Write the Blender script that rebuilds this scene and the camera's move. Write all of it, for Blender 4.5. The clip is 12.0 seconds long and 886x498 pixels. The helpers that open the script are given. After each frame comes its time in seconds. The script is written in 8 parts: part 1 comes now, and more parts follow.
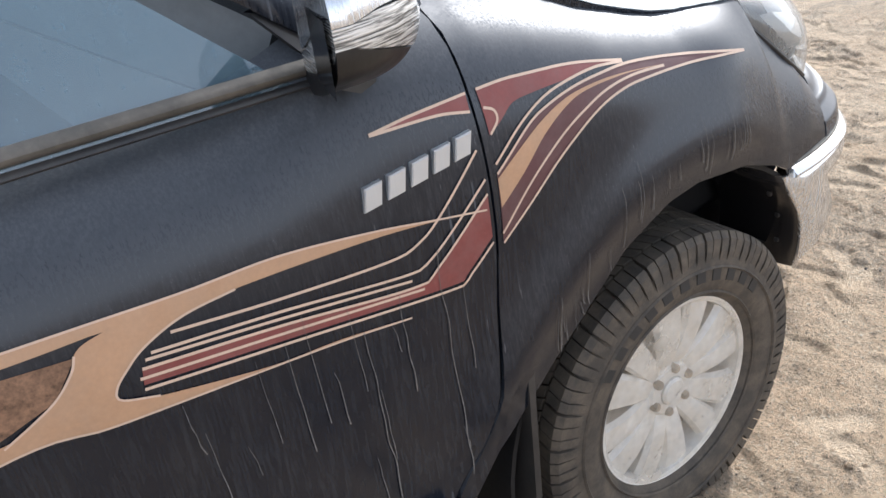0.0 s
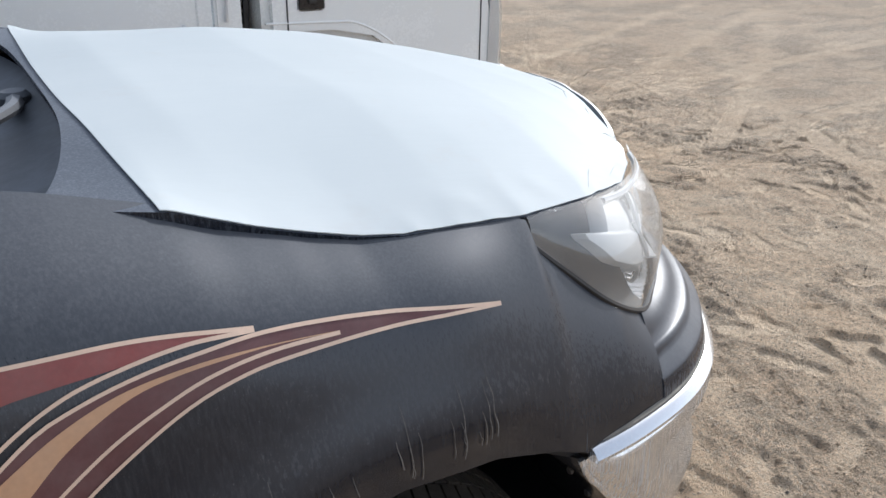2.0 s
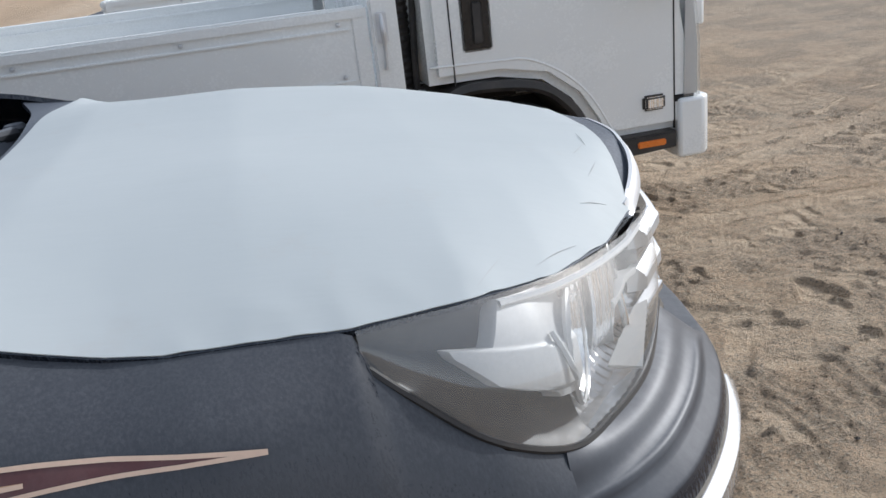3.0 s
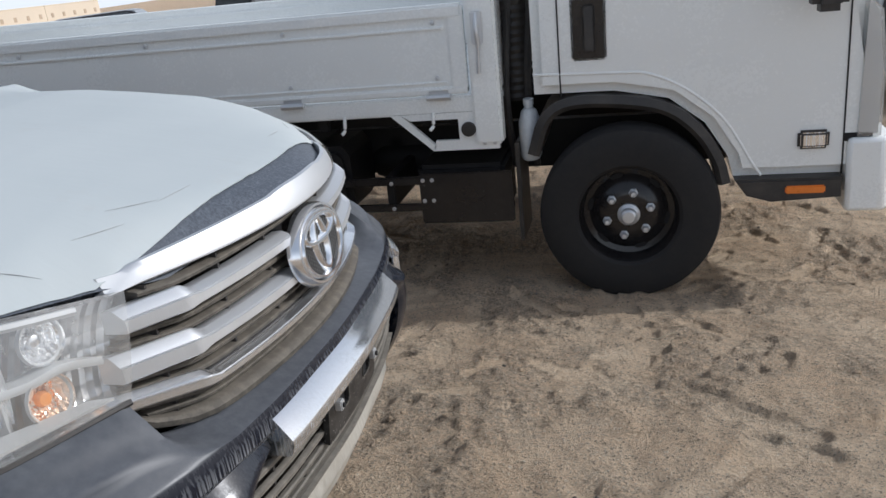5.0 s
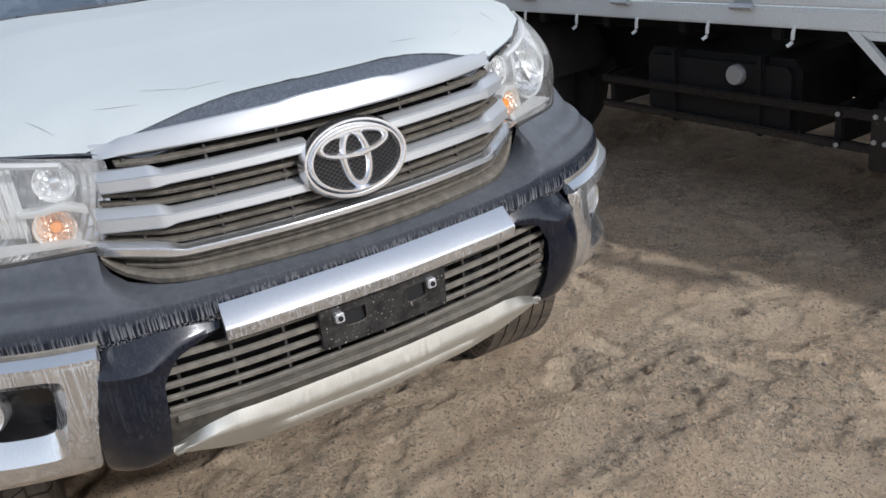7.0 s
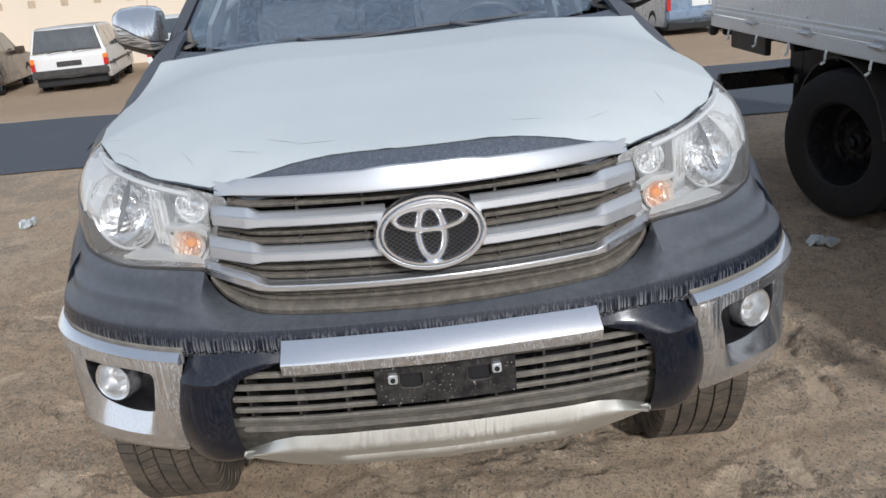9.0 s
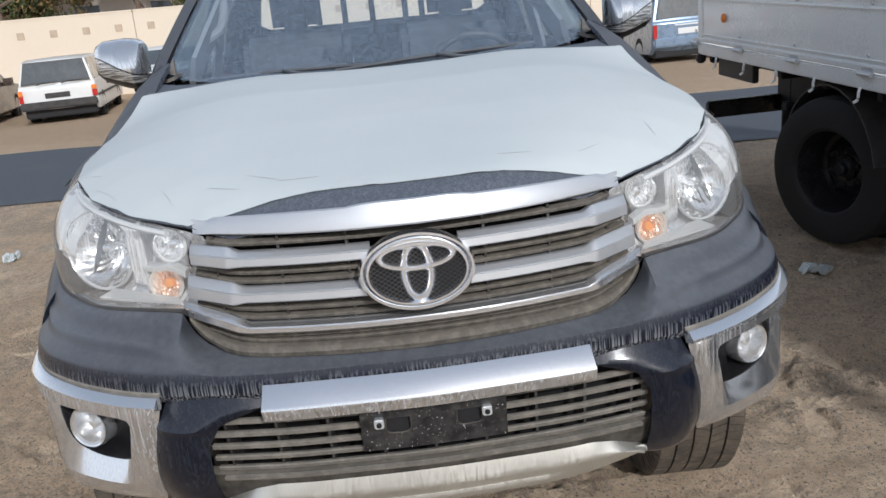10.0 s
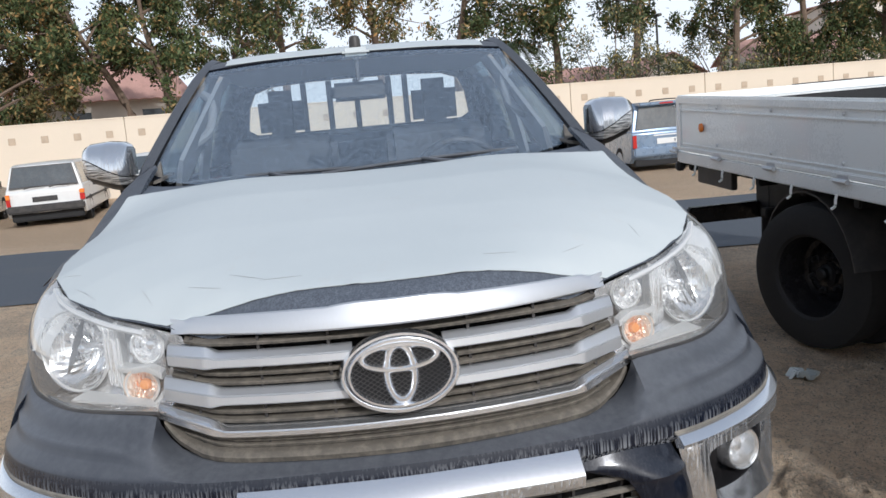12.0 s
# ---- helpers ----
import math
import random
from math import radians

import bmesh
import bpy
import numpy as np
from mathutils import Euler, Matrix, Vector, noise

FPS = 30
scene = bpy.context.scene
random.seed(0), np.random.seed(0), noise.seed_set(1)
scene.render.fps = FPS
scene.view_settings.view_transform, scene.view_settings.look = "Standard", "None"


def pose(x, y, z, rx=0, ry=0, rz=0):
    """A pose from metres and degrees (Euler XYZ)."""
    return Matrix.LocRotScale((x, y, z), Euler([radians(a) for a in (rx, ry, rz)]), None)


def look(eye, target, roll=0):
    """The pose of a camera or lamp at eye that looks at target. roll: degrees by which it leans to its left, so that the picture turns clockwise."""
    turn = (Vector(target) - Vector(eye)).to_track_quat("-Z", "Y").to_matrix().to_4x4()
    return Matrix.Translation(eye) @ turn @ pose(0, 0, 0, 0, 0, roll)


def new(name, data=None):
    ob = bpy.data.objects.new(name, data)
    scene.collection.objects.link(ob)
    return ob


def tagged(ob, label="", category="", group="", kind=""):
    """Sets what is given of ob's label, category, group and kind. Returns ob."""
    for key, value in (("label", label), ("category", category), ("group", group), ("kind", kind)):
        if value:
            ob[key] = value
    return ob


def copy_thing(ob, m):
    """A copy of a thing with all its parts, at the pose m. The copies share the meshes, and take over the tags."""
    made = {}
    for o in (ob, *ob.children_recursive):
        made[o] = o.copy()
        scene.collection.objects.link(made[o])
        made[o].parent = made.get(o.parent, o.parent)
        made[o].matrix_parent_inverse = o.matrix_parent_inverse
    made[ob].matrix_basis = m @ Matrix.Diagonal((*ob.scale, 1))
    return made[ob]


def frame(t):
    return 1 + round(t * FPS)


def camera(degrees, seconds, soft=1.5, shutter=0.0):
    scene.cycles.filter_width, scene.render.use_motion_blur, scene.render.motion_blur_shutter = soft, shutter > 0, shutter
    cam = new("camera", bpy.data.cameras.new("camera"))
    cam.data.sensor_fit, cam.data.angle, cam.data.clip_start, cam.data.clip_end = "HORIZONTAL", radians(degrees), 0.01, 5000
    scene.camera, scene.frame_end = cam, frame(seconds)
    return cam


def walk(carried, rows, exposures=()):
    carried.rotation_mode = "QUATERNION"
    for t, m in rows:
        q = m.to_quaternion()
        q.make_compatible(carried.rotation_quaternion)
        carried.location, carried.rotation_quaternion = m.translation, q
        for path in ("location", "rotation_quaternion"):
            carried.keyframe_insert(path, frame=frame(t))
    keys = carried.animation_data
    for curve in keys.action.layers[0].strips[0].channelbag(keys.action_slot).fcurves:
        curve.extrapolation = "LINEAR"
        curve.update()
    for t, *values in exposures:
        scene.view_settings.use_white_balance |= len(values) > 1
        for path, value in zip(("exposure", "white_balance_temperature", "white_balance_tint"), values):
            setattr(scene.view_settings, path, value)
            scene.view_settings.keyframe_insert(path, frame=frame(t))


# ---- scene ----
cam = camera(55.9, 12.0)
PATH = [
    (0, (-1.224, -1.816, 1.617), (-0.235, -0.348, 0.685), -7.6),
    (0.5, (-1.045, -1.916, 1.628), (-0.007, -0.491, 0.684), -6.4),
    (1, (-0.933, -1.961, 1.661), (0.109, -0.532, 0.725), -6.7),
    (1.5, (-0.694, -1.854, 1.634), (0.362, -0.416, 0.729), -3.4),
    (2, (-0.386, -1.656, 1.677), (0.55, -0.109, 0.822), -1.3),
    (2.5, (-0.094, -1.617, 1.658), (0.437, 0.145, 0.874), -5.8),
    (3, (0.268, -1.618, 1.614), (0.593, 0.213, 0.877), -9.2),
    (3.2, (0.376, -1.6, 1.582), (0.706, 0.231, 0.848), -9.9),
    (4.8, (1.446, -1.423, 1.511), (1.096, 0.434, 0.854), -9.6),
    (5, (1.54, -1.338, 1.485), (1.041, 0.485, 0.829), -8.4),
    (5.2, (1.63, -1.23, 1.439), (1.031, 0.552, 0.756), -3.4),
    (5.5, (1.754, -1.093, 1.461), (0.975, 0.581, 0.693), -5.2),
    (6, (2.064, -0.995, 1.406), (0.727, 0.286, 0.65), -11.7),
    (6.5, (2.246, -0.855, 1.397), (0.703, 0.205, 0.694), -11.4),
    (6.7, (2.262, -0.764, 1.377), (0.695, 0.263, 0.676), -10.2),
    (8.3, (2.5, -0.079, 1.466), (0.631, 0.04, 0.766), -6.4),
    (8.5, (2.497, -0.064, 1.463), (0.611, 0.053, 0.807), -5.3),
    (9, (2.424, -0.048, 1.469), (0.521, 0.038, 0.859), -5.5),
    (9.5, (2.387, -0.054, 1.468), (0.483, 0.026, 0.861), -5.4),
    (10, (2.368, -0.036, 1.472), (0.448, 0.079, 0.922), -5.8),
    (10.3, (2.368, -0.042, 1.496), (0.415, 0.105, 1.089), -5.1),
    (10.5, (2.36, -0.045, 1.512), (0.399, 0.118, 1.155), -5.4),
    (11, (2.376, -0.045, 1.52), (0.402, 0.14, 1.254), -5.5),
    (11.5, (2.381, -0.036, 1.499), (0.407, 0.15, 1.235), -5.5),
    (12, (2.352, -0.035, 1.459), (0.385, 0.144, 1.15), -5.2),
]
# stops, white balance and tint that the clip's own camera sets on the way
EXPOSURES = [(t, stops - 0.06, 5850, 10) for t, stops in ((0.0, 0.96), (0.5, 0.80), (1.5, 0.64), (2.5, 0.16), (3.2, 0.00), (5.0, -0.08), (6.5, 0.12), (9.5, 0.00), (12.0, 0.04))]
walk(cam, [(t, look(eye, target, roll)) for t, eye, target, roll in PATH], EXPOSURES)

# ---------------------------------------------------------------- light
SUN_ELEV, SUN_AZ = radians(29), radians(73)
world = bpy.data.worlds.new("sky")
scene.world = world
world.use_nodes = True
wn = world.node_tree
wn.nodes.clear()
sky = wn.nodes.new("ShaderNodeTexSky")
sky.sky_type = "NISHITA"
sky.sun_disc = False
sky.sun_elevation, sky.sun_rotation = SUN_ELEV, SUN_AZ
sky.air_density, sky.dust_density, sky.ozone_density = 1.0, 4.2, 1.4
bg = wn.nodes.new("ShaderNodeBackground")
bg.inputs[1].default_value = 0.132
wo = wn.nodes.new("ShaderNodeOutputWorld")
haze = wn.nodes.new("ShaderNodeHueSaturation")
haze.inputs["Saturation"].default_value = 0.85
wn.links.new(sky.outputs[0], haze.inputs["Color"])
veil = wn.nodes.new("ShaderNodeMix")
veil.data_type = "RGBA"
wn.links.new(haze.outputs[0], veil.inputs[6])
# haze thickens and brightens towards the horizon all round
way = wn.nodes.new("ShaderNodeTexCoord")
high = wn.nodes.new("ShaderNodeSeparateXYZ")
wn.links.new(way.outputs["Generated"], high.inputs[0])
thick = wn.nodes.new("ShaderNodeMapRange")
thick.interpolation_type = "SMOOTHSTEP"
thick.inputs[1].default_value, thick.inputs[2].default_value, thick.inputs[3].default_value, thick.inputs[4].default_value = 0.08, 0.60, 0.88, 0.45
wn.links.new(high.outputs[2], thick.inputs[0])
wn.links.new(thick.outputs[0], veil.inputs[0])
veil_color = wn.nodes.new("ShaderNodeMix")
veil_color.data_type = "RGBA"
veil_color.inputs[6].default_value, veil_color.inputs[7].default_value = (5.25, 5.8, 6.5, 1.0), (5.95, 5.97, 5.95, 1.0)
wn.links.new(thick.outputs[0], veil_color.inputs[0])
wn.links.new(veil_color.outputs[2], veil.inputs[7])
glow = wn.nodes.new("ShaderNodeMapRange")
glow.interpolation_type = "SMOOTHSTEP"
glow.inputs[1].default_value, glow.inputs[2].default_value, glow.inputs[3].default_value, glow.inputs[4].default_value = 0.0, 0.55, 1.45, 0.92
wn.links.new(high.outputs[2], glow.inputs[0])
lift = wn.nodes.new("ShaderNodeVectorMath")
lift.operation = "SCALE"
wn.links.new(veil.outputs[2], lift.inputs[0])
wn.links.new(glow.outputs[0], lift.inputs["Scale"])
wn.links.new(lift.outputs[0], bg.inputs[0])
wn.links.new(bg.outputs[0], wo.inputs[0])
sun_data = bpy.data.lights.new("sun", "SUN")
sun_data.energy, sun_data.angle, sun_data.color = 2.5, radians(2.0), (1.0, 0.95, 0.88)
sun = new("sun", sun_data)
sun_from = Vector((math.sin(SUN_AZ) * math.cos(SUN_ELEV), math.cos(SUN_AZ) * math.cos(SUN_ELEV), math.sin(SUN_ELEV)))
sun.matrix_world = look(sun_from * 40, (0, 0, 0))


# ---------------------------------------------------------------- materials
class Nodes:
    """A small node-graph writer for one material."""

    def __init__(self, name):
        self.mat = bpy.data.materials.new(name)
        self.mat.use_nodes = True
        self.t = self.mat.node_tree
        self.t.nodes.clear()
        self.out = self.t.nodes.new("ShaderNodeOutputMaterial")
        self.co = self.t.nodes.new("ShaderNodeTexCoord").outputs["Object"]

    def link(self, a, b):
        self.t.links.new(a, b)

    def put(self, node, socket, value):
        if value is None:
            return
        if isinstance(value, bpy.types.NodeSocket):
            self.link(value, node.inputs[socket])
        else:
            node.inputs[socket].default_value = value

    def scaled(self, sx, sy, sz):
        m = self.t.nodes.new("ShaderNodeMapping")
        self.link(self.co, m.inputs[0])
        m.inputs["Scale"].default_value = (sx, sy, sz)
        return m.outputs[0]

    def noise(self, scale, detail=4, vector=None, rough=0.55):
        n = self.t.nodes.new("ShaderNodeTexNoise")
        self.link(vector or self.co, n.inputs["Vector"])
        n.inputs["Scale"].default_value, n.inputs["Detail"].default_value, n.inputs["Roughness"].default_value = scale, detail, rough
        return n.outputs["Fac"]

    def ramp(self, value, lo, hi, a=0.0, b=1.0):
        r = self.t.nodes.new("ShaderNodeMapRange")
        self.link(value, r.inputs[0])
        r.inputs[1].default_value, r.inputs[2].default_value, r.inputs[3].default_value, r.inputs[4].default_value = lo, hi, a, b
        return r.outputs[0]

    def math(self, op, a, b=0.0):
        m = self.t.nodes.new("ShaderNodeMath")
        m.operation = op
        self.put(m, 0, a)
        self.put(m, 1, b)
        return m.outputs[0]

    def mix(self, fac, a, b):
        m = self.t.nodes.new("ShaderNodeMix")
        m.data_type = "RGBA"
        self.put(m, 0, fac)
        self.put(m, 6, (*a, 1) if isinstance(a, tuple) else a)
        self.put(m, 7, (*b, 1) if isinstance(b, tuple) else b)
        return m.outputs[2]

    def up(self):
        g = self.t.nodes.new("ShaderNodeNewGeometry")
        s = self.t.nodes.new("ShaderNodeSeparateXYZ")
        self.link(g.outputs["Normal"], s.inputs[0])
        return s.outputs[2]

    def chance(self):
        return self.t.nodes.new("ShaderNodeObjectInfo").outputs["Random"]

    def island(self):
        return self.t.nodes.new("ShaderNodeNewGeometry").outputs["Random Per Island"]

    def bump(self, height, strength=0.3, distance=0.01):
        b = self.t.nodes.new("ShaderNodeBump")
        self.link(height, b.inputs["Height"])
        b.inputs["Strength"].default_value, b.inputs["Distance"].default_value = strength, distance
        return b.outputs[0]

    def shade(self, color, rough, metal=0.0, normal=None, coat=0.0, spec=None, trans=0.0):
        p = self.t.nodes.new("ShaderNodeBsdfPrincipled")
        self.put(p, "Base Color", (*color, 1) if isinstance(color, tuple) else color)
        self.put(p, "Roughness", rough)
        self.put(p, "Metallic", metal)
        self.put(p, "Coat Weight", coat)
        self.put(p, "Specular IOR Level", spec)
        self.put(p, "Transmission Weight", trans)
        if normal is not None:
            self.link(normal, p.inputs["Normal"])
        self.link(p.outputs[0], self.out.inputs[0])
        return p


def tint(c, k):
    return tuple(min(1.0, v * k) for v in c)


def surface(name, color, rough=0.5, metal=0.0, spread=0.18, mottle=4.0, grain=60.0, bump=0.12, dust=0.0, dust_color=(0.42, 0.36, 0.29), settle=0.0, coat=0.0, vary=0.0):
    """A mottled, grained surface, with dust in patches (dust) and on what faces up (settle)."""
    n = Nodes(name)
    wide, fine = n.noise(mottle, 5), n.noise(grain, 3)
    both = n.math("ADD", n.math("MULTIPLY", wide, 0.6), n.math("MULTIPLY", fine, 0.4))
    if vary:
        both = n.math("ADD", both, n.ramp(n.chance(), 0, 1, -vary, vary))
    col = n.mix(n.ramp(both, 0.3, 0.7), tint(color, 1 - spread), tint(color, 1 + spread))
    rgh = n.ramp(both, 0.3, 0.7, max(0.03, rough - 0.08), min(1, rough + 0.1))
    met = metal
    if dust or settle:
        patch = n.ramp(n.noise(mottle * 2.2, 8, rough=0.7), 0.42, 0.72, dust * 0.25, dust)
        if settle:
            patch = n.math("ADD", patch, n.math("MULTIPLY", n.ramp(n.up(), 0.15, 0.95), settle))
        patch = n.math("MINIMUM", patch, 1.0)
        col = n.mix(patch, col, dust_color)
        keep = n.math("SUBTRACT", 1.0, patch)
        rgh = n.math("ADD", n.math("MULTIPLY", rgh, keep), n.math("MULTIPLY", patch, 0.85))
        met = n.math("MULTIPLY", keep, metal)
    n.shade(col, rgh, met, n.bump(fine, bump, 0.004) if bump else None, coat)
    return n.mat


def car_paint(name, color, dust, rough=0.16, metal=0.55, dust_color=(0.27, 0.275, 0.285), streak=1.0, settle=0.25):
    """Metallic paint under a film of dust with run marks that drops have washed down it."""
    n = Nodes(name)
    runs = n.noise(1.0, 6, n.scaled(85, 85, 13), 0.78)
    thin = n.noise(1.0, 4, n.scaled(260, 260, 16), 0.7)
    cloud = n.noise(2.3, 6, rough=0.6)
    speck = n.noise(420, 2)
    d = n.math("MULTIPLY", n.ramp(cloud, 0.3, 0.75, 0.35, 1.25), n.ramp(runs, 0.40, 0.60, 1.0 - 0.82 * streak, 1.15))
    d = n.math("MULTIPLY", d, n.ramp(thin, 0.40, 0.60, 0.10, 1.9))
    d = n.math("MULTIPLY", d, dust)
    d = n.math("ADD", d, n.math("MULTIPLY", n.ramp(speck, 0.62, 0.72), dust * 1.3))
    # dust on up-facing paint; its early start also paints sky-lit upper sides lighter
    settled_and_lit = n.math("MULTIPLY", n.ramp(n.up(), 0.03, 0.68), n.math("MULTIPLY", n.ramp(n.noise(34, 7, rough=0.75), 0.3, 0.7, 0.93, 1.07), n.ramp(thin, 0.40, 0.60, 0.88, 1.12)))
    d = n.math("ADD", d, n.math("MULTIPLY", settled_and_lit, settle))
    drips = n.math("MULTIPLY", n.ramp(n.noise(1.0, 3, n.scaled(62, 62, 1.8), 0.6), 0.64, 0.70, 0.0, 0.30 * streak), n.ramp(n.noise(2.6, 4), 0.46, 0.60))
    d = n.math("MAXIMUM", d, n.math("MULTIPLY", drips, n.ramp(n.up(), 0.1, 0.35, 1.0, 0.0)))
    d = n.math("MINIMUM", d, 0.9)
    col = n.mix(d, color, dust_color)
    keep = n.math("SUBTRACT", 1.0, d)
    n.shade(col, n.ramp(d, 0.05, 0.30, rough, 0.56), n.math("MULTIPLY", keep, metal), n.bump(speck, 0.04, 0.001), spec=n.ramp(d, 0.06, 0.30, 0.5, 0.25))
    return n.mat


def beam_paint():
    """Bumper paint: dusty above, washed clean along its lower edge, with a fringe of dried runs there."""
    n = Nodes("streaked_bumper_paint")
    sep = n.t.nodes.new("ShaderNodeSeparateXYZ")
    n.link(n.co, sep.inputs[0])
    z = sep.outputs[2]
    runs = n.noise(1.0, 4, n.scaled(230, 230, 6), 0.62)
    broad = n.noise(1.0, 3, n.scaled(30, 30, 4), 0.6)
    cloud = n.noise(5, 6, rough=0.65)
    edge = n.math("ADD", z, n.math("MULTIPLY", n.math("SUBTRACT", runs, 0.5), 0.035))
    top = n.math("MULTIPLY", n.ramp(edge, 0.85, 0.885, 0.006, 0.12), n.ramp(cloud, 0.3, 0.7, 0.6, 1.3))
    top = n.math("ADD", top, n.math("MULTIPLY", n.ramp(n.up(), 0.3, 1.0), n.ramp(n.noise(60, 5, rough=0.6), 0.3, 0.7, 0.13, 0.25)))
    fringe = n.math("MULTIPLY", n.ramp(runs, 0.49, 0.56), n.ramp(n.math("ADD", z, n.math("MULTIPLY", broad, 0.03)), 0.834, 0.876, 0.95, 0.0))
    fringe = n.math("MULTIPLY", fringe, n.ramp(broad, 0.3, 0.6, 0.5, 1.0))
    d = n.math("MINIMUM", n.math("ADD", top, fringe), 0.9)
    col = n.mix(d, (0.005, 0.008, 0.018), (0.36, 0.375, 0.395))
    keep = n.math("SUBTRACT", 1.0, d)
    n.shade(col, n.ramp(d, 0.02, 0.20, 0.22, 0.46), n.math("MULTIPLY", keep, 0.1), n.bump(n.noise(300, 2), 0.04, 0.001), spec=0.5)
    return n.mat


def chrome(name, color=(0.88, 0.89, 0.90), rough=0.08, dust=0.25, dust_color=(0.42, 0.39, 0.35), base=0.03):
    n = Nodes(name)
    runs = n.noise(1.0, 4, n.scaled(230, 230, 1.6), 0.65)
    patch = n.noise(5.0, 6)
    d = n.math("MULTIPLY", n.ramp(runs, 0.42, 0.60), n.ramp(patch, 0.3, 0.7, 0.3, 1.2))
    d = n.math("MULTIPLY", d, n.ramp(n.up(), 0.15, 0.55, 1.0, 0.25))
    d = n.math("MINIMUM", n.math("ADD", n.math("MULTIPLY", d, dust), base), 0.95)
    keep = n.math("SUBTRACT", 1.0, d)
    col = n.mix(d, color, dust_color)
    rgh = n.math("ADD", n.math("MULTIPLY", keep, rough), n.math("MULTIPLY", d, 0.8))
    n.shade(col, rgh, keep, n.bump(n.noise(9, 3), 0.02, 0.01))
    return n.mat


def glass(name, color=(0.9, 0.93, 0.94), dust=0.0, dust_color=(0.45, 0.43, 0.40), clear=0.95, streak=True, gloss=0.045, spots=(0.6, 1.6), runs=(0.5, 1.2), sheen=0.03):
    """Thin glass: clear, with a mirror coat by Fresnel, and a veil of dust."""
    n = Nodes(name)
    tr = n.t.nodes.new("ShaderNodeBsdfTransparent")
    tr.inputs[0].default_value = (*tint(color, clear), 1)
    gl = n.t.nodes.new("ShaderNodeBsdfGlossy")
    gl.inputs["Roughness"].default_value = sheen
    lw = n.t.nodes.new("ShaderNodeLayerWeight")
    lw.inputs[0].default_value = 0.5
    fr = n.math("ADD", n.math("MULTIPLY", n.math("POWER", lw.outputs["Facing"], 4.0), 0.85), gloss)
    m = n.t.nodes.new("ShaderNodeMixShader")
    n.link(fr, m.inputs[0])
    n.link(tr.outputs[0], m.inputs[1])
    n.link(gl.outputs[0], m.inputs[2])
    last = m
    if dust:
        df = n.t.nodes.new("ShaderNodeBsdfDiffuse")
        df.inputs[0].default_value = (*dust_color, 1)
        wash = n.noise(1.0, 4, n.scaled(70, 70, 6) if streak else None, 0.7)
        fleck = n.noise(1.0, 3, n.scaled(430, 430, 130) if streak else n.scaled(240, 240, 240), 0.65)
        cover = n.math("MULTIPLY", n.ramp(wash, 0.3, 0.7, *runs), n.ramp(fleck, 0.35, 0.7, *spots))
        cover = n.math("MINIMUM", n.math("MULTIPLY", cover, dust), 0.95)
        m2 = n.t.nodes.new("ShaderNodeMixShader")
        n.link(cover, m2.inputs[0])
        n.link(m.outputs[0], m2.inputs[1])
        n.link(df.outputs[0], m2.inputs[2])
        last = m2
    n.link(last.outputs[0], n.out.inputs[0])
    return n.mat


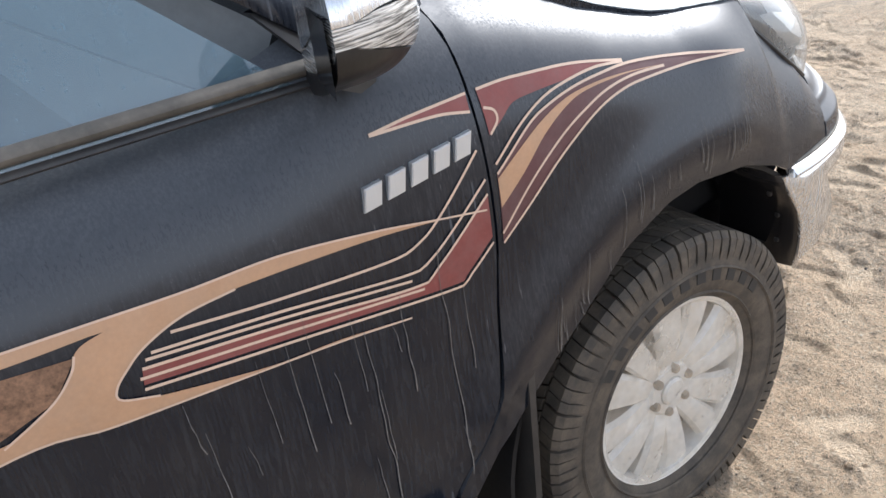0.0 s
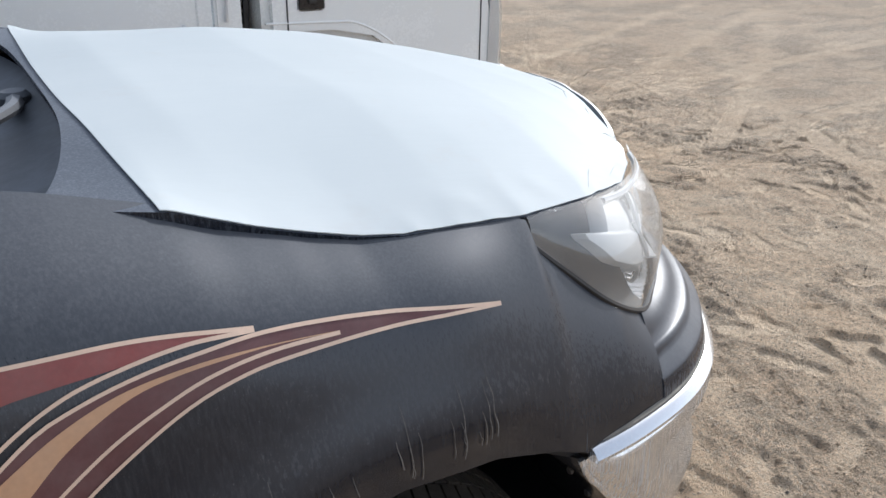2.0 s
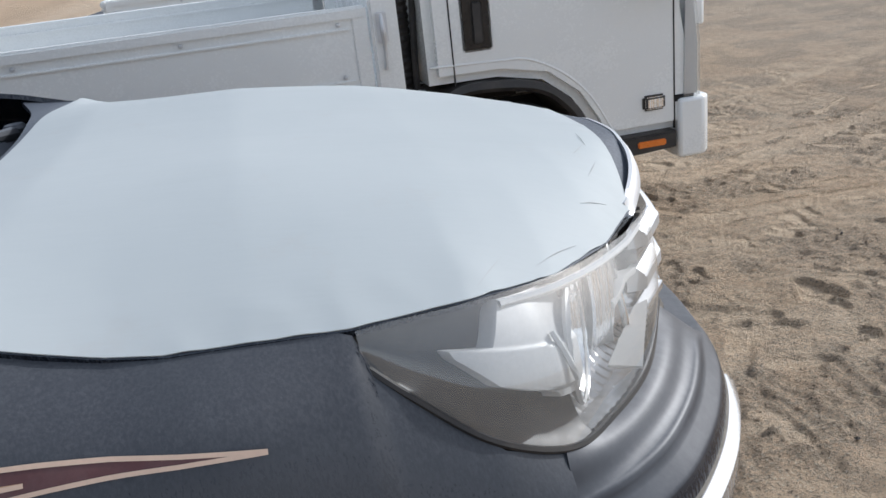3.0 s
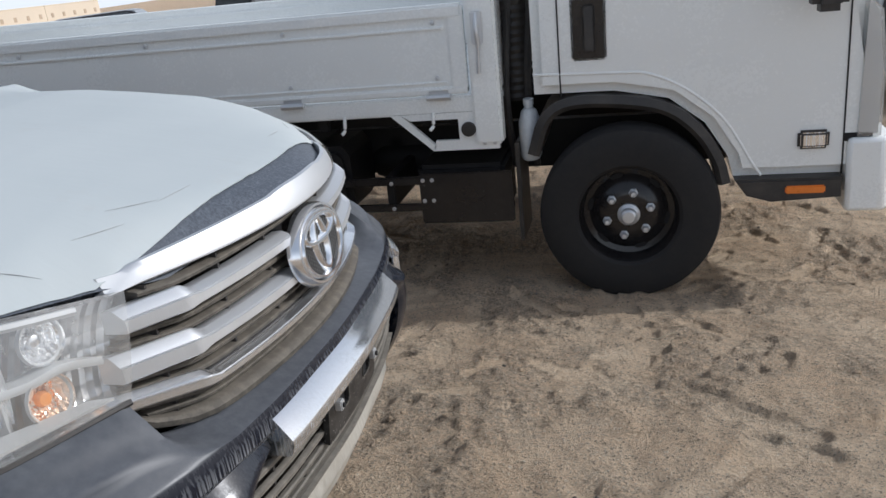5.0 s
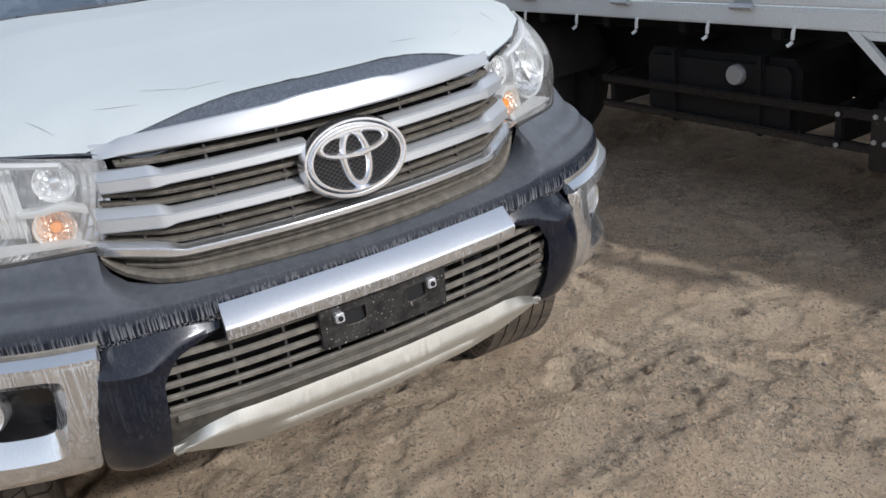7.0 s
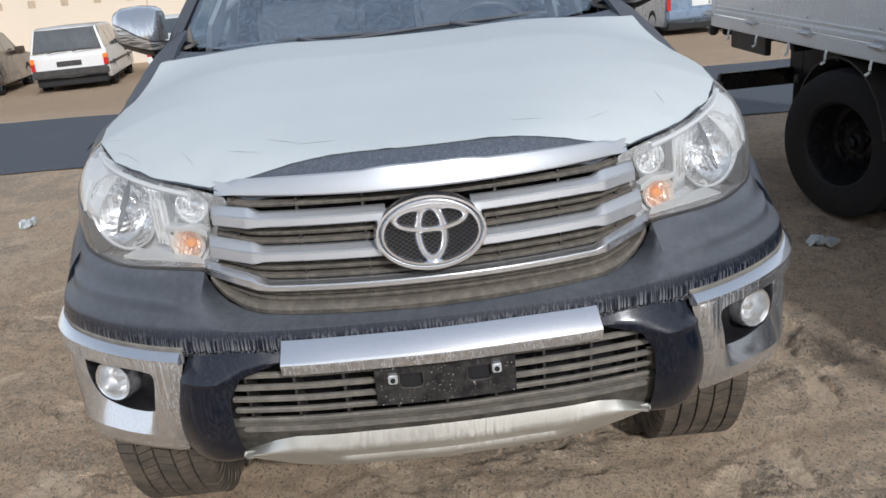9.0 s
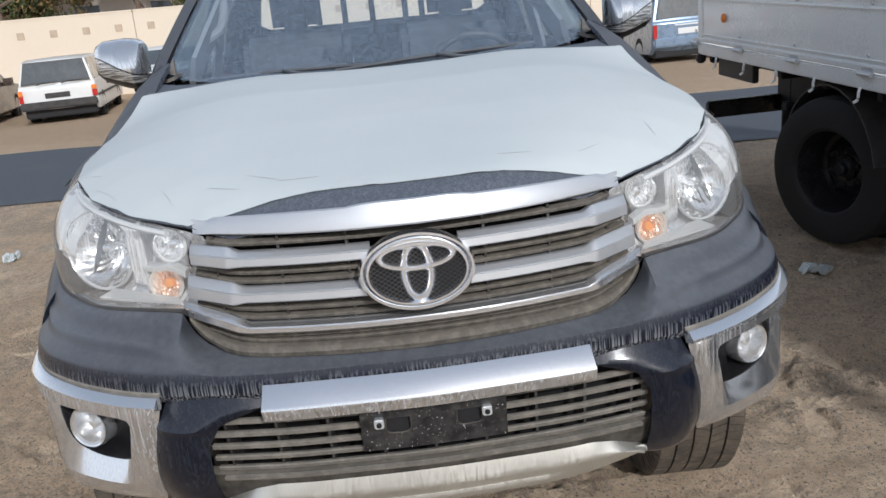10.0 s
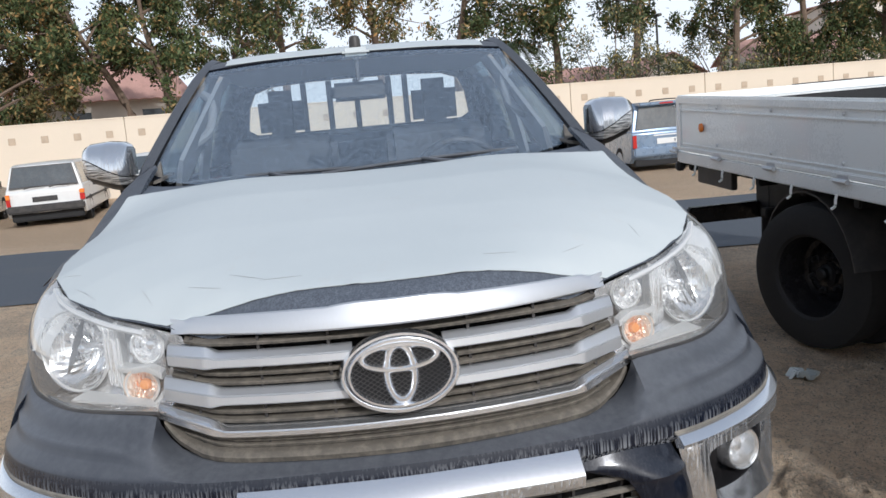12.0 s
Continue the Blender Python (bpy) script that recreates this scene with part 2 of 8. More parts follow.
def sand_material():
    """Pale trodden sand: smooth tan where feet and tyres pressed it, grey gritty crust between, grains at several sizes."""
    n = Nodes("sand")

    def layer(name):
        a = n.t.nodes.new("ShaderNodeAttribute")
        a.attribute_name = name
        return a.outputs["Fac"]

    pressed, crust = layer("pressed"), layer("crust")
    wide, mid, small = n.noise(0.30, 5), n.noise(2.6, 7, rough=0.66), n.noise(17, 7, rough=0.72)
    col = n.mix(n.ramp(mid, 0.30, 0.70), (0.82, 0.610, 0.415), (0.96, 0.780, 0.575))
    col = n.mix(n.ramp(wide, 0.42, 0.62, 0.0, 0.45), col, (0.74, 0.52, 0.325))
    sep = n.t.nodes.new("ShaderNodeSeparateXYZ")
    n.link(n.co, sep.inputs[0])
    col = n.mix(n.ramp(sep.outputs[0], -13.0, -8.5, 0.75, 0.0), col, (0.62, 0.44, 0.28))
    col = n.mix(n.ramp(sep.outputs[0], 2.5, 8.0, 0.0, 0.45), col, (0.58, 0.50, 0.41))
    free = n.math("SUBTRACT", 1.0, n.math("MULTIPLY", pressed, 0.85))
    # grey grit, in patches with ragged edges, made of separate grains
    patch = n.ramp(n.math("ADD", n.math("MULTIPLY", crust, 0.30), n.noise(3.6, 10, rough=0.72)), 0.56, 0.74)
    grains = n.ramp(n.noise(50, 5, rough=0.8), 0.45, 0.54)
    grey = n.math("MULTIPLY", n.math("MULTIPLY", patch, free), n.math("ADD", n.math("MULTIPLY", grains, 0.50), 0.03))
    col = n.mix(grey, col, (0.285, 0.245, 0.205))
    soot = n.math("MULTIPLY", n.ramp(n.noise(2.9, 6, rough=0.6), 0.64, 0.72), n.math("MULTIPLY", free, 0.16))
    col = n.mix(n.math("MULTIPLY", soot, n.ramp(n.noise(90, 4, rough=0.8), 0.35, 0.55)), col, (0.13, 0.12, 0.115))
    # hollows of the small bumps are browner: their shade put into the colour
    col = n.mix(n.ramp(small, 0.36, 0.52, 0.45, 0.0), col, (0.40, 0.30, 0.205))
    col = n.mix(n.math("MULTIPLY", pressed, 0.55), col, n.mix(n.ramp(mid, 0.35, 0.65), (0.78, 0.60, 0.41), (0.90, 0.73, 0.53)))
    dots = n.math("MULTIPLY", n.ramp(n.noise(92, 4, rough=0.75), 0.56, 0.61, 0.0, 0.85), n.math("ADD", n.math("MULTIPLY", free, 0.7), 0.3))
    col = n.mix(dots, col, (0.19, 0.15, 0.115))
    col = n.mix(n.ramp(n.noise(95, 3), 0.60, 0.68, 0.0, 0.7), col, (0.90, 0.80, 0.66))
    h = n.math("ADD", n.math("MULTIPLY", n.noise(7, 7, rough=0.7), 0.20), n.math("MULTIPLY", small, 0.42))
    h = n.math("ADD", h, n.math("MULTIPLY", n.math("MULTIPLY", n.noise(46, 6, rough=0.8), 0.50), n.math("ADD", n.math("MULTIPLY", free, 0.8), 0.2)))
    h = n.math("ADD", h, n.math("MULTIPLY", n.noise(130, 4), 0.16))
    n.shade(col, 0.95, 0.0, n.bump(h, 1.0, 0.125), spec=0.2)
    return n.mat


def asphalt_material():
    n = Nodes("asphalt")
    fine, mid = n.noise(90, 5), n.noise(0.9, 5)
    col = n.mix(n.ramp(fine, 0.3, 0.7), (0.055, 0.064, 0.076), (0.095, 0.108, 0.125))
    col = n.mix(n.ramp(mid, 0.55, 0.8, 0.0, 0.35), col, (0.15, 0.135, 0.12))
    n.shade(col, 0.8, 0.0, n.bump(fine, 0.4, 0.006))
    return n.mat


def film_material():
    n = Nodes("protective_film")
    wide = n.noise(1.4, 5)
    col = n.mix(n.ramp(wide, 0.3, 0.7), (0.482, 0.522, 0.528), (0.548, 0.582, 0.582))
    col = n.mix(n.ramp(n.noise(7, 7, rough=0.75), 0.58, 0.8, 0.0, 0.35), col, (0.48, 0.46, 0.43))
    creases = n.noise(1.0, 4, n.scaled(3, 14, 3), 0.6)
    h = n.math("ADD", n.math("MULTIPLY", creases, 0.6), n.math("MULTIPLY", wide, 0.4))
    n.shade(col, 0.66, 0.0, n.bump(h, 0.10, 0.02), 0.0)
    return n.mat


def tread_material():
    n = Nodes("tyre_rubber")
    fine, mid = n.noise(160, 4), n.noise(9, 5)
    col = n.mix(n.ramp(mid, 0.3, 0.7), (0.016, 0.016, 0.017), (0.035, 0.033, 0.031))
    col = n.mix(n.ramp(n.noise(16, 6, rough=0.7), 0.40, 0.72, 0.22, 0.72), col, (0.19, 0.148, 0.105))
    n.shade(col, 0.78, 0.0, n.bump(fine, 0.25, 0.003))
    return n.mat


def leaf_material(name, dark, light, brown):
    n = Nodes(name)
    r = n.island()
    col = n.mix(n.ramp(r, 0, 1), dark, light)
    col = n.mix(n.ramp(r, 0.76, 0.92, 0.0, 1.0), col, brown)
    n.shade(col, 0.6, spec=0.3)
    return n.mat


PAINT = car_paint("dusty_dark_paint", (0.006, 0.009, 0.017), 0.040, 0.13, 0.1, dust_color=(0.285, 0.30, 0.325), settle=0.24)
PAINT_TRIM = car_paint("dusty_black_bumper_paint", (0.004, 0.007, 0.016), 0.040, 0.15, 0.1, (0.34, 0.35, 0.37), streak=1.15, settle=0.05)
BONNET_PAINT = car_paint("dusty_bonnet_paint", (0.006, 0.009, 0.017), 0.11, 0.24, 0.2, (0.28, 0.31, 0.36), settle=0.32)
BEAM = beam_paint()
CHROME = chrome("dusty_chrome", (0.76, 0.775, 0.80), 0.07, dust=0.32, dust_color=(0.50, 0.485, 0.46), base=0.05)
CHROME_CLEAN = chrome("chrome", (0.84, 0.85, 0.87), 0.09, dust=0.10, dust_color=(0.6, 0.59, 0.57), base=0.10)
SATIN = chrome("satin_silver", (0.68, 0.695, 0.715), 0.40, 0.14, (0.60, 0.60, 0.60), base=0.20)
SKID = chrome("dusty_skid_silver", (0.68, 0.67, 0.62), 0.36, 0.50, (0.52, 0.49, 0.42), base=0.12)
FILM = film_material()
BLACK = surface("black_plastic", (0.016, 0.016, 0.018), 0.45, bump=0.06, grain=400, dust=0.12)
GLOSS_BLACK = surface("glossy_black_plastic", (0.010, 0.010, 0.012), 0.18, dust=0.03, bump=0.03)
DUSTY_BLACK = surface("dusty_grille_plastic", (0.012, 0.012, 0.012), 0.6, mottle=11, dust=0.28, dust_color=(0.36, 0.32, 0.26), settle=0.16)
SLAT = surface("dusty_slat_plastic", (0.11, 0.102, 0.09), 0.75, mottle=14, dust=0.50, dust_color=(0.40, 0.365, 0.305), settle=0.10)
# near-black that puts the shade of hollows, gaps and openings into the colour
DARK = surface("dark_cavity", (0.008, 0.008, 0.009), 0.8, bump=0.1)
# underbody black, deepened so its colour carries the shade beneath the vehicles
UNDER = surface("underbody_black_with_shade", (0.004, 0.004, 0.005), 0.6, dust=0.05, dust_color=(0.03, 0.026, 0.022))
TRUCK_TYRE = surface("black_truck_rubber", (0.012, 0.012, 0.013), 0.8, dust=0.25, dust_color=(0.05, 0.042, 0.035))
WIPER = surface("dusty_wiper_rubber", (0.02, 0.021, 0.024), 0.6, dust=0.10, dust_color=(0.36, 0.39, 0.44), settle=0.26)
SHROUD = surface("dark_lamp_shroud", (0.035, 0.036, 0.038), 0.4, bump=0.02, dust=0.02)
COWL = surface("dust_covered_cowl_plastic", (0.015, 0.016, 0.018), 0.6, dust=0.25, dust_color=(0.30, 0.33, 0.38), settle=0.20)
TYRE = tread_material()
ALLOY = surface("dusty_alloy", (0.76, 0.75, 0.72), 0.42, 0.30, 0.10, 9, 90, 0.05, dust=0.7, dust_color=(0.70, 0.61, 0.49))
GRILLE_DUST = surface("sand_dusted_grille_plastic", (0.030, 0.028, 0.025), 0.7, mottle=22, dust=0.45, dust_color=(0.30, 0.262, 0.21), settle=0.22)
MESH = surface("black_mesh", (0.006, 0.006, 0.007), 0.85, bump=0.0)
BADGE = chrome("badge_chrome", (0.92, 0.93, 0.95), 0.10, 0.06, (0.8, 0.8, 0.8), base=0.05)
SAND = sand_material()
ASPHALT = asphalt_material()
WINDSCREEN = glass("dusty_windscreen", (0.88, 0.94, 0.97), 0.22, (0.36, 0.46, 0.60), gloss=0.06, spots=(0.45, 1.8), runs=(0.45, 1.4))
REAR_GLASS = glass("rear_glass", (0.92, 0.95, 0.95), 0.05, (0.5, 0.5, 0.5), gloss=0.03)
# side glass veil is teal: tint and reflected sky put into its dust colour
SIDE_GLASS = glass("side_glass", (0.40, 0.52, 0.57), 0.27, (0.28, 0.44, 0.54), gloss=0.20, spots=(0.85, 1.15), runs=(0.8, 1.1))
# lens dust haze, whitened further to paint in the lamp's reflected brightness
LENS = glass("headlamp_lens", (0.98, 0.99, 0.99), 0.17, (0.80, 0.79, 0.76), streak=False, gloss=0.12, spots=(0.8, 1.3), sheen=0.05)
CAR_GLASS = surface("dark_car_glass", (0.045, 0.058, 0.068), 0.07, 0.0, 0.3, 3, 40, 0.0, dust=0.08, coat=0.6)
REFLECTOR = chrome("lamp_reflector", (0.97, 0.97, 0.97), 0.12, 0.45, (0.92, 0.92, 0.92))
AMBER = chrome("amber_lamp", (0.97, 0.80, 0.66), 0.22, 0.5, (0.88, 0.74, 0.62))
MARKER = surface("amber_marker_plastic", (0.80, 0.22, 0.03), 0.3, 0.0, 0.1, bump=0.02)
RED_LAMP = surface("red_lamp", (0.45, 0.02, 0.015), 0.22, bump=0.05)
WHITE = surface("white_truck_paint", (0.87, 0.885, 0.87), 0.25, 0.0, 0.02, 2, 90, 0.01, dust=0.025, coat=0.35)
WHITE_CAR = surface("white_car_paint", (0.72, 0.72, 0.70), 0.3, 0.0, 0.05, dust=0.10, coat=0.3)
DECAL_RED = surface("decal_maroon", (0.22, 0.045, 0.04), 0.4, 0.0, 0.2, 9, 160, 0.02, dust=0.25, dust_color=(0.30, 0.22, 0.2))
DECAL_DEEP = surface("decal_deep_maroon", (0.10, 0.032, 0.034), 0.4, 0.0, 0.2, 9, 160, 0.02, dust=0.3, dust_color=(0.24, 0.18, 0.17))
DECAL_TAN = surface("decal_tan", (0.52, 0.30, 0.17), 0.42, 0.0, 0.12, 9, 160, 0.02, dust=0.2)
DECAL_LINE = surface("decal_cream", (0.68, 0.50, 0.38), 0.42, 0.0, 0.1, 9, 160, 0.02)
DECAL_BROWN = surface("decal_speckled_brown", (0.22, 0.12, 0.07), 0.45, 0.0, 0.7, 60, 260, 0.02)
SEAT = surface("grey_seat_cloth", (0.055, 0.058, 0.065), 0.9, grain=300)
DASH = surface("dark_dashboard", (0.03, 0.032, 0.036), 0.7)
LINING = surface("pale_cabin_lining", (0.24, 0.25, 0.26), 0.8)
SILL_DUST = surface("dusty_sill_rubber", (0.07, 0.066, 0.06), 0.8, dust=0.5, dust_color=(0.34, 0.30, 0.25))
WALL = surface("cream_wall_plaster", (0.70, 0.605, 0.48), 0.85, 0.0, 0.06, 0.5, 40, 0.2, dust=0.06)
VENT = surface("tan_wall_block", (0.48, 0.38, 0.28), 0.85)
TILE = surface("terracotta_tile", (0.50, 0.29, 0.235), 0.8, 0.0, 0.25, 1.5, 20)
PLASTER = surface("pale_house_plaster", (0.66, 0.60, 0.53), 0.85, 0.0, 0.06)
BARK = surface("bark", (0.17, 0.12, 0.085), 0.9, 0.0, 0.3, 6, 40, 0.6)
LEAF = leaf_material("leaves", (0.036, 0.058, 0.022), (0.125, 0.150, 0.055), (0.30, 0.20, 0.08))
LEAF_GREY = leaf_material("shrub_leaves", (0.075, 0.09, 0.05), (0.17, 0.18, 0.10), (0.40, 0.30, 0.10))
LEAF_DRY = leaf_material("dry_leaves", (0.075, 0.085, 0.034), (0.19, 0.155, 0.062), (0.38, 0.22, 0.085))


# ---------------------------------------------------------------- shape helpers
def part(name, bm, material, parent=None, label="", smooth=35.0, thick=0.0, m=None, bev=0.0):
    """Links a bmesh, or a pair of vertices and faces, as one mesh object under parent."""
    me = bpy.data.meshes.new(name)
    if isinstance(bm, tuple):
        me.from_pydata([tuple(v) for v in bm[0]], [], [tuple(f) for f in bm[1]])
        me.update()
    else:
        bmesh.ops.recalc_face_normals(bm, faces=bm.faces)
        bm.to_mesh(me)
        bm.free()
    me.materials.append(material)
    if smooth:
        me.polygons.foreach_set("use_smooth", [True] * len(me.polygons))
        me.set_sharp_from_angle(angle=radians(smooth))
        if thick:
            edge_of = np.empty(len(me.loops), dtype=np.int32)
            me.loops.foreach_get("edge_index", edge_of)
            lone = np.bincount(edge_of, minlength=len(me.edges)) == 1
            sharp = me.attributes.get("sharp_edge") or me.attributes.new("sharp_edge", "BOOLEAN", "EDGE")
            held = np.empty(len(me.edges), dtype=bool)
            sharp.data.foreach_get("value", held)
            sharp.data.foreach_set("value", held | lone)
    ob = new(name, me)
    if parent is not None:
        ob.parent = parent
    if m is not None:
        ob.matrix_basis = m
    if thick:
        s = ob.modifiers.new("thickness", "SOLIDIFY")
        s.thickness, s.offset = thick, -1
    if bev:
        b = ob.modifiers.new("edges", "BEVEL")
        b.width, b.segments, b.limit_method = bev, 2, "ANGLE"
    if label:
        ob["label"] = label
    return ob


def thing(name, label, category, m=None, group="", kind=""):
    ob = new(name)
    ob.empty_display_size = 0.2
    if m is not None:
        ob.matrix_basis = m
    return tagged(ob, label, category, group, kind)


def box(x0, x1, y0, y1, z0, z1, bevel=0.0, bm=None, seg=2):
    bm = bm or bmesh.new()
    got = bmesh.ops.create_cube(bm, size=1.0)["verts"]
    for v in got:
        v.co = Vector(((x0 + x1) / 2 + v.co.x * (x1 - x0), (y0 + y1) / 2 + v.co.y * (y1 - y0), (z0 + z1) / 2 + v.co.z * (z1 - z0)))
    if bevel:
        edges = {e for v in got for e in v.link_edges}
        bmesh.ops.bevel(bm, geom=list(edges), offset=bevel, segments=seg, affect="EDGES", clamp_overlap=True)
    return bm


def prism(points, a, b, axis="y", bevel=0.0, bm=None):
    """A flat outline pushed from a to b along an axis: outlines are (x, z) for y, (y, z) for x, (x, y) for z."""
    bm = bm or bmesh.new()
    place = {"y": lambda p, d: (p[0], d, p[1]), "x": lambda p, d: (d, p[0], p[1]), "z": lambda p, d: (p[0], p[1], d)}[axis]
    lo, hi = [bm.verts.new(place(p, a)) for p in points], [bm.verts.new(place(p, b)) for p in points]
    n = len(points)
    faces = [bm.faces.new(lo), bm.faces.new(hi)] + [bm.faces.new((lo[i], lo[(i + 1) % n], hi[(i + 1) % n], hi[i])) for i in range(n)]
    bmesh.ops.recalc_face_normals(bm, faces=faces)
    if bevel:
        edges = {e for f in faces[:2] for e in f.edges}
        bmesh.ops.bevel(bm, geom=list(edges), offset=bevel, segments=2, affect="EDGES", clamp_overlap=True)
    return bm


def lathe(profile, steps=32, m=None, bm=None, sweep=2 * math.pi):
    """Turns (radius, height) pairs round the local z axis."""
    bm = bm or bmesh.new()
    m = m or Matrix()
    full = abs(sweep - 2 * math.pi) < 1e-6
    rings = []
    for k in range(steps if full else steps + 1):
        a = sweep * k / steps
        rings.append([bm.verts.new(m @ Vector((r * math.cos(a), r * math.sin(a), h))) for r, h in profile])
    for k in range(steps):
        p, q = rings[k], rings[(k + 1) % len(rings)]
        for i in range(len(profile) - 1):
            quad = [p[i], q[i], q[i + 1], p[i + 1]]
            bm.faces.new(quad)
    bmesh.ops.remove_doubles(bm, verts=bm.verts, dist=1e-5)
    return bm


def grid(fn, nu, nv):
    """A sheet of quads over u, v in 0..1."""
    vs = [fn(i / nu, j / nv) for i in range(nu + 1) for j in range(nv + 1)]
    fs = [(i * (nv + 1) + j, (i + 1) * (nv + 1) + j, (i + 1) * (nv + 1) + j + 1, i * (nv + 1) + j + 1) for i in range(nu) for j in range(nv)]
    return vs, fs


def flip(mesh):
    return mesh[0], [tuple(reversed(f)) for f in mesh[1]]


def mirrored(mesh):
    return [(v[0], -v[1], v[2]) for v in mesh[0]], [tuple(reversed(f)) for f in mesh[1]]


def join(*meshes):
    vs, fs = [], []
    for v, f in meshes:
        k = len(vs)
        vs += list(v)
        fs += [tuple(i + k for i in g) for g in f]
    return vs, fs


def skin(rings, caps=True, closed=True):
    """Joins rings of points, one after the other, into a tube."""
    n = len(rings[0])
    vs = [p for r in rings for p in r]
    fs = []
    for k in range(len(rings) - 1):
        for i in range(n if closed else n - 1):
            j = (i + 1) % n
            fs.append((k * n + i, k * n + j, (k + 1) * n + j, (k + 1) * n + i))
    if caps and closed:
        fs.append(tuple(reversed(range(n))))
        fs.append(tuple((len(rings) - 1) * n + i for i in range(n)))
    return vs, fs


def curve_points(points, n):
    """n + 1 places along a smooth curve through the points, by even steps of length."""
    p = [Vector(q) for q in points]
    p = [2 * p[0] - p[1]] + p + [2 * p[-1] - p[-2]]
    out = []
    for k in range(1, len(p) - 2):
        a, b, c, d = p[k - 1 : k + 3]
        for i in range(12):
            t = i / 12
            out.append(0.5 * (2 * b + (c - a) * t + (2 * a - 5 * b + 4 * c - d) * t * t + (3 * b - a - 3 * c + d) * t**3))
    out.append(p[-2])
    far = [0.0]
    for a, b in zip(out, out[1:]):
        far.append(far[-1] + (b - a).length)
    res = []
    for k in range(n + 1):
        s = far[-1] * k / n
        i = min(len(far) - 2, max(0, int(np.searchsorted(far, s, "right")) - 1))
        w = (s - far[i]) / max(1e-9, far[i + 1] - far[i])
        res.append(out[i].lerp(out[i + 1], w))
    return res


def tube(points, radius, n=24, sides=8):
    """A round rod along a smooth curve; radius may be a list to blend over its length."""
    path = curve_points(points, n)
    rings = []
    for k, p in enumerate(path):
        d = (path[min(k + 1, n)] - path[max(k - 1, 0)]).normalized()
        side = d.cross(Vector((0, 0, 1)) if abs(d.z) < 0.95 else Vector((1, 0, 0))).normalized()
        up = side.cross(d)
        r = float(np.interp(k / n, np.linspace(0, 1, len(radius)), radius)) if isinstance(radius, (list, tuple)) else radius
        rings.append([p + r * (math.cos(a) * side + math.sin(a) * up) for a in (2 * math.pi * i / sides for i in range(sides))])
    return skin(rings)


def lerp(a, b, t):
    return a + (b - a) * t


def along(x, xs, ys):
    return float(np.interp(x, xs, ys))


# ---------------------------------------------------------------- ground, road, far wall
def smooth01(a, b, x):
    t = min(1.0, max(0.0, (x - a) / (b - a)))
    return t * t * (3 - 2 * t)


def ground_level(x, y):
    """The lie of the sand without its small bumps: level under the pickup, falling away in front of it."""
    z = 0.055
    fall = max(0.0, x - 0.9)
    z -= 0.07 * min(fall, 4.0) + 0.012 * max(0.0, min(fall, 30) - 4.0)
    z -= 0.085 * min(2.0, max(0.0, y - 1.2)) * smooth01(-0.6, 1.4, x)
    z -= 0.10 * min(1.2, max(0.0, -y - 0.15)) * smooth01(0.1, 0.9, x)
    z -= 0.022 * smooth01(1.5, 2.2, y)
    z -= (0.07 + 0.005 * max(-30, min(30, y))) * smooth01(-4.0, -12.0, x)
    z -= 0.14 * smooth01(-10.5, -16.0, x)
    return z


def near_steps(lo, hi, step, far, growth=1.22):
    mid = list(np.arange(lo, hi + 1e-6, step))
    up, d, v = [], step, hi
    while v < far:
        d *= growth
        v += d
        up.append(v)
    down, d, v = [], step, lo
    while v > -far:
        d *= growth
        v -= d
        down.append(v)
    return down[::-1] + mid + up


TURN = np.random.RandomState(3).uniform(0, 2 * math.pi, 4096)
SHUFFLE = np.random.RandomState(4).permutation(4096)


def ripple(x, y, seed):
    """Smooth gradient noise over whole arrays of places, about -0.7 to 0.7."""
    xi, yi = np.floor(x).astype(int), np.floor(y).astype(int)
    fx, fy = x - xi, y - yi

    def corner(a, b):
        t = TURN[SHUFFLE[(SHUFFLE[(xi + a + 57 * seed) % 4096] + yi + b) % 4096]]
        return np.cos(t) * (fx - a) + np.sin(t) * (fy - b)

    wx, wy = fx * fx * (3 - 2 * fx), fy * fy * (3 - 2 * fy)
    return (corner(0, 0) * (1 - wx) + corner(1, 0) * wx) * (1 - wy) + (corner(0, 1) * (1 - wx) + corner(1, 1) * wx) * wy


def ease(a, b, x):
    t = np.clip((x - a) / (b - a), 0.0, 1.0)
    return t * t * (3 - 2 * t)


# tyre ruts across the lot: start, heading in degrees, length, half width, depth
RUTS = ((1.95, 2.42, 1, 9.0, 0.11, 0.014), (2.10, 4.05, 1, 9.0, 0.11, 0.013), (2.6, 3.2, 24, 9.0, 0.10, 0.011), (2.2, 4.5, 22, 9.0, 0.10, 0.011), (3.2, -0.4, 52, 9.0, 0.10, 0.010), (4.4, -0.8, 50, 9.0, 0.10, 0.010), (4.2, 2.2, 35, 8.0, 0.10, 0.012))


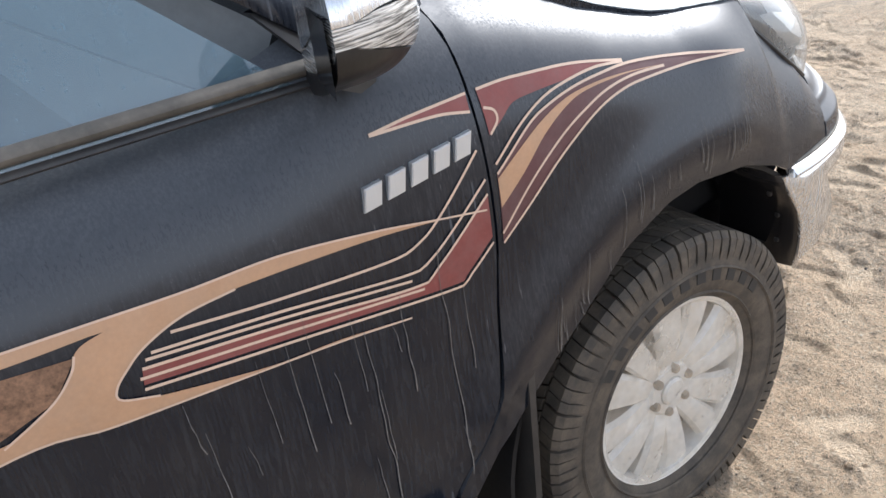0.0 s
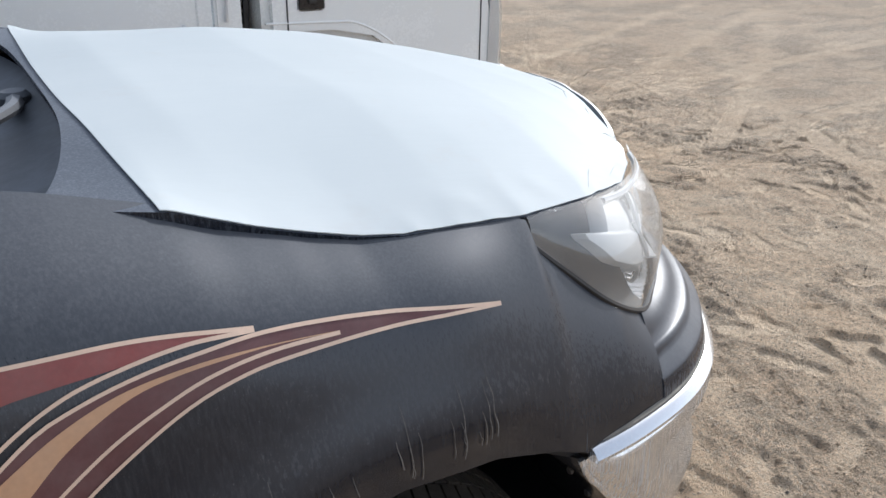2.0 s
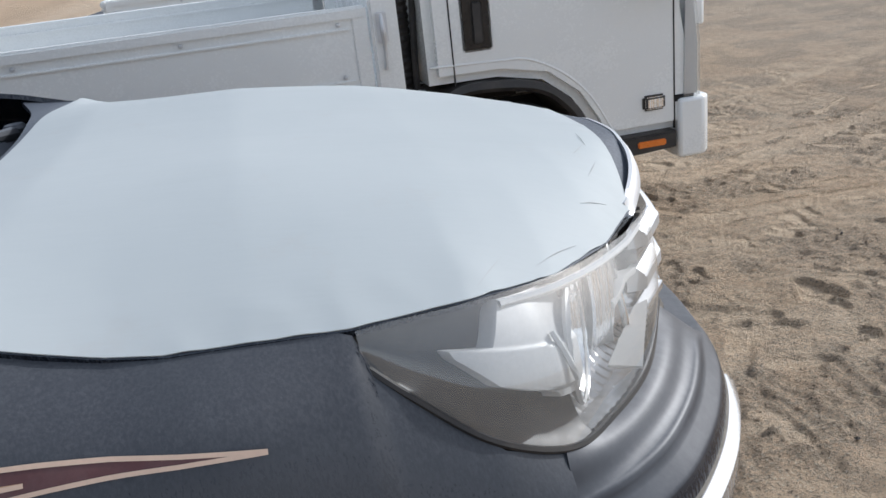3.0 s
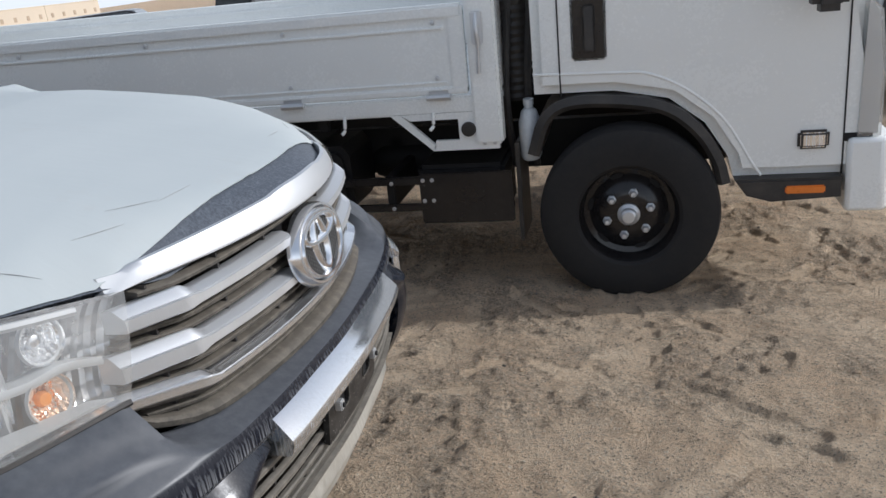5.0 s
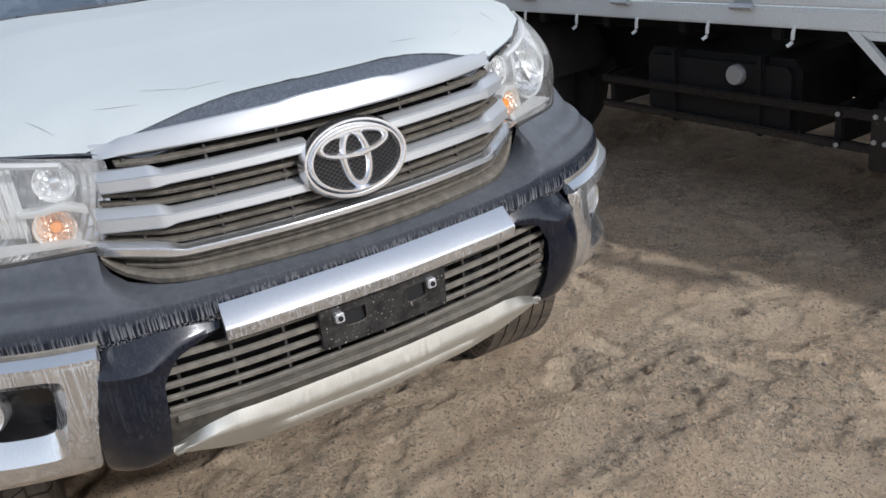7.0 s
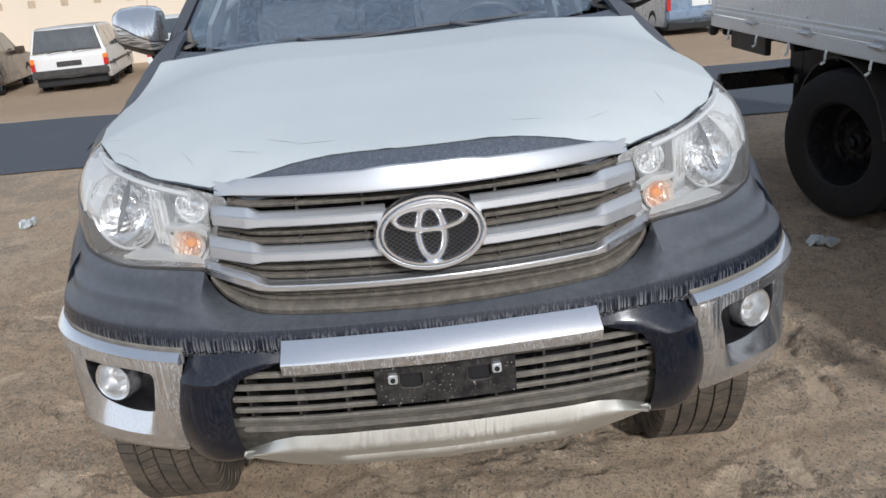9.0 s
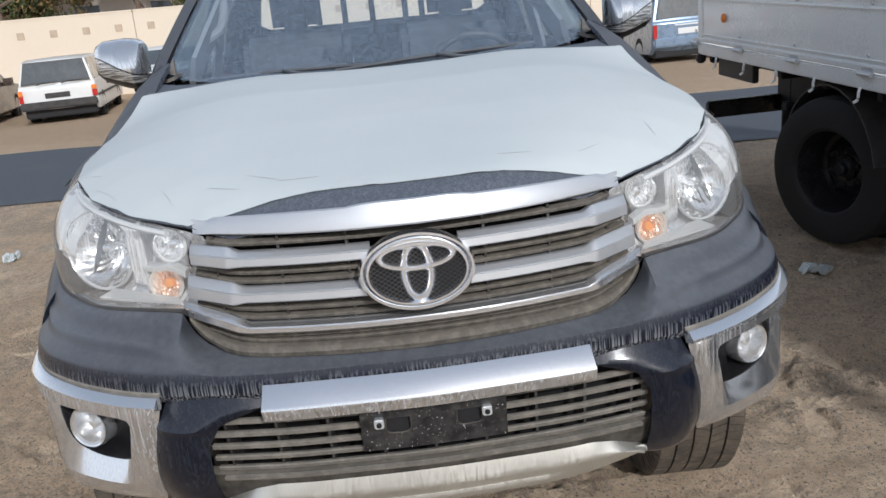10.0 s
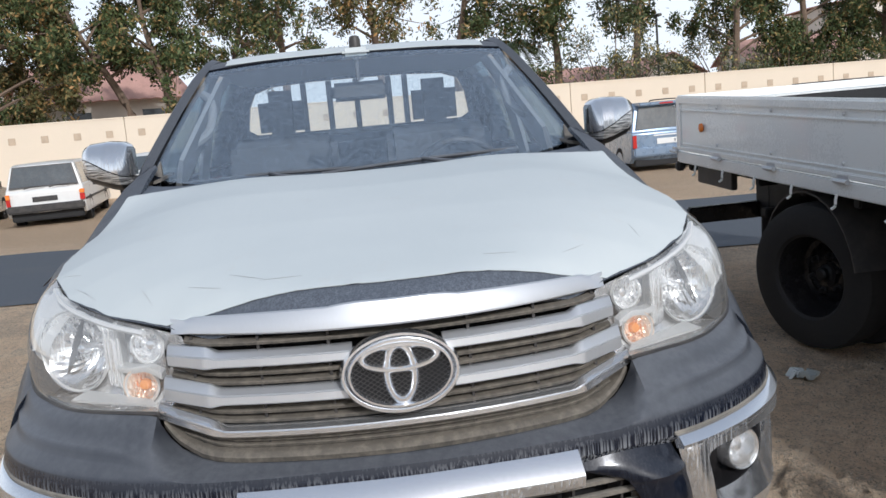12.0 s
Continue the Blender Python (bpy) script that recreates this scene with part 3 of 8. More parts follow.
def build_ground():
    xs = near_steps(-1.9, 5.2, 0.012, 900, 1.10)
    ys = near_steps(-2.6, 5.3, 0.012, 900, 1.10)
    x_arr, y_arr = np.array(xs), np.array(ys)
    X, Y = np.meshgrid(x_arr, y_arr, indexing="ij")
    base = np.array([[ground_level(x, y) for y in ys] for x in xs])
    gap = np.maximum(np.gradient(x_arr)[:, None], np.gradient(y_arr)[None, :])
    near = ease(-9.0, -6.5, X) * ease(16.0, 11.0, X) * ease(-10.0, -8.0, Y) * ease(17.0, 12.0, Y)

    def kept(freq):
        return np.clip(2.0 - 4.0 * gap * freq, 0.0, 1.0)

    crust = ease(-0.10, 0.22, ripple(X * 1.5, Y * 1.5, 1) + 0.45 * ripple(X * 5.2, Y * 5.2, 2))
    v = 0.026 * ripple(X * 1.1, Y * 1.1, 3) * kept(1.1)
    v += 0.030 * (0.25 - np.abs(ripple(X * 3.0, Y * 1.8, 4))) * kept(3) + 0.024 * (0.22 - np.abs(ripple(X * 6.0 + Y, Y * 4.4, 5))) * kept(6)
    v += crust * (0.024 * (0.2 - np.abs(ripple(X * 11, Y * 10, 6))) * kept(11) + 0.020 * ripple(X * 19, Y * 18, 7) * kept(19) + 0.018 * ripple(X * 31, Y * 31, 8) * kept(31))
    v += (1 - crust) * (0.009 * ripple(X * 9, Y * 8, 9) * kept(9) + 0.006 * ripple(X * 24, Y * 22, 10) * kept(24))
    pressed = np.zeros_like(v)
    wobble = ripple(X * 14, Y * 14, 11)
    for x, y, turn, run, half, deep in RUTS:
        a = math.radians(turn)
        u, w = (X - x) * math.cos(a) + (Y - y) * math.sin(a), (Y - y) * math.cos(a) - (X - x) * math.sin(a) + 0.05 * np.sin((X - x) * 0.7)
        q = np.abs(w) / half + 0.15 * wobble
        inside = ease(1.05, 0.85, q) * ease(0.0, 0.5, u) * ease(run, run - 1.0, u)
        bars = 0.5 + 0.5 * np.sign(np.sin((u + np.abs(w) * 0.7) * 2 * math.pi / 0.085))
        v = v * (1 - 0.7 * inside) - 0.6 * deep * inside * (0.45 + 0.55 * bars * kept(16)) + 0.6 * deep * np.exp(-(((q - 1.22) / 0.18) ** 2)) * ease(0.0, 0.5, u) * ease(run, run - 1.0, u) * kept(9)
        pressed = np.maximum(pressed, 0.5 * inside)
    rnd = random.Random(7)
    for _ in range(1500):
        x, y, a = rnd.uniform(-3.2, 6.6), rnd.uniform(-3.6, 7.0), rnd.uniform(0, 2 * math.pi)
        l, w, d = rnd.uniform(0.10, 0.15), rnd.uniform(0.040, 0.054), rnd.uniform(0.003, 0.008)
        smooth_sole, chunky = rnd.uniform(0.2, 1.0), rnd.random() < 0.5
        i0, i1 = np.searchsorted(x_arr, (x - 0.24, x + 0.24))
        j0, j1 = np.searchsorted(y_arr, (y - 0.24, y + 0.24))
        if i1 - i0 < 4 or j1 - j0 < 4:
            continue
        area = (slice(i0, i1), slice(j0, j1))
        dx, dy = X[area] - x, Y[area] - y
        u, t = (dx * math.cos(a) + dy * math.sin(a)) / l, dy * math.cos(a) - dx * math.sin(a)
        wide = w * (1.0 - 0.30 * np.exp(-(((u + 0.18) / 0.25) ** 2))) * (1 + 0.12 * u)
        r = (np.abs(u) ** 2.6 + np.abs(t / wide) ** 2.6) ** (1 / 2.6) + 0.10 * wobble[area]
        inside = ease(1.06, 0.82, r)
        sole = 0.22 * d * np.sign(np.sin(u * l * 2 * math.pi / 0.042)) if chunky else 0.0
        tilt = 1.0 + 0.35 * u * math.copysign(1.0, math.sin(a * 7))
        v[area] = v[area] * (1 - 0.8 * inside) + inside * (sole - d * tilt) + 0.75 * d * np.exp(-(((r - 1.16) / 0.13) ** 2)) * (0.7 + 1.2 * wobble[area])
        pressed[area] = np.maximum(pressed[area] * (1 - inside), smooth_sole * inside)
    z = base + v * near
    vs = np.stack([X, Y, z], axis=-1).reshape(-1, 3).tolist()
    n = len(ys)
    fs = [(i * n + j, (i + 1) * n + j, (i + 1) * n + j + 1, i * n + j + 1) for i in range(len(xs) - 1) for j in range(n - 1)]
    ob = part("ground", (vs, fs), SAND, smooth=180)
    layer = ob.data.attributes.new("pressed", "FLOAT", "POINT")
    layer.data.foreach_set("value", pressed.reshape(-1).astype(np.float32))
    layer = ob.data.attributes.new("crust", "FLOAT", "POINT")
    layer.data.foreach_set("value", (crust * near).reshape(-1).astype(np.float32))
    tagged(ob, "trampled pale brown sand lot with footprints and tyre tracks", "sand ground", kind="structure")
    return x_arr, y_arr, z, crust


GROUND_X, GROUND_Y, GROUND_Z, GROUND_CRUST = build_ground()


def surface_z(x, y):
    """The height of the sand at one place, bumps and all."""
    i, j = min(len(GROUND_X) - 2, max(0, int(np.searchsorted(GROUND_X, x)) - 1)), min(len(GROUND_Y) - 2, max(0, int(np.searchsorted(GROUND_Y, y)) - 1))
    a, b = (x - GROUND_X[i]) / (GROUND_X[i + 1] - GROUND_X[i]), (y - GROUND_Y[j]) / (GROUND_Y[j + 1] - GROUND_Y[j])
    lo, hi = lerp(GROUND_Z[i, j], GROUND_Z[i, j + 1], b), lerp(GROUND_Z[i + 1, j], GROUND_Z[i + 1, j + 1], b)
    return float(lerp(lo, hi, a))


def crusty(x, y):
    return float(GROUND_CRUST[int(np.searchsorted(GROUND_X, x)) - 1, int(np.searchsorted(GROUND_Y, y)) - 1])



def road_sheet():
    def at(u, v):
        y = lerp(-90, 90, u)
        x = lerp(-5.45, -9.9, v) + 0.12 * y + 0.10 * noise.noise((y * 0.9, v * 3, 0))
        return x, y, ground_level(x, y) + 0.012 + 0.02 * math.sin(math.pi * v)

    ob = part("road", grid(at, 220, 8), ASPHALT, smooth=180)
    return tagged(ob, "dark grey asphalt road with sand blown over its edges", "road", kind="structure")


road_sheet()
WALL_X, WALL_SLOPE = -25.5, -0.05


def wall_top(y):
    return 2.31 - 0.0105 * y


def build_wall():
    w = thing("wall_boundary", "long cream plastered boundary wall with square tan blocks", "boundary wall", kind="structure")
    for k in range(-9, 10):
        y0, y1 = k * 4.83 - 7.20, k * 4.83 - 2.37
        ym = (y0 + y1) / 2
        bm = box(-0.12, 0.12, y0 - ym, y1 - ym - 0.012, -0.6, wall_top(ym) - 0.06, 0.01)
        m = pose(WALL_X + WALL_SLOPE * ym, ym, 0, math.degrees(-0.0105), 0, math.degrees(-WALL_SLOPE))
        panel = part("panel", bm, WALL, w, m=m)
        part("coping", box(-0.13, 0.13, y0 - ym, y1 - ym - 0.012, wall_top(ym) - 0.06, wall_top(ym), 0.015), WALL, panel)
        for j in range(5):
            y = y0 - ym + 0.48 + j * 0.966
            part("block", box(0.10, 0.135, y - 0.11, y + 0.11, wall_top(ym) - 0.62, wall_top(ym) - 0.40, 0.01), VENT, panel)
    return w


build_wall()


# ---------------------------------------------------------------- the pickup: its surfaces
HOOD_X = [-0.86, -0.64, -0.505, -0.44, -0.33, -0.298, -0.193, -0.143, -0.089, -0.03, 0.034, 0.17, 0.3]
HOOD_Z = [1.33, 1.40, 1.392, 1.383, 1.353, 1.342, 1.306, 1.282, 1.260, 1.240, 1.223, 1.208, 1.194]


def shoulder(x):
    """The height of the seam between fender and bonnet; behind it, of the window sill."""
    return along(x, HOOD_X, HOOD_Z)


def flank(x):
    return along(x, [-4.4, -1.0, 0.1, 0.3, 0.456, 0.54], [0.87, 0.884, 0.884, 0.872, 0.825, 0.78])


def side_y(x, z):
    """How far the body's side stands from the middle plane."""
    u = (z - 1.0) / (shoulder(x) - 1.0)
    y = flank(x)
    if u > 0:
        u = min(u, 1.05)
        y -= (0.052 * u * u + 0.075 * u**4 + 0.035 * u**8) * (1.0 - 0.24 * smooth01(-0.20, 0.20, x))
        y -= 0.032 * u**10 * smooth01(-0.06, -0.20, x) * smooth01(-0.60, -0.42, x)
    else:
        y -= 0.02 * min(1.0, (1.0 - z) / 0.5) ** 1.5
    for cx in (0.02, -3.085):
        r = math.hypot(x - cx, z - 0.40)
        y += 0.010 * min(1.0, max(0.0, 1 - (r - 0.48) / 0.16)) ** 1.5 + 0.022 * math.exp(-(((r - 0.60) / 0.065) ** 2)) * smooth01(0.5, 0.7, z)
    return y


def door_seam(z):
    return along(z, [0.45, 0.55, 0.606, 0.70, 0.813, 0.992, 1.09, 1.23, 1.33, 1.39], [-0.66, -0.607, -0.564, -0.523, -0.507, -0.49, -0.49, -0.495, -0.495, -0.512])


ARCH_X = [-0.46, -0.43, -0.376, -0.287, -0.197, -0.081, 0.006, 0.161, 0.273, 0.335, 0.42]
ARCH_Z = [0.560, 0.630, 0.707, 0.788, 0.862, 0.912, 0.923, 0.904, 0.864, 0.832, 0.78]


def arch(x, cx=None, r=0.50):
    """The height of the wheel opening's edge over x: of the front one, or of a round one about cx."""
    if cx is None:
        return along(x, ARCH_X, ARCH_Z) if ARCH_X[0] < x < ARCH_X[-1] else 0.0
    d = r * r - (x - cx) ** 2
    return 0.40 + math.sqrt(d) if d > 0 else 0.0


PLAN = [(0.965, 0.0), (0.958, 0.15), (0.945, 0.30), (0.903, 0.50), (0.83, 0.64), (0.735, 0.75), (0.65, 0.81), (0.56, 0.845), (0.44, 0.868), (0.33, 0.875)]


def plan_table():
    pts = curve_points([(x, -y, 0) for x, y in reversed(PLAN[1:])] + [(x, y, 0) for x, y in PLAN], 400)
    far = [0.0]
    for a, b in zip(pts, pts[1:]):
        far.append(far[-1] + (b - a).length)
    mid = far[200]
    return np.array(far) - mid, np.array([p.x for p in pts]), np.array([p.y for p in pts])


PLAN_S, PLAN_X, PLAN_Y = plan_table()


def nose(s, z, off=0.0):
    """A place on the bumper's skin: s along it from the middle, at height z, off metres proud of it."""
    x, y = along(s, PLAN_S, PLAN_X), along(s, PLAN_S, PLAN_Y)
    e = 0.01
    dx, dy = along(s + e, PLAN_S, PLAN_X) - along(s - e, PLAN_S, PLAN_X), along(s + e, PLAN_S, PLAN_Y) - along(s - e, PLAN_S, PLAN_Y)
    k = max(1e-6, math.hypot(dx, dy))
    nx, ny = dy / k, -dx / k
    d = off - (2.2 * (0.74 - z) ** 2 * lerp(1.0, 0.3, smooth01(0.5, 0.95, abs(s))) if z < 0.74 else 0.0)
    return x + nx * d, y + ny * d, z


def nose_sheet(s0, s1, low, high, off, nu=40, nv=8):
    """A sheet of the nose between two heights that change along it; off is a function of s and z."""
    def at(u, v):
        s = lerp(s0, s1, u)
        z = lerp(low(s), high(s), v)
        return nose(s, z, off(s, z))

    return grid(at, nu, nv)


def nose_bar(profile, s0, s1, n=24):
    """Sweeps a closed outline of (off, z) pairs along the nose."""
    return skin([[nose(lerp(s0, s1, k / n), z, off) for off, z in profile] for k in range(n + 1)])


def grille_x(y):
    y = abs(y)
    return 0.935 - 0.45 * y * y if y < 0.345 else lerp(0.8814, 0.815, (y - 0.345) / 0.085)


def grille_bar(inner, outer, y0, y1, depth=0.035, n=72, swell=0.34):
    """One bright bar across the grille, (top, bottom) at its middle and its ends: a slanted upper face and an upright lower one that widen with a kink."""
    rings = []
    for k in range(n + 1):
        y = lerp(y0, y1, k / n)
        w = smooth01(swell - 0.022, swell + 0.004, abs(y))
        e = max(0.0, (abs(y) - swell) / 0.10)
        top, low = lerp(inner[0], outer[0], w), lerp(inner[1], outer[1], w)
        top, low = top + (outer[2] - outer[0]) * e, low + (outer[3] - outer[1]) * e
        x = grille_x(y)
        h = top - low
        mid = top - h * lerp(0.34, 0.42, w)
        rings.append([(x - depth, y, top - 0.001), (x - 0.017, y, top), (x - 0.0145, y, top - 0.0012), (x - 0.001, y, mid + 0.0014), (x - 0.003, y, mid), (x + 0.0015, y, mid - 0.0014), (x + 0.002, y, low + 0.003), (x - 0.002, y, low), (x - depth, y, low + 0.001)])
    return skin(rings)


# bonnet: outline in plan and height
SIDE_XY = [(-0.335, 0.697), (-0.19, 0.722), (0.10, 0.758), (0.30, 0.755), (0.45, 0.725), (0.58, 0.66)]
EDGE_X = [-0.6, -0.42, -0.19, -0.09, -0.03, 0.034, 0.17, 0.30, 0.45, 0.58, 0.70, 0.80, 0.955]
EDGE_Y = [0.685, 0.685, 0.722, 0.746, 0.755, 0.758, 0.759, 0.755, 0.73, 0.66, 0.55, 0.41, 0.05]
EDGE_Z = [1.36, 1.350, 1.306, 1.261, 1.240, 1.223, 1.208, 1.194, 1.178, 1.155, 1.134, 1.120, 1.150]
CREST_X = [-0.6, -0.4, -0.1, 0.2, 0.5, 0.7, 0.84, 0.945]
CREST_Z = [1.312, 1.316, 1.322, 1.303, 1.260, 1.220, 1.186, 1.152]


def bonnet_front(y):
    y = abs(y)
    return 0.936 - 0.81 * y * y if y < 0.41 else along(y, [0.41, 0.55, 0.66], [0.80, 0.70, 0.58])


def bonnet_rear(y):
    return -0.235 - 0.10 * (abs(y) / 0.69) ** 3


def bonnet_z(x, y):
    edge, crest, half = along(x, EDGE_X, EDGE_Z), along(x, CREST_X, CREST_Z), along(x, EDGE_X, EDGE_Y)
    q = min(1.1, abs(y) / half)
    if x > 0.80:
        edge = along(x, [0.80, 0.955], [1.120, 1.150])
    ridge = 0.010 * math.exp(-(((abs(y) - 0.38) / 0.17) ** 2)) * smooth01(0.75, 0.2, x)
    return crest - (crest - edge) * q**4.2 + ridge


def bonnet_place(f, v, lift=0.0):
    """A place on the bonnet: f from -1 to 1 across, v from 0 at the windscreen to 1 at the grille."""
    y0, y1 = 0.69 * f, 0.66 * f
    x = lerp(bonnet_rear(y0), bonnet_front(y1), v)
    y = lerp(y0, y1, v)
    k = v * (len(SIDE_XY) - 1)
    i = min(len(SIDE_XY) - 2, int(k))
    sx, sy = lerp(SIDE_XY[i][0], SIDE_XY[i + 1][0], k - i), lerp(SIDE_XY[i][1], SIDE_XY[i + 1][1], k - i)
    w = abs(f) ** 3
    x += w * (sx - lerp(bonnet_rear(0.69), bonnet_front(0.66), v))
    y += math.copysign(w * (sy - lerp(0.69, 0.66, v)), f) if f else 0.0
    return x, y, bonnet_z(x, y) + lift


def fender_mesh(nu=76, nv=26):
    """The near front fender, from the door's seam to the headlamp and bumper, round the wheel arch."""
    def at(u, v):
        x = lerp(-0.494, 0.530, u)
        low = max(arch(x), 0.50 if x < -0.4 else 0.0, 0.826 if x > 0.335 else 0.0)
        top = shoulder(x) if x < 0.30 else along(x, [0.30, 0.312, 0.33, 0.39, 0.45, 0.535], [1.192, 1.152, 1.126, 1.070, 1.016, 0.966])
        z = lerp(low, top, v)
        if x > 0.12:
            base, rim = along(x, [0.12, 0.30, 0.44, 0.56], [0.896, 0.886, 0.868, 0.846]), along(x, [0.12, 0.27, 0.305, 0.33, 0.45, 0.535], [0.758, 0.756, 0.757, 0.778, 0.806, 0.778])
            y = base + (rim - base) * v**2.2
            return x, -lerp(side_y(x, z), y, smooth01(0.12, 0.33, x)), z
        xx = x + (door_seam(z) + 0.495 + 0.0015) * max(0.0, (-0.30 - x) / 0.194)
        return xx, -side_y(x, z), z

    return grid(at, nu, nv)


def door_mesh(x0, x1, top, nu=26, nv=24, front=True):
    def at(u, v):
        z = lerp(0.50, top, v)
        a = door_seam(z) - 0.0025 if front else x0
        x = lerp(a, x1, u)
        if front:
            z = lerp(0.50, max(top, shoulder(x) - 0.014), v)
            x = lerp(door_seam(z) - 0.0025, x1, u)
        if not front and arch(x, -3.085, 0.50) > 0.5 and z < arch(x, -3.085, 0.50):
            z = arch(x, -3.085, 0.50)
        return x, -side_y(x, z), z

    return grid(at, nu, nv)


def ribbon(points, width, n=40, lift=0.0022, taper=(1.0, 1.0)):
    """A thin line of the decal along the body's side; points are (x, z)."""
    path = curve_points([(x, 0, z) for x, z in points], n)
    vs = []
    for k, p in enumerate(path):
        d = (path[min(k + 1, n)] - path[max(k - 1, 0)]).normalized()
        q = Vector((-d.z, 0, d.x)) * width / 2 * lerp(taper[0], taper[1], k / n)
        for e in (p + q, p - q):
            vs.append((e.x, -side_y(e.x, e.z) - lift, e.z))
    return vs, [(2 * k, 2 * k + 1, 2 * k + 3, 2 * k + 2) for k in range(n)]


def fill(upper, lower, n=40, m=5, lift=0.0016):
    """A filled field of the decal between two lines of (x, z)."""
    a, b = curve_points([(x, 0, z) for x, z in upper], n), curve_points([(x, 0, z) for x, z in lower], n)

    def at(u, v):
        k = round(u * n)
        e = a[k].lerp(b[k], v)
        return e.x, -side_y(e.x, e.z) - lift, e.z

    return flip(grid(at, n, m))


# ---------------------------------------------------------------- the pickup: its parts
pickup = thing("pickup_truck", "dusty black pickup truck with white bonnet film and maroon side stripes", "pickup truck")


def both_sides(name, mesh, material, label="", thick=0.0, parent=None):
    a = part(name, mesh, material, parent or pickup, label, thick=thick)
    b = part(name, mirrored(mesh), material, parent or pickup, label, thick=thick)
    return a, b


fender_right, fender_left = both_sides("front_fender", fender_mesh(), PAINT, thick=0.012)
door_right, door_left = both_sides("front_door", flip(door_mesh(0, -1.50, 1.315, 48)), PAINT, thick=0.012)
rear_door_right, rear_door_left = both_sides("rear_door", flip(door_mesh(-1.508, -2.42, 1.315, front=False)), PAINT, thick=0.012)
bonnet = part("bonnet", flip(grid(lambda u, v: bonnet_place(u * 2 - 1, v), 56, 40)), BONNET_PAINT, pickup, thick=0.012)


def film_mesh():
    def at(u, v):
        f = u * 2 - 1
        rear_x = -0.222 + 0.022 * abs(f) ** 3
        y1 = 0.66 * abs(f)
        front = 1.0
        if y1 < 0.43:
            want = 0.790 + 0.080 * (1 - (y1 / 0.43) ** 2)
            front = (want - bonnet_rear(0.69 * f)) / (bonnet_front(y1) - bonnet_rear(0.69 * f))
        r = 0.0
        for _ in range(4):
            r = max(0.004, r + (rear_x - bonnet_place(f, r)[0]) / 1.1)
        vv = lerp(r, front, v)
        x, y, z = bonnet_place(f, vv, 0.0035)
        crumple = smooth01(0.86, 1.0, abs(f)) + smooth01(0.88, 1.0, vv)
        z += 0.0050 * crumple * max(0.0, noise.noise((x * 18, y * 30, 2.0)))
        return x, y, z

    return flip(grid(at, 110, 80))


part("protective_film", film_mesh(), FILM, bonnet, "white plastic protective film, slightly torn and wrinkled at its edges", thick=0.0015)


CREASE = surface("film_crease", (0.44, 0.45, 0.455), 0.6)
for f, v, df, dv in ((-0.40, 0.905, 0.05, 0.010), (-0.30, 0.915, 0.06, -0.004), (-0.52, 0.93, 0.05, 0.004), (-0.70, 0.95, 0.02, 0.020), (0.32, 0.91, 0.05, 0.006), (0.55, 0.93, 0.04, -0.006), (0.78, 0.90, 0.015, 0.03), (-0.95, 0.82, 0.03, 0.012), (-0.92, 0.945, 0.04, 0.020)):
    pts = [bonnet_place(f + df * (k - 1), v + dv * (k - 1), 0.0052) for k in range(3)]
    part("film_crease", tube(pts, [0.0002, 0.0007, 0.0002], 8, 4), CREASE, bonnet)


# cab
def cab_windscreen(u, v, inset=0.0):
    f = u * 2 - 1
    base = Vector((-0.40 - 0.17 * f * f, 0.738 * f, 1.265 + 0.078 * f * f))
    head = Vector((-1.13 - 0.055 * f * f, 0.597 * f, 1.746 - 0.022 * f * f))
    p = base.lerp(head, v)
    bow = 0.030 * math.sin(math.pi * v) * (1 - 0.5 * f * f)
    return p.x + bow * 0.55 - inset * 0.5, p.y, p.z + bow * 0.83 - inset


windscreen = part("windscreen", grid(cab_windscreen, 24, 14), WINDSCREEN, pickup, "dust-covered windscreen with wipe marks")
windscreen.visible_shadow = False
roof = part("roof", flip(grid(lambda u, v: (lerp(-1.15 - 0.05 * (2 * v - 1) ** 2, -2.36, u), lerp(-0.60, 0.60, v), 1.752 + 0.052 * (1 - (1 - min(1.0, u / 0.45)) ** 3) - 0.012 * (2 * v - 1) ** 4 - 0.006 * (2 * v - 1) ** 2), 20, 18)), PAINT, pickup, thick=0.02)
part("roof_film", flip(grid(lambda u, v: (lerp(-1.148 - 0.05 * (1.77 * v - 0.885) ** 2, -2.30, u), lerp(-0.53, 0.53, v), 1.758 + 0.052 * (1 - (1 - min(1.0, u / 0.45)) ** 3) - 0.012 * (1.77 * v - 0.885) ** 4 - 0.006 * (1.77 * v - 0.885) ** 2), 16, 14)), FILM, roof, "white protective film", thick=0.002)


def pillar(points, wide, deep, n=20, slim=1.0):
    path = curve_points(points, n)
    rings = []
    for k, p in enumerate(path):
        d = (path[min(k + 1, n)] - path[max(k - 1, 0)]).normalized()
        out = Vector((0, -1, 0.35)).normalized()
        side = d.cross(out).normalized()
        out = side.cross(d).normalized()
        w = wide * lerp(1.0, slim, min(1.0, 2.0 * k / n))
        rings.append([p + side * w * a + out * deep * b for a, b in ((-0.5, -0.5), (0.5, -0.5), (0.5, 0.25), (0.2, 0.5), (-0.2, 0.5), (-0.5, 0.25))])
    return skin(rings)


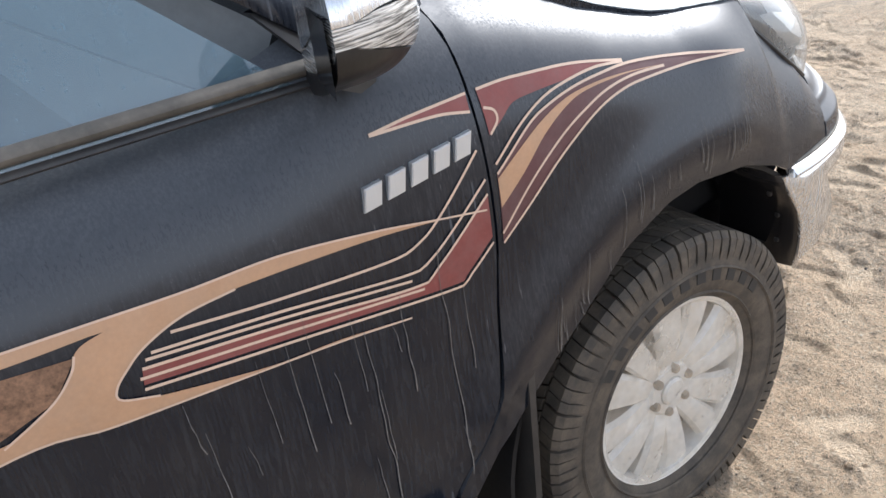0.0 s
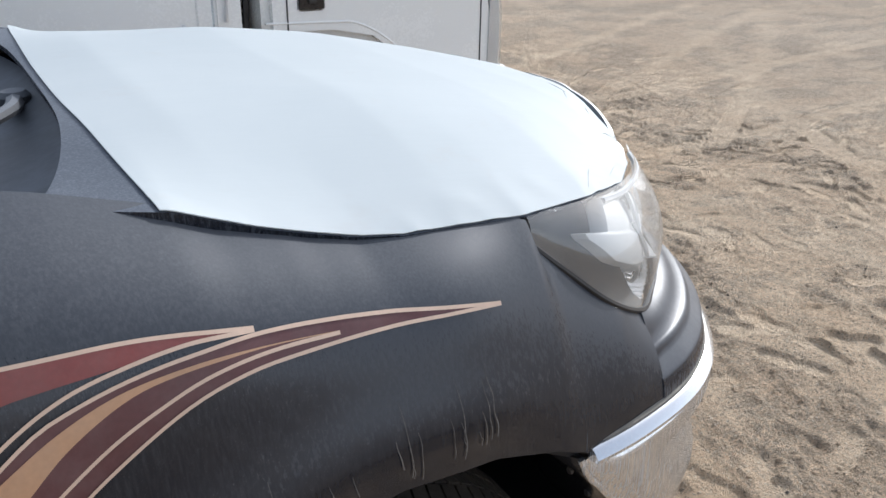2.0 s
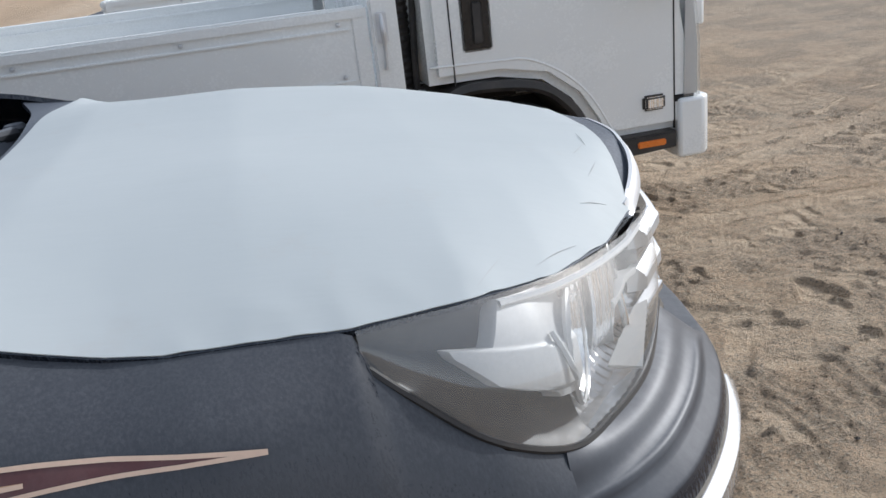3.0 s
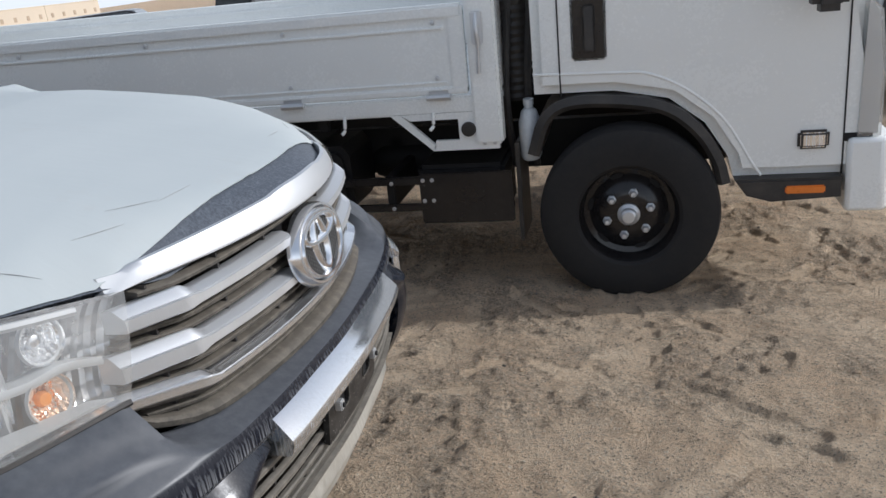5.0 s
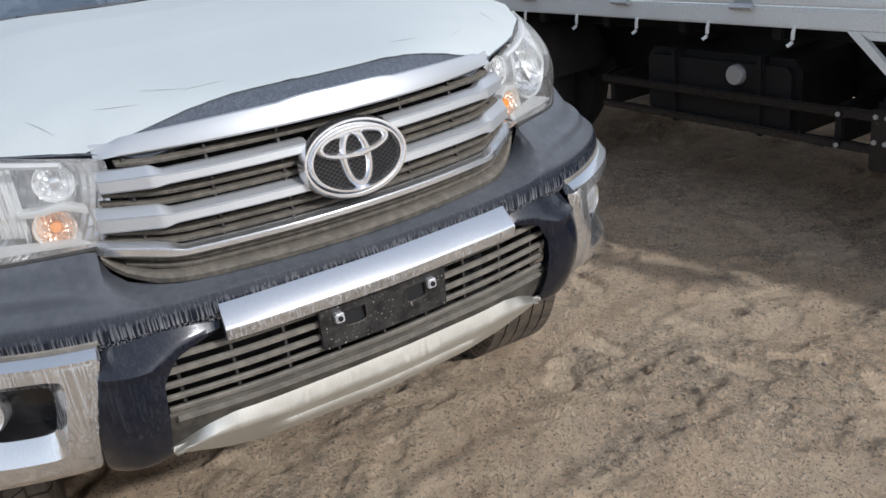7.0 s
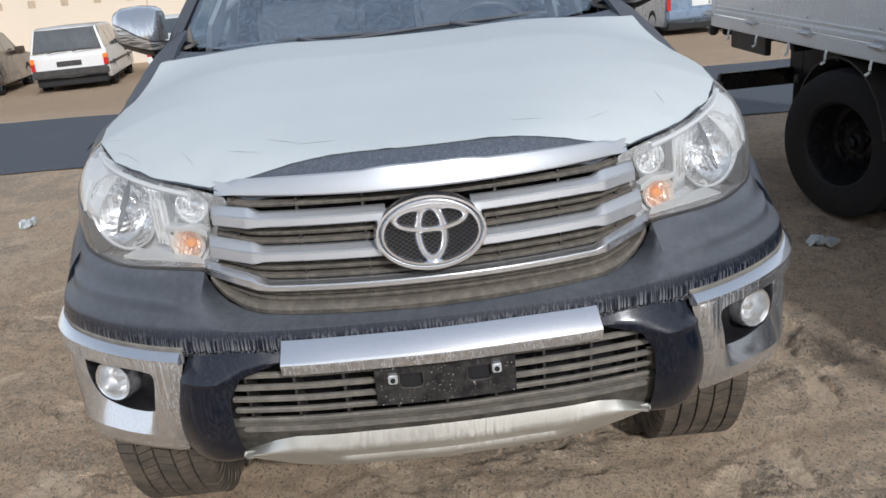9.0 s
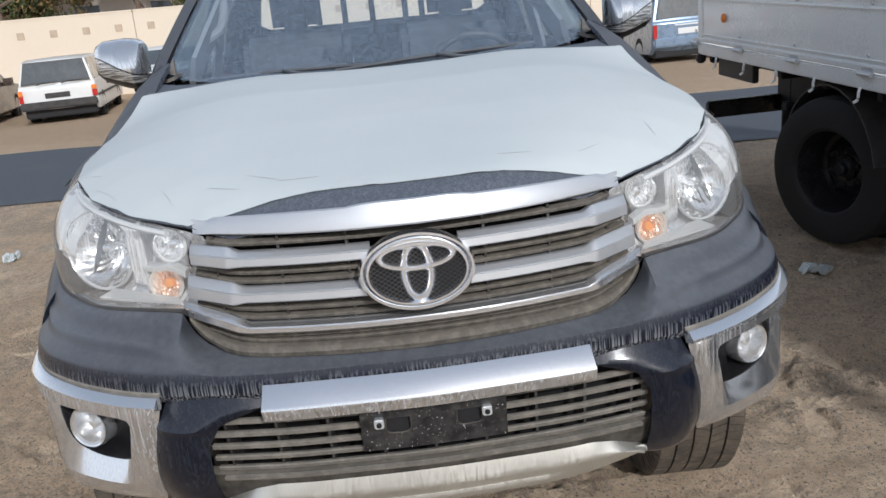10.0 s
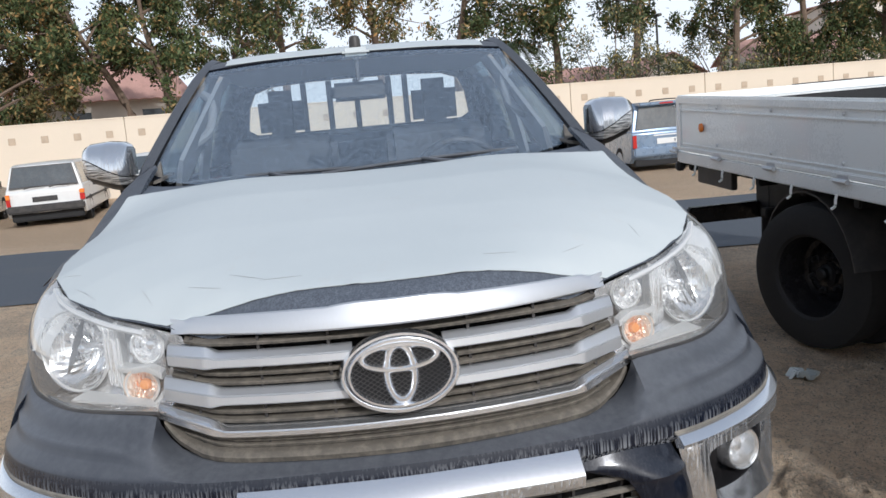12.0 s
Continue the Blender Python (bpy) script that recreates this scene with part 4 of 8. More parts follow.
POST = [Vector(cab_windscreen(0.0, v)) + Vector((-0.022, -0.030, -0.008)) for v in (0.0, 0.35, 0.68, 0.92)]
both_sides("windscreen_pillar", pillar([(-0.47, -0.715, 1.315), *POST, (-1.45, -0.622, 1.765), (-1.80, -0.622, 1.768), (-2.36, -0.612, 1.745)], 0.088, 0.042, 36, 0.66), PAINT)
both_sides("pillar_lining", pillar([(-0.72, -0.675, 1.33), (-0.92, -0.628, 1.465), (-1.16, -0.565, 1.635)], 0.17, 0.02), LINING)
both_sides("post_lining", pillar([(-1.46, -0.765, 1.10), (-1.46, -0.665, 1.55), (-1.46, -0.575, 1.72)], 0.20, 0.02), LINING)
both_sides("windscreen_corner_trim", skin([[(-0.53, -0.725, 1.350), (-0.535, -0.690, 1.340), (-0.60, -0.705, 1.400)], [(-0.545, -0.725, 1.338), (-0.550, -0.690, 1.328), (-0.615, -0.705, 1.388)]]), SILL_DUST)
both_sides("door_post", pillar([(-1.50, -0.80, 1.30), (-1.49, -0.70, 1.56), (-1.48, -0.615, 1.73)], 0.10, 0.03), BLACK)
both_sides("rear_post", pillar([(-2.40, -0.82, 1.28), (-2.34, -0.73, 1.55), (-2.26, -0.62, 1.72)], 0.22, 0.05), PAINT)


def side_window(x0, x1, lean):
    def at(u, v):
        x = lerp(x0 + lean * (1 - v) * 0 - v * lean, x1, u)
        return x, -lerp(0.80, 0.625, v**1.1), lerp(1.305, 1.725, v)

    return flip(grid(at, 8, 8))


for door, win in ((door_right, side_window(-0.74, -1.46, 0.47)), (door_left, mirrored(side_window(-0.74, -1.46, 0.47)))):
    pane = part("window", win, SIDE_GLASS, door, "dusty side window with reflected sky tinted in")
    pane.visible_shadow = False
for door, win in ((rear_door_right, side_window(-1.53, -2.32, 0.0)), (rear_door_left, mirrored(side_window(-1.53, -2.32, 0.0)))):
    pane = part("window", win, SIDE_GLASS, door)
    pane.visible_shadow = False


def sill_trim(x0, x1, z0, z1, out):
    def at(u, v):
        x = lerp(x0, x1, u)
        z = lerp(z0, z1, v)
        return x, -(0.806 + out + 0.012 * math.sin(math.pi * v)), z

    return flip(grid(at, 16, 6))


for door, sgn in ((door_right, 1), (door_left, -1)):
    strip = sill_trim(-0.70, -1.50, 1.318, 1.342, 0.0)
    part("sill_moulding", strip if sgn > 0 else mirrored(strip), SILL_DUST, door, "dusty weather strip", thick=0.01)
    low = sill_trim(-0.66, -1.50, 1.304, 1.316, 0.008)
    part("sill_seal", low if sgn > 0 else mirrored(low), BLACK, door, thick=0.008)
    tri = [(-0.60, -0.770, 1.345), (-0.70, -0.795, 1.325), (-0.765, -0.752, 1.405), (-0.72, -0.742, 1.400)]
    tri2 = [(x, y + 0.02, z) for x, y, z in tri]
    sail = skin([tri, tri2])
    part("mirror_sail", sail if sgn > 0 else mirrored(sail), BLACK, door)


def mirror_meshes():
    """Cap, lamp and lower housing of the near door mirror: a pod that narrows outwards and sweeps back, its cap's lower edge rising outwards."""
    def ring(t, q0, q1, grow=0.0):
        y = lerp(-0.815, -1.008, t)
        a = along(t, [0, 0.05, 0.15, 0.4, 0.75, 0.93, 1.0], [0.55, 0.80, 0.97, 1.0, 0.84, 0.52, 0.12])
        back = lerp(-0.725, -0.780, t)
        mid = lerp(1.376, 1.404, t)
        hi, low = lerp(0.098, 0.082, t * t), lerp(0.082, 0.062, t)
        pts = []
        for k in range(12):
            q = lerp(q0, q1, k / 11)
            front = lerp(0.165, 0.150, t) * a * max(0.0, math.sin(q)) ** 0.55 + grow
            pts.append((back + front, y, mid + (hi if math.cos(q) > 0 else low) * math.cos(q) * a**0.5))
        pts += [(back - 0.006, y, pts[-1][2]), (back - 0.006, y, pts[0][2])]
        return pts

    n = 20
    cut = [lerp(1.85, 1.05, k / n) for k in range(n + 1)]
    cut2 = [lerp(2.30, 2.15, k / n) for k in range(n + 1)]
    cap = skin([ring(k / n, 0.02, cut[k], 0.004) for k in range(n + 1)])
    lamp = skin([ring(k / n, cut[k] + 0.06, cut2[k] - 0.03) for k in range(n + 1)])
    low = skin([ring(k / n, cut2[k], 3.12, -0.003) for k in range(n + 1)])
    arm = tube([(-0.66, -0.74, 1.325), (-0.67, -0.80, 1.318), (-0.68, -0.86, 1.325)], 0.034, 8, 8)
    glass_face = grid(lambda u, v: (lerp(-0.732, -0.788, u), lerp(-0.83, -0.995, u), lerp(1.335, 1.425, v)), 4, 4)
    return cap, low, lamp, arm, glass_face


def ribbed_lamp():
    n = Nodes("ribbed_clear_lamp")
    lines = n.noise(1.0, 3, n.scaled(14, 14, 330), 0.7)
    n.shade(n.mix(n.ramp(lines, 0.42, 0.58), (0.14, 0.14, 0.14), (0.86, 0.86, 0.84)), 0.2, 0.6, n.bump(lines, 0.5, 0.002))
    return n.mat


CLEAR_LAMP = ribbed_lamp()
POD = surface("dusty_mirror_housing", (0.008, 0.008, 0.009), 0.34, dust=0.05, dust_color=(0.30, 0.29, 0.27), mottle=9)
for sgn in (1, -1):
    cap, low, lamp, arm, face = [m if sgn > 0 else mirrored(m) for m in mirror_meshes()]
    pod = part("door_mirror", low, POD, pickup, "door mirror with a chrome cap and a clear indicator")
    part("mirror_cap", cap, CHROME, pod, "chrome cap")
    part("indicator", lamp, CLEAR_LAMP, pod, "clear indicator lens")
    part("arm", arm, BLACK, pod)
    # glass coloured black in place of the dark door it reflects
    part("mirror_glass_dark_reflection", face, GLOSS_BLACK, pod)

# rear of the cab and the load bed
REAR_EDGE = [(0.0, 1.452), (0.30, 1.452), (0.57, 1.455), (0.612, 1.480), (0.592, 1.60), (0.555, 1.675), (0.47, 1.705), (0.25, 1.716), (0.0, 1.718)]
BACK_EDGE = [(0.0, 1.42), (0.30, 1.42), (0.76, 1.42), (0.80, 1.44), (0.745, 1.58), (0.67, 1.70), (0.55, 1.755), (0.25, 1.775), (0.0, 1.778)]


def cab_outline(half, off):
    loop = half + [(-y, z) for y, z in half[-2:0:-1]]
    return [(-2.41 + off + 0.05 * (z - 1.45) / 0.25, y, z) for y, z in loop]


part("cab_back", join(grid(lambda u, v: (-2.42, lerp(-0.80, 0.80, u), lerp(0.6, 1.425, v)), 4, 4), skin([cab_outline(BACK_EDGE, 0.0), cab_outline(REAR_EDGE, -0.012), cab_outline(REAR_EDGE, 0.02), cab_outline(BACK_EDGE, 0.03)], caps=False)), PAINT, pickup)
rear_pane = part("rear_window", grid(lambda u, v: (-2.408 + 0.05 * v, lerp(-0.62, 0.62, u), lerp(1.44, 1.725, v)), 6, 4), REAR_GLASS, pickup)
rear_pane.visible_shadow = False
guard = part("window_guard", skin([[(-2.47, y, z) for y, z in ((-0.62, 1.30), (0.62, 1.30), (0.62, 1.33), (-0.62, 1.33))], [(-2.45, y, z) for y, z in ((-0.62, 1.30), (0.62, 1.30), (0.62, 1.33), (-0.62, 1.33))]]), BLACK, pickup, "black bars behind the rear window")
for y in (-0.300, -0.157, -0.005, 0.178, 0.270):
    part("bar", box(-2.475, -2.45, y - 0.016, y + 0.016, 1.31, 1.72, 0.004), BLACK, guard)


def bed_side(u, v):
    x = lerp(-2.48, -4.28, u)
    z = lerp(0.62, 1.30, v)
    return x, -side_y(x, min(1.0, z)) + 0.012 * max(0, v - 0.7), max(z, arch(x, -3.085, 0.50) if arch(x, -3.085, 0.50) > 0.62 else z)


both_sides("bed_side", flip(grid(bed_side, 40, 14)), PAINT, thick=0.05)
part("bed_floor", box(-4.26, -2.48, -0.80, 0.80, 0.74, 0.78, 0.01), PAINT, pickup)
part("bed_front_board", box(-2.53, -2.48, -0.80, 0.80, 0.78, 1.29, 0.01), PAINT, pickup)
tailgate = part("tailgate", box(-4.31, -4.26, -0.82, 0.82, 0.74, 1.30, 0.015), PAINT, pickup)
part("handle", box(-4.33, -4.30, -0.12, 0.12, 1.06, 1.13, 0.01), CHROME, tailgate)
part("rear_bumper", box(-4.46, -4.30, -0.86, 0.86, 0.50, 0.66, 0.03), CHROME, pickup)
both_sides("rear_lamp", skin([[(x, -0.875, z) for x, z in ((-4.20, 0.85), (-4.31, 0.85), (-4.31, 1.26), (-4.20, 1.26))], [(x, -0.80, z) for x, z in ((-4.20, 0.85), (-4.32, 0.85), (-4.32, 1.26), (-4.20, 1.26))]]), RED_LAMP)
part("chassis", join(skin([[(x, y, z) for y, z in ((-0.52, 0.42), (-0.40, 0.42), (-0.40, 0.56), (-0.52, 0.56))] for x in (-4.2, -2.0, 0.55)]), skin([[(x, y, z) for y, z in ((0.40, 0.42), (0.52, 0.42), (0.52, 0.56), (0.40, 0.56))] for x in (-4.2, -2.0, 0.55)]), grid(lambda u, v: (lerp(0.6, -4.2, u), lerp(-0.78, 0.78, v), 0.58), 12, 6)), UNDER, pickup)
part("axle", tube([(0.0, -0.66, 0.40), (0.0, 0.0, 0.38), (0.0, 0.66, 0.40)], 0.06, 12, 10), UNDER, pickup)
part("axle", tube([(-3.085, -0.66, 0.40), (-3.085, 0.0, 0.40), (-3.085, 0.66, 0.40)], 0.06, 12, 10), UNDER, pickup)
both_sides("side_step", skin([[(x, y, z) for y, z in ((-0.95, 0.425), (-0.80, 0.42), (-0.79, 0.47), (-0.94, 0.475))] for x in (-0.62, -0.70, -1.5, -2.25, -2.33)]), BLACK)
for cx in (0.02, -3.085):
    hollow = 0.512 if cx > 0 else 0.485
    liner = grid(lambda u, v: (cx + hollow * math.cos(lerp(0.5, math.pi + 0.1, u)), lerp(-0.862, -0.48, v), 0.40 + hollow * math.sin(lerp(0.5, math.pi + 0.1, u))), 24, 4)
    both_sides("wheel_arch_liner", liner, UNDER, thick=0.01)
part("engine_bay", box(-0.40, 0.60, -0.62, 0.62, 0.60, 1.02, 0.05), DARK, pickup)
part("firewall", box(-0.52, -0.46, -0.74, 0.74, 0.55, 1.28, 0.02), DARK, pickup)
both_sides("mudguard", skin([[(-0.44, y, z) for y, z in ((-0.89, 0.72), (-0.68, 0.72), (-0.68, 0.26), (-0.88, 0.26))], [(-0.455, y, z) for y, z in ((-0.89, 0.72), (-0.68, 0.72), (-0.68, 0.26), (-0.88, 0.26))]]), BLACK)


# ---------------------------------------------------------------- the pickup: nose
def beam_off(s, z):
    set_in = along(z, [0.814, 0.832, 0.85, 0.875, 0.90, 0.935, 0.96, 0.99], [-0.014, 0.0, 0.0, -0.006, -0.032, -0.085, -0.115, -0.12])
    if abs(s) > 1.0:
        set_in *= lerp(1.0, 0.55, min(1.0, (abs(s) - 1.0) / 0.2))
    return set_in


LAMP_TOP = [(0.828, 0.408, 1.117), (0.72, 0.545, 1.137), (0.59, 0.655, 1.158), (0.45, 0.725, 1.180), (0.305, 0.752, 1.193)]
LAMP_LOW = [(0.822, 0.450, 0.967), (0.72, 0.62, 0.958), (0.62, 0.715, 0.956), (0.54, 0.775, 0.972), (0.44, 0.803, 1.030), (0.355, 0.785, 1.105), (0.302, 0.763, 1.155)]
LAMP_A, LAMP_B = curve_points(LAMP_TOP, 40), curve_points(LAMP_LOW, 40)


def beam_back(s):
    """Where the bumper's top meets the grille or the headlamp."""
    a = abs(s)
    y = along(s, PLAN_S, PLAN_Y)
    low = Vector((grille_x(y) - 0.015, y, 0.882 + 0.004 * (a / 0.4) ** 2))
    k = min(1.0, max(0.0, (a - 0.47) / 0.57)) * 24
    i = min(39, int(k))
    lamp = LAMP_B[i].lerp(LAMP_B[i + 1], k - i)
    lamp = Vector((lamp.x, math.copysign(lamp.y, s), lamp.z))
    return low.lerp(lamp, smooth01(0.405, 0.485, a))


def beam_sheet(s0, s1, n):
    def at(u, v):
        s = lerp(s0, s1, u)
        crest = lerp(0.868, 0.900, smooth01(0.38, 0.55, abs(s)))
        if v < 0.55:
            z = lerp(0.814, crest, v / 0.55)
            return nose(s, z, beam_off(s, z))
        w = (v - 0.55) / 0.45
        a, b = Vector(nose(s, crest, beam_off(s, crest))), beam_back(s)
        p = a.lerp(b, w)
        p.z += (0.010 * math.sin(math.pi * w) + 0.006 * math.exp(-(((w - 0.10) / 0.09) ** 2)) - 0.007 * math.exp(-(((w - 0.42) / 0.18) ** 2))) * smooth01(0.44, 0.62, abs(s))
        return p.x, p.y, p.z

    return grid(at, n, 44)


bumper = part("front_bumper", beam_sheet(-1.042, 1.042, 110), BEAM, pickup, "dusty black upper bumper with wash streaks along its edge", thick=0.02)
part("bumper_underside", nose_sheet(-1.2, 1.2, lambda s: 0.80, lambda s: 0.828, lambda s, z: -0.015 - (0.828 - z) * 1.2, 60, 2), DARK, bumper)
part("bumper_bright_bar", nose_bar([(-0.03, 0.848), (-0.004, 0.850), (0.001, 0.847), (0.027, 0.814), (0.030, 0.809), (0.030, 0.805), (0.024, 0.786), (0.016, 0.781), (-0.03, 0.780)], -0.305, 0.305), CHROME, bumper, "brushed bright bar with water streaks")
# dark sheet behind the slats, coloured as the shade of the hollow
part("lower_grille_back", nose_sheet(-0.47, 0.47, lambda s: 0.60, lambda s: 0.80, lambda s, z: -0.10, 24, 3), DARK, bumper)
lower_grille = part("lower_grille", nose_bar([(-0.045, 0.652), (-0.002, 0.648), (-0.002, 0.640), (-0.05, 0.64)], -0.42, 0.42), SLAT, bumper, "dusty slatted lower grille")
for k in range(5):
    z = 0.664 + 0.0262 * k
    part("slat", nose_bar([(-0.026, z + 0.0035), (-0.018, z + 0.0045), (-0.014, z + 0.0025), (-0.016, z - 0.0060), (-0.026, z - 0.0060)], -0.43, 0.43), SLAT, lower_grille)
for k in range(9):
    s = -0.40 + 0.10 * k
    part("rib", nose_bar([(-0.07, 0.79), (-0.0185, 0.79), (-0.0185, 0.655), (-0.07, 0.655)], s - 0.0025, s + 0.0025, 2), BLACK, lower_grille)


def pillar_sheet(sgn):
    def at(u, v):
        z = lerp(0.515, 0.828, v)
        sa = along(z, [0.515, 0.56, 0.66, 0.73, 0.775, 0.800, 0.828], [0.47, 0.448, 0.432, 0.424, 0.395, 0.31, 0.305])
        sb = along(z, [0.515, 0.57, 0.83], [0.565, 0.578, 0.505])
        s = lerp(sa, sb, u)
        bulge = 0.030 * math.sin(math.pi * min(1.0, 0.12 + 0.75 * u)) * smooth01(0.50, 0.56, z)
        bulge -= 0.05 * smooth01(0.545, 0.51, z)
        bulge -= 0.034 * max(0.0, z - 0.775) / 0.055 - 0.004 * math.exp(-(((z - 0.772) / 0.008) ** 2))
        return nose(sgn * s, z, bulge - 0.006)

    m = grid(at, 18, 44)
    return m if sgn > 0 else flip(m)


for sgn in (1, -1):
    part("bumper_corner", pillar_sheet(sgn), PAINT_TRIM, bumper, thick=0.03)


def ring_sheet(outer, inner, sgn, off_out, off_in, n=10):
    """A plate on the nose with a hole: corner lists of (s, z), same order; the hole's rim runs inwards."""
    def loop(c):
        return [(lerp(a[0], b[0], k / n), lerp(a[1], b[1], k / n)) for a, b in zip(c, c[1:] + c[:1]) for k in range(n)]

    def soft(c, r):
        pts = loop(c)
        for _ in range(r):
            pts = [((p[0] + 2 * q[0] + w[0]) / 4, (p[1] + 2 * q[1] + w[1]) / 4) for p, q, w in zip(pts[-1:] + pts[:-1], pts, pts[1:] + pts[:1])]
        return pts

    o, i = soft(outer, 1), soft(inner, 3)
    rows = []
    for k in range(11):
        t = k / 10
        lift = 0.016 * smooth01(0.0, 0.25, t) - 0.034 * max(0.0, t - 0.60) / 0.40
        rows.append([nose(sgn * lerp(a[0], b[0], t), lerp(a[1], b[1], t), off_out + lift) for a, b in zip(o, i)])
    for k in range(1, 4):
        rows.append([nose(sgn * b[0], b[1], off_out - 0.018 - off_in * k / 3) for b in i])
    m = skin(rows, caps=False)
    return m if sgn < 0 else flip(m)


def fog_lamp(sgn):
    out = [(0.505, 0.826), (0.78, 0.824), (1.05, 0.820), (1.262, 0.816), (1.165, 0.690), (1.095, 0.510), (0.97, 0.522), (0.79, 0.552), (0.585, 0.568), (0.545, 0.69)]
    ins = [(0.607, 0.768), (0.72, 0.766), (0.85, 0.748), (0.965, 0.722), (0.94, 0.700), (0.90, 0.678), (0.83, 0.662), (0.74, 0.660), (0.632, 0.670), (0.615, 0.715)]
    bezel = part("fog_lamp_bezel", ring_sheet(out, ins, sgn, 0.004, 0.014, 6), CHROME, bumper, "chrome fog lamp surround with water streaks", thick=0.004)
    def tub_loop(shrink, off):
        cs, cz = 0.765, 0.714
        pts = [(lerp(p[0], q[0], k / 6), lerp(p[1], q[1], k / 6)) for p, q in zip(ins, ins[1:] + ins[:1]) for k in range(6)]
        return [nose(sgn * (cs + (p[0] - cs) * shrink), cz + (p[1] - cz) * shrink, off) for p in pts]

    tub = skin([tub_loop(1.05, -0.020), tub_loop(0.985, -0.016), tub_loop(0.96, -0.040), tub_loop(0.92, -0.065), tub_loop(0.4, -0.068), tub_loop(0.05, -0.068)], caps=False)
    part("recess", tub if sgn < 0 else flip(tub), GLOSS_BLACK, bezel)
    c = Vector((0.732, sgn * 0.707, 0.712))
    m = Matrix.Translation(c) @ Vector((0.93, sgn * 0.36, 0.03)).to_track_quat("Z", "Y").to_matrix().to_4x4()
    ring = part("fog_lamp", lathe([(0.047, -0.03), (0.047, 0.004), (0.043, 0.010), (0.034, 0.006), (0.031, -0.006), (0.025, -0.022), (0.012, -0.028), (0.0, -0.029)], 36, m), CHROME_CLEAN, bezel, "round clear fog lamp")
    lens = part("lens", lathe([(0.043, 0.006), (0.034, 0.012), (0.018, 0.016), (0.0, 0.017)], 28, m), LENS, ring)
    lens.visible_shadow = False
    part("bulb_shield", lathe([(0.010, -0.028), (0.010, -0.006), (0.0, -0.003)], 16, m), CHROME_CLEAN, ring)


fog_lamp(1)
fog_lamp(-1)


for sgn in (1, -1):
    part("bezel_edge", nose_bar([(-0.01, 0.833), (0.004, 0.832), (0.010, 0.829), (0.021, 0.817), (0.021, 0.811), (0.0, 0.806)], *sorted((sgn * 0.510, sgn * 1.225)), 48), CHROME, bumper, "bright bevel along the chrome surround")
    part("dusty_ledge", nose_bar([(-0.04, 0.846), (-0.004, 0.842), (0.004, 0.837), (0.002, 0.832), (-0.04, 0.832)], *sorted((sgn * 0.506, sgn * 1.20)), 48), SLAT, bumper, "dust-covered ledge")


def bumper_end(sgn):
    """The bumper's end behind its bright corner: a black liner that turns inwards to the wheel arch."""
    edge = curve_points([(1.262, 0.816, 0), (1.225, 0.775, 0), (1.165, 0.690, 0), (1.125, 0.585, 0), (1.097, 0.512, 0)], 24)

    def at(u, v):
        e = edge[round(u * 24)]
        x, y, z = nose(sgn * e.x, e.y, 0.004)
        w = v * v
        return x - 0.035 * math.sin(v * 1.6) + 0.02 * w, y - sgn * (0.012 * v + 0.20 * w), z + 0.012 * v

    m = grid(at, 24, 8)
    part("bumper_end_liner", m if sgn > 0 else flip(m), GLOSS_BLACK, bumper, "glossy black liner behind the bumper corner", thick=0.006)
    part("bumper_end_rim", tube([nose(sgn * e.x, e.y, 0.006) for e in edge[::3]], 0.006, 30, 8), CHROME, bumper)
    for k in (6, 12, 18):
        p = Vector(at(k / 24, 0.45))
        part("liner_clip", lathe([(0.007, 0.0), (0.006, 0.004), (0, 0.005)], 10, Matrix.Translation(p) @ Vector((-1, 0, 0)).to_track_quat("Z", "Y").to_matrix().to_4x4()), BLACK, bumper)


bumper_end(1)
bumper_end(-1)


def skid_sheet():
    def low(s):
        return along(abs(s), [0, 0.24, 0.34, 0.42, 0.452], [0.485, 0.487, 0.505, 0.545, 0.562])

    def high(s):
        return along(abs(s), [0, 0.32, 0.37, 0.452], [0.632, 0.626, 0.612, 0.566])

    def off(s, z):
        t = (z - low(s)) / max(1e-3, high(s) - low(s))
        groove = 0.010 * smooth01(0.22, 0.30, t) * smooth01(0.46, 0.38, t) * smooth01(0.27, 0.22, abs(s))
        return 0.008 * smooth01(0.0, 0.06, t) + 0.010 * t - 0.040 * max(0.0, t - 0.66) / 0.34 + groove

    return nose_sheet(-0.447, 0.447, low, high, off, 72, 22)


part("skid_plate", skid_sheet(), SKID, bumper, "dusty silver skid plate", thick=0.012)
part("lower_valance", nose_sheet(-0.50, 0.50, lambda s: along(abs(s), [0, 0.42, 0.5], [0.60, 0.545, 0.53]), lambda s: 0.650, lambda s, z: -0.012, 40, 4), DUSTY_BLACK, bumper, thick=0.02)
part("splash_panel", nose_sheet(-0.50, 0.50, lambda s: 0.43, lambda s: 0.52, lambda s, z: -0.05 - (0.52 - z) * 1.5, 24, 3), UNDER, bumper, thick=0.01)


def speckled_black():
    n = Nodes("speckled_black_plastic")
    fleck = n.math("MULTIPLY", n.ramp(n.noise(210, 2), 0.66, 0.70), n.ramp(n.noise(40, 3), 0.42, 0.55, 0.15, 1.0))
    haze = n.ramp(n.noise(30, 6, rough=0.7), 0.4, 0.7, 0.0, 0.10)
    n.shade(n.mix(n.math("MAXIMUM", fleck, haze), (0.010, 0.010, 0.011), (0.50, 0.48, 0.45)), 0.42, 0.0, n.bump(n.noise(400, 2), 0.05, 0.001))
    return n.mat


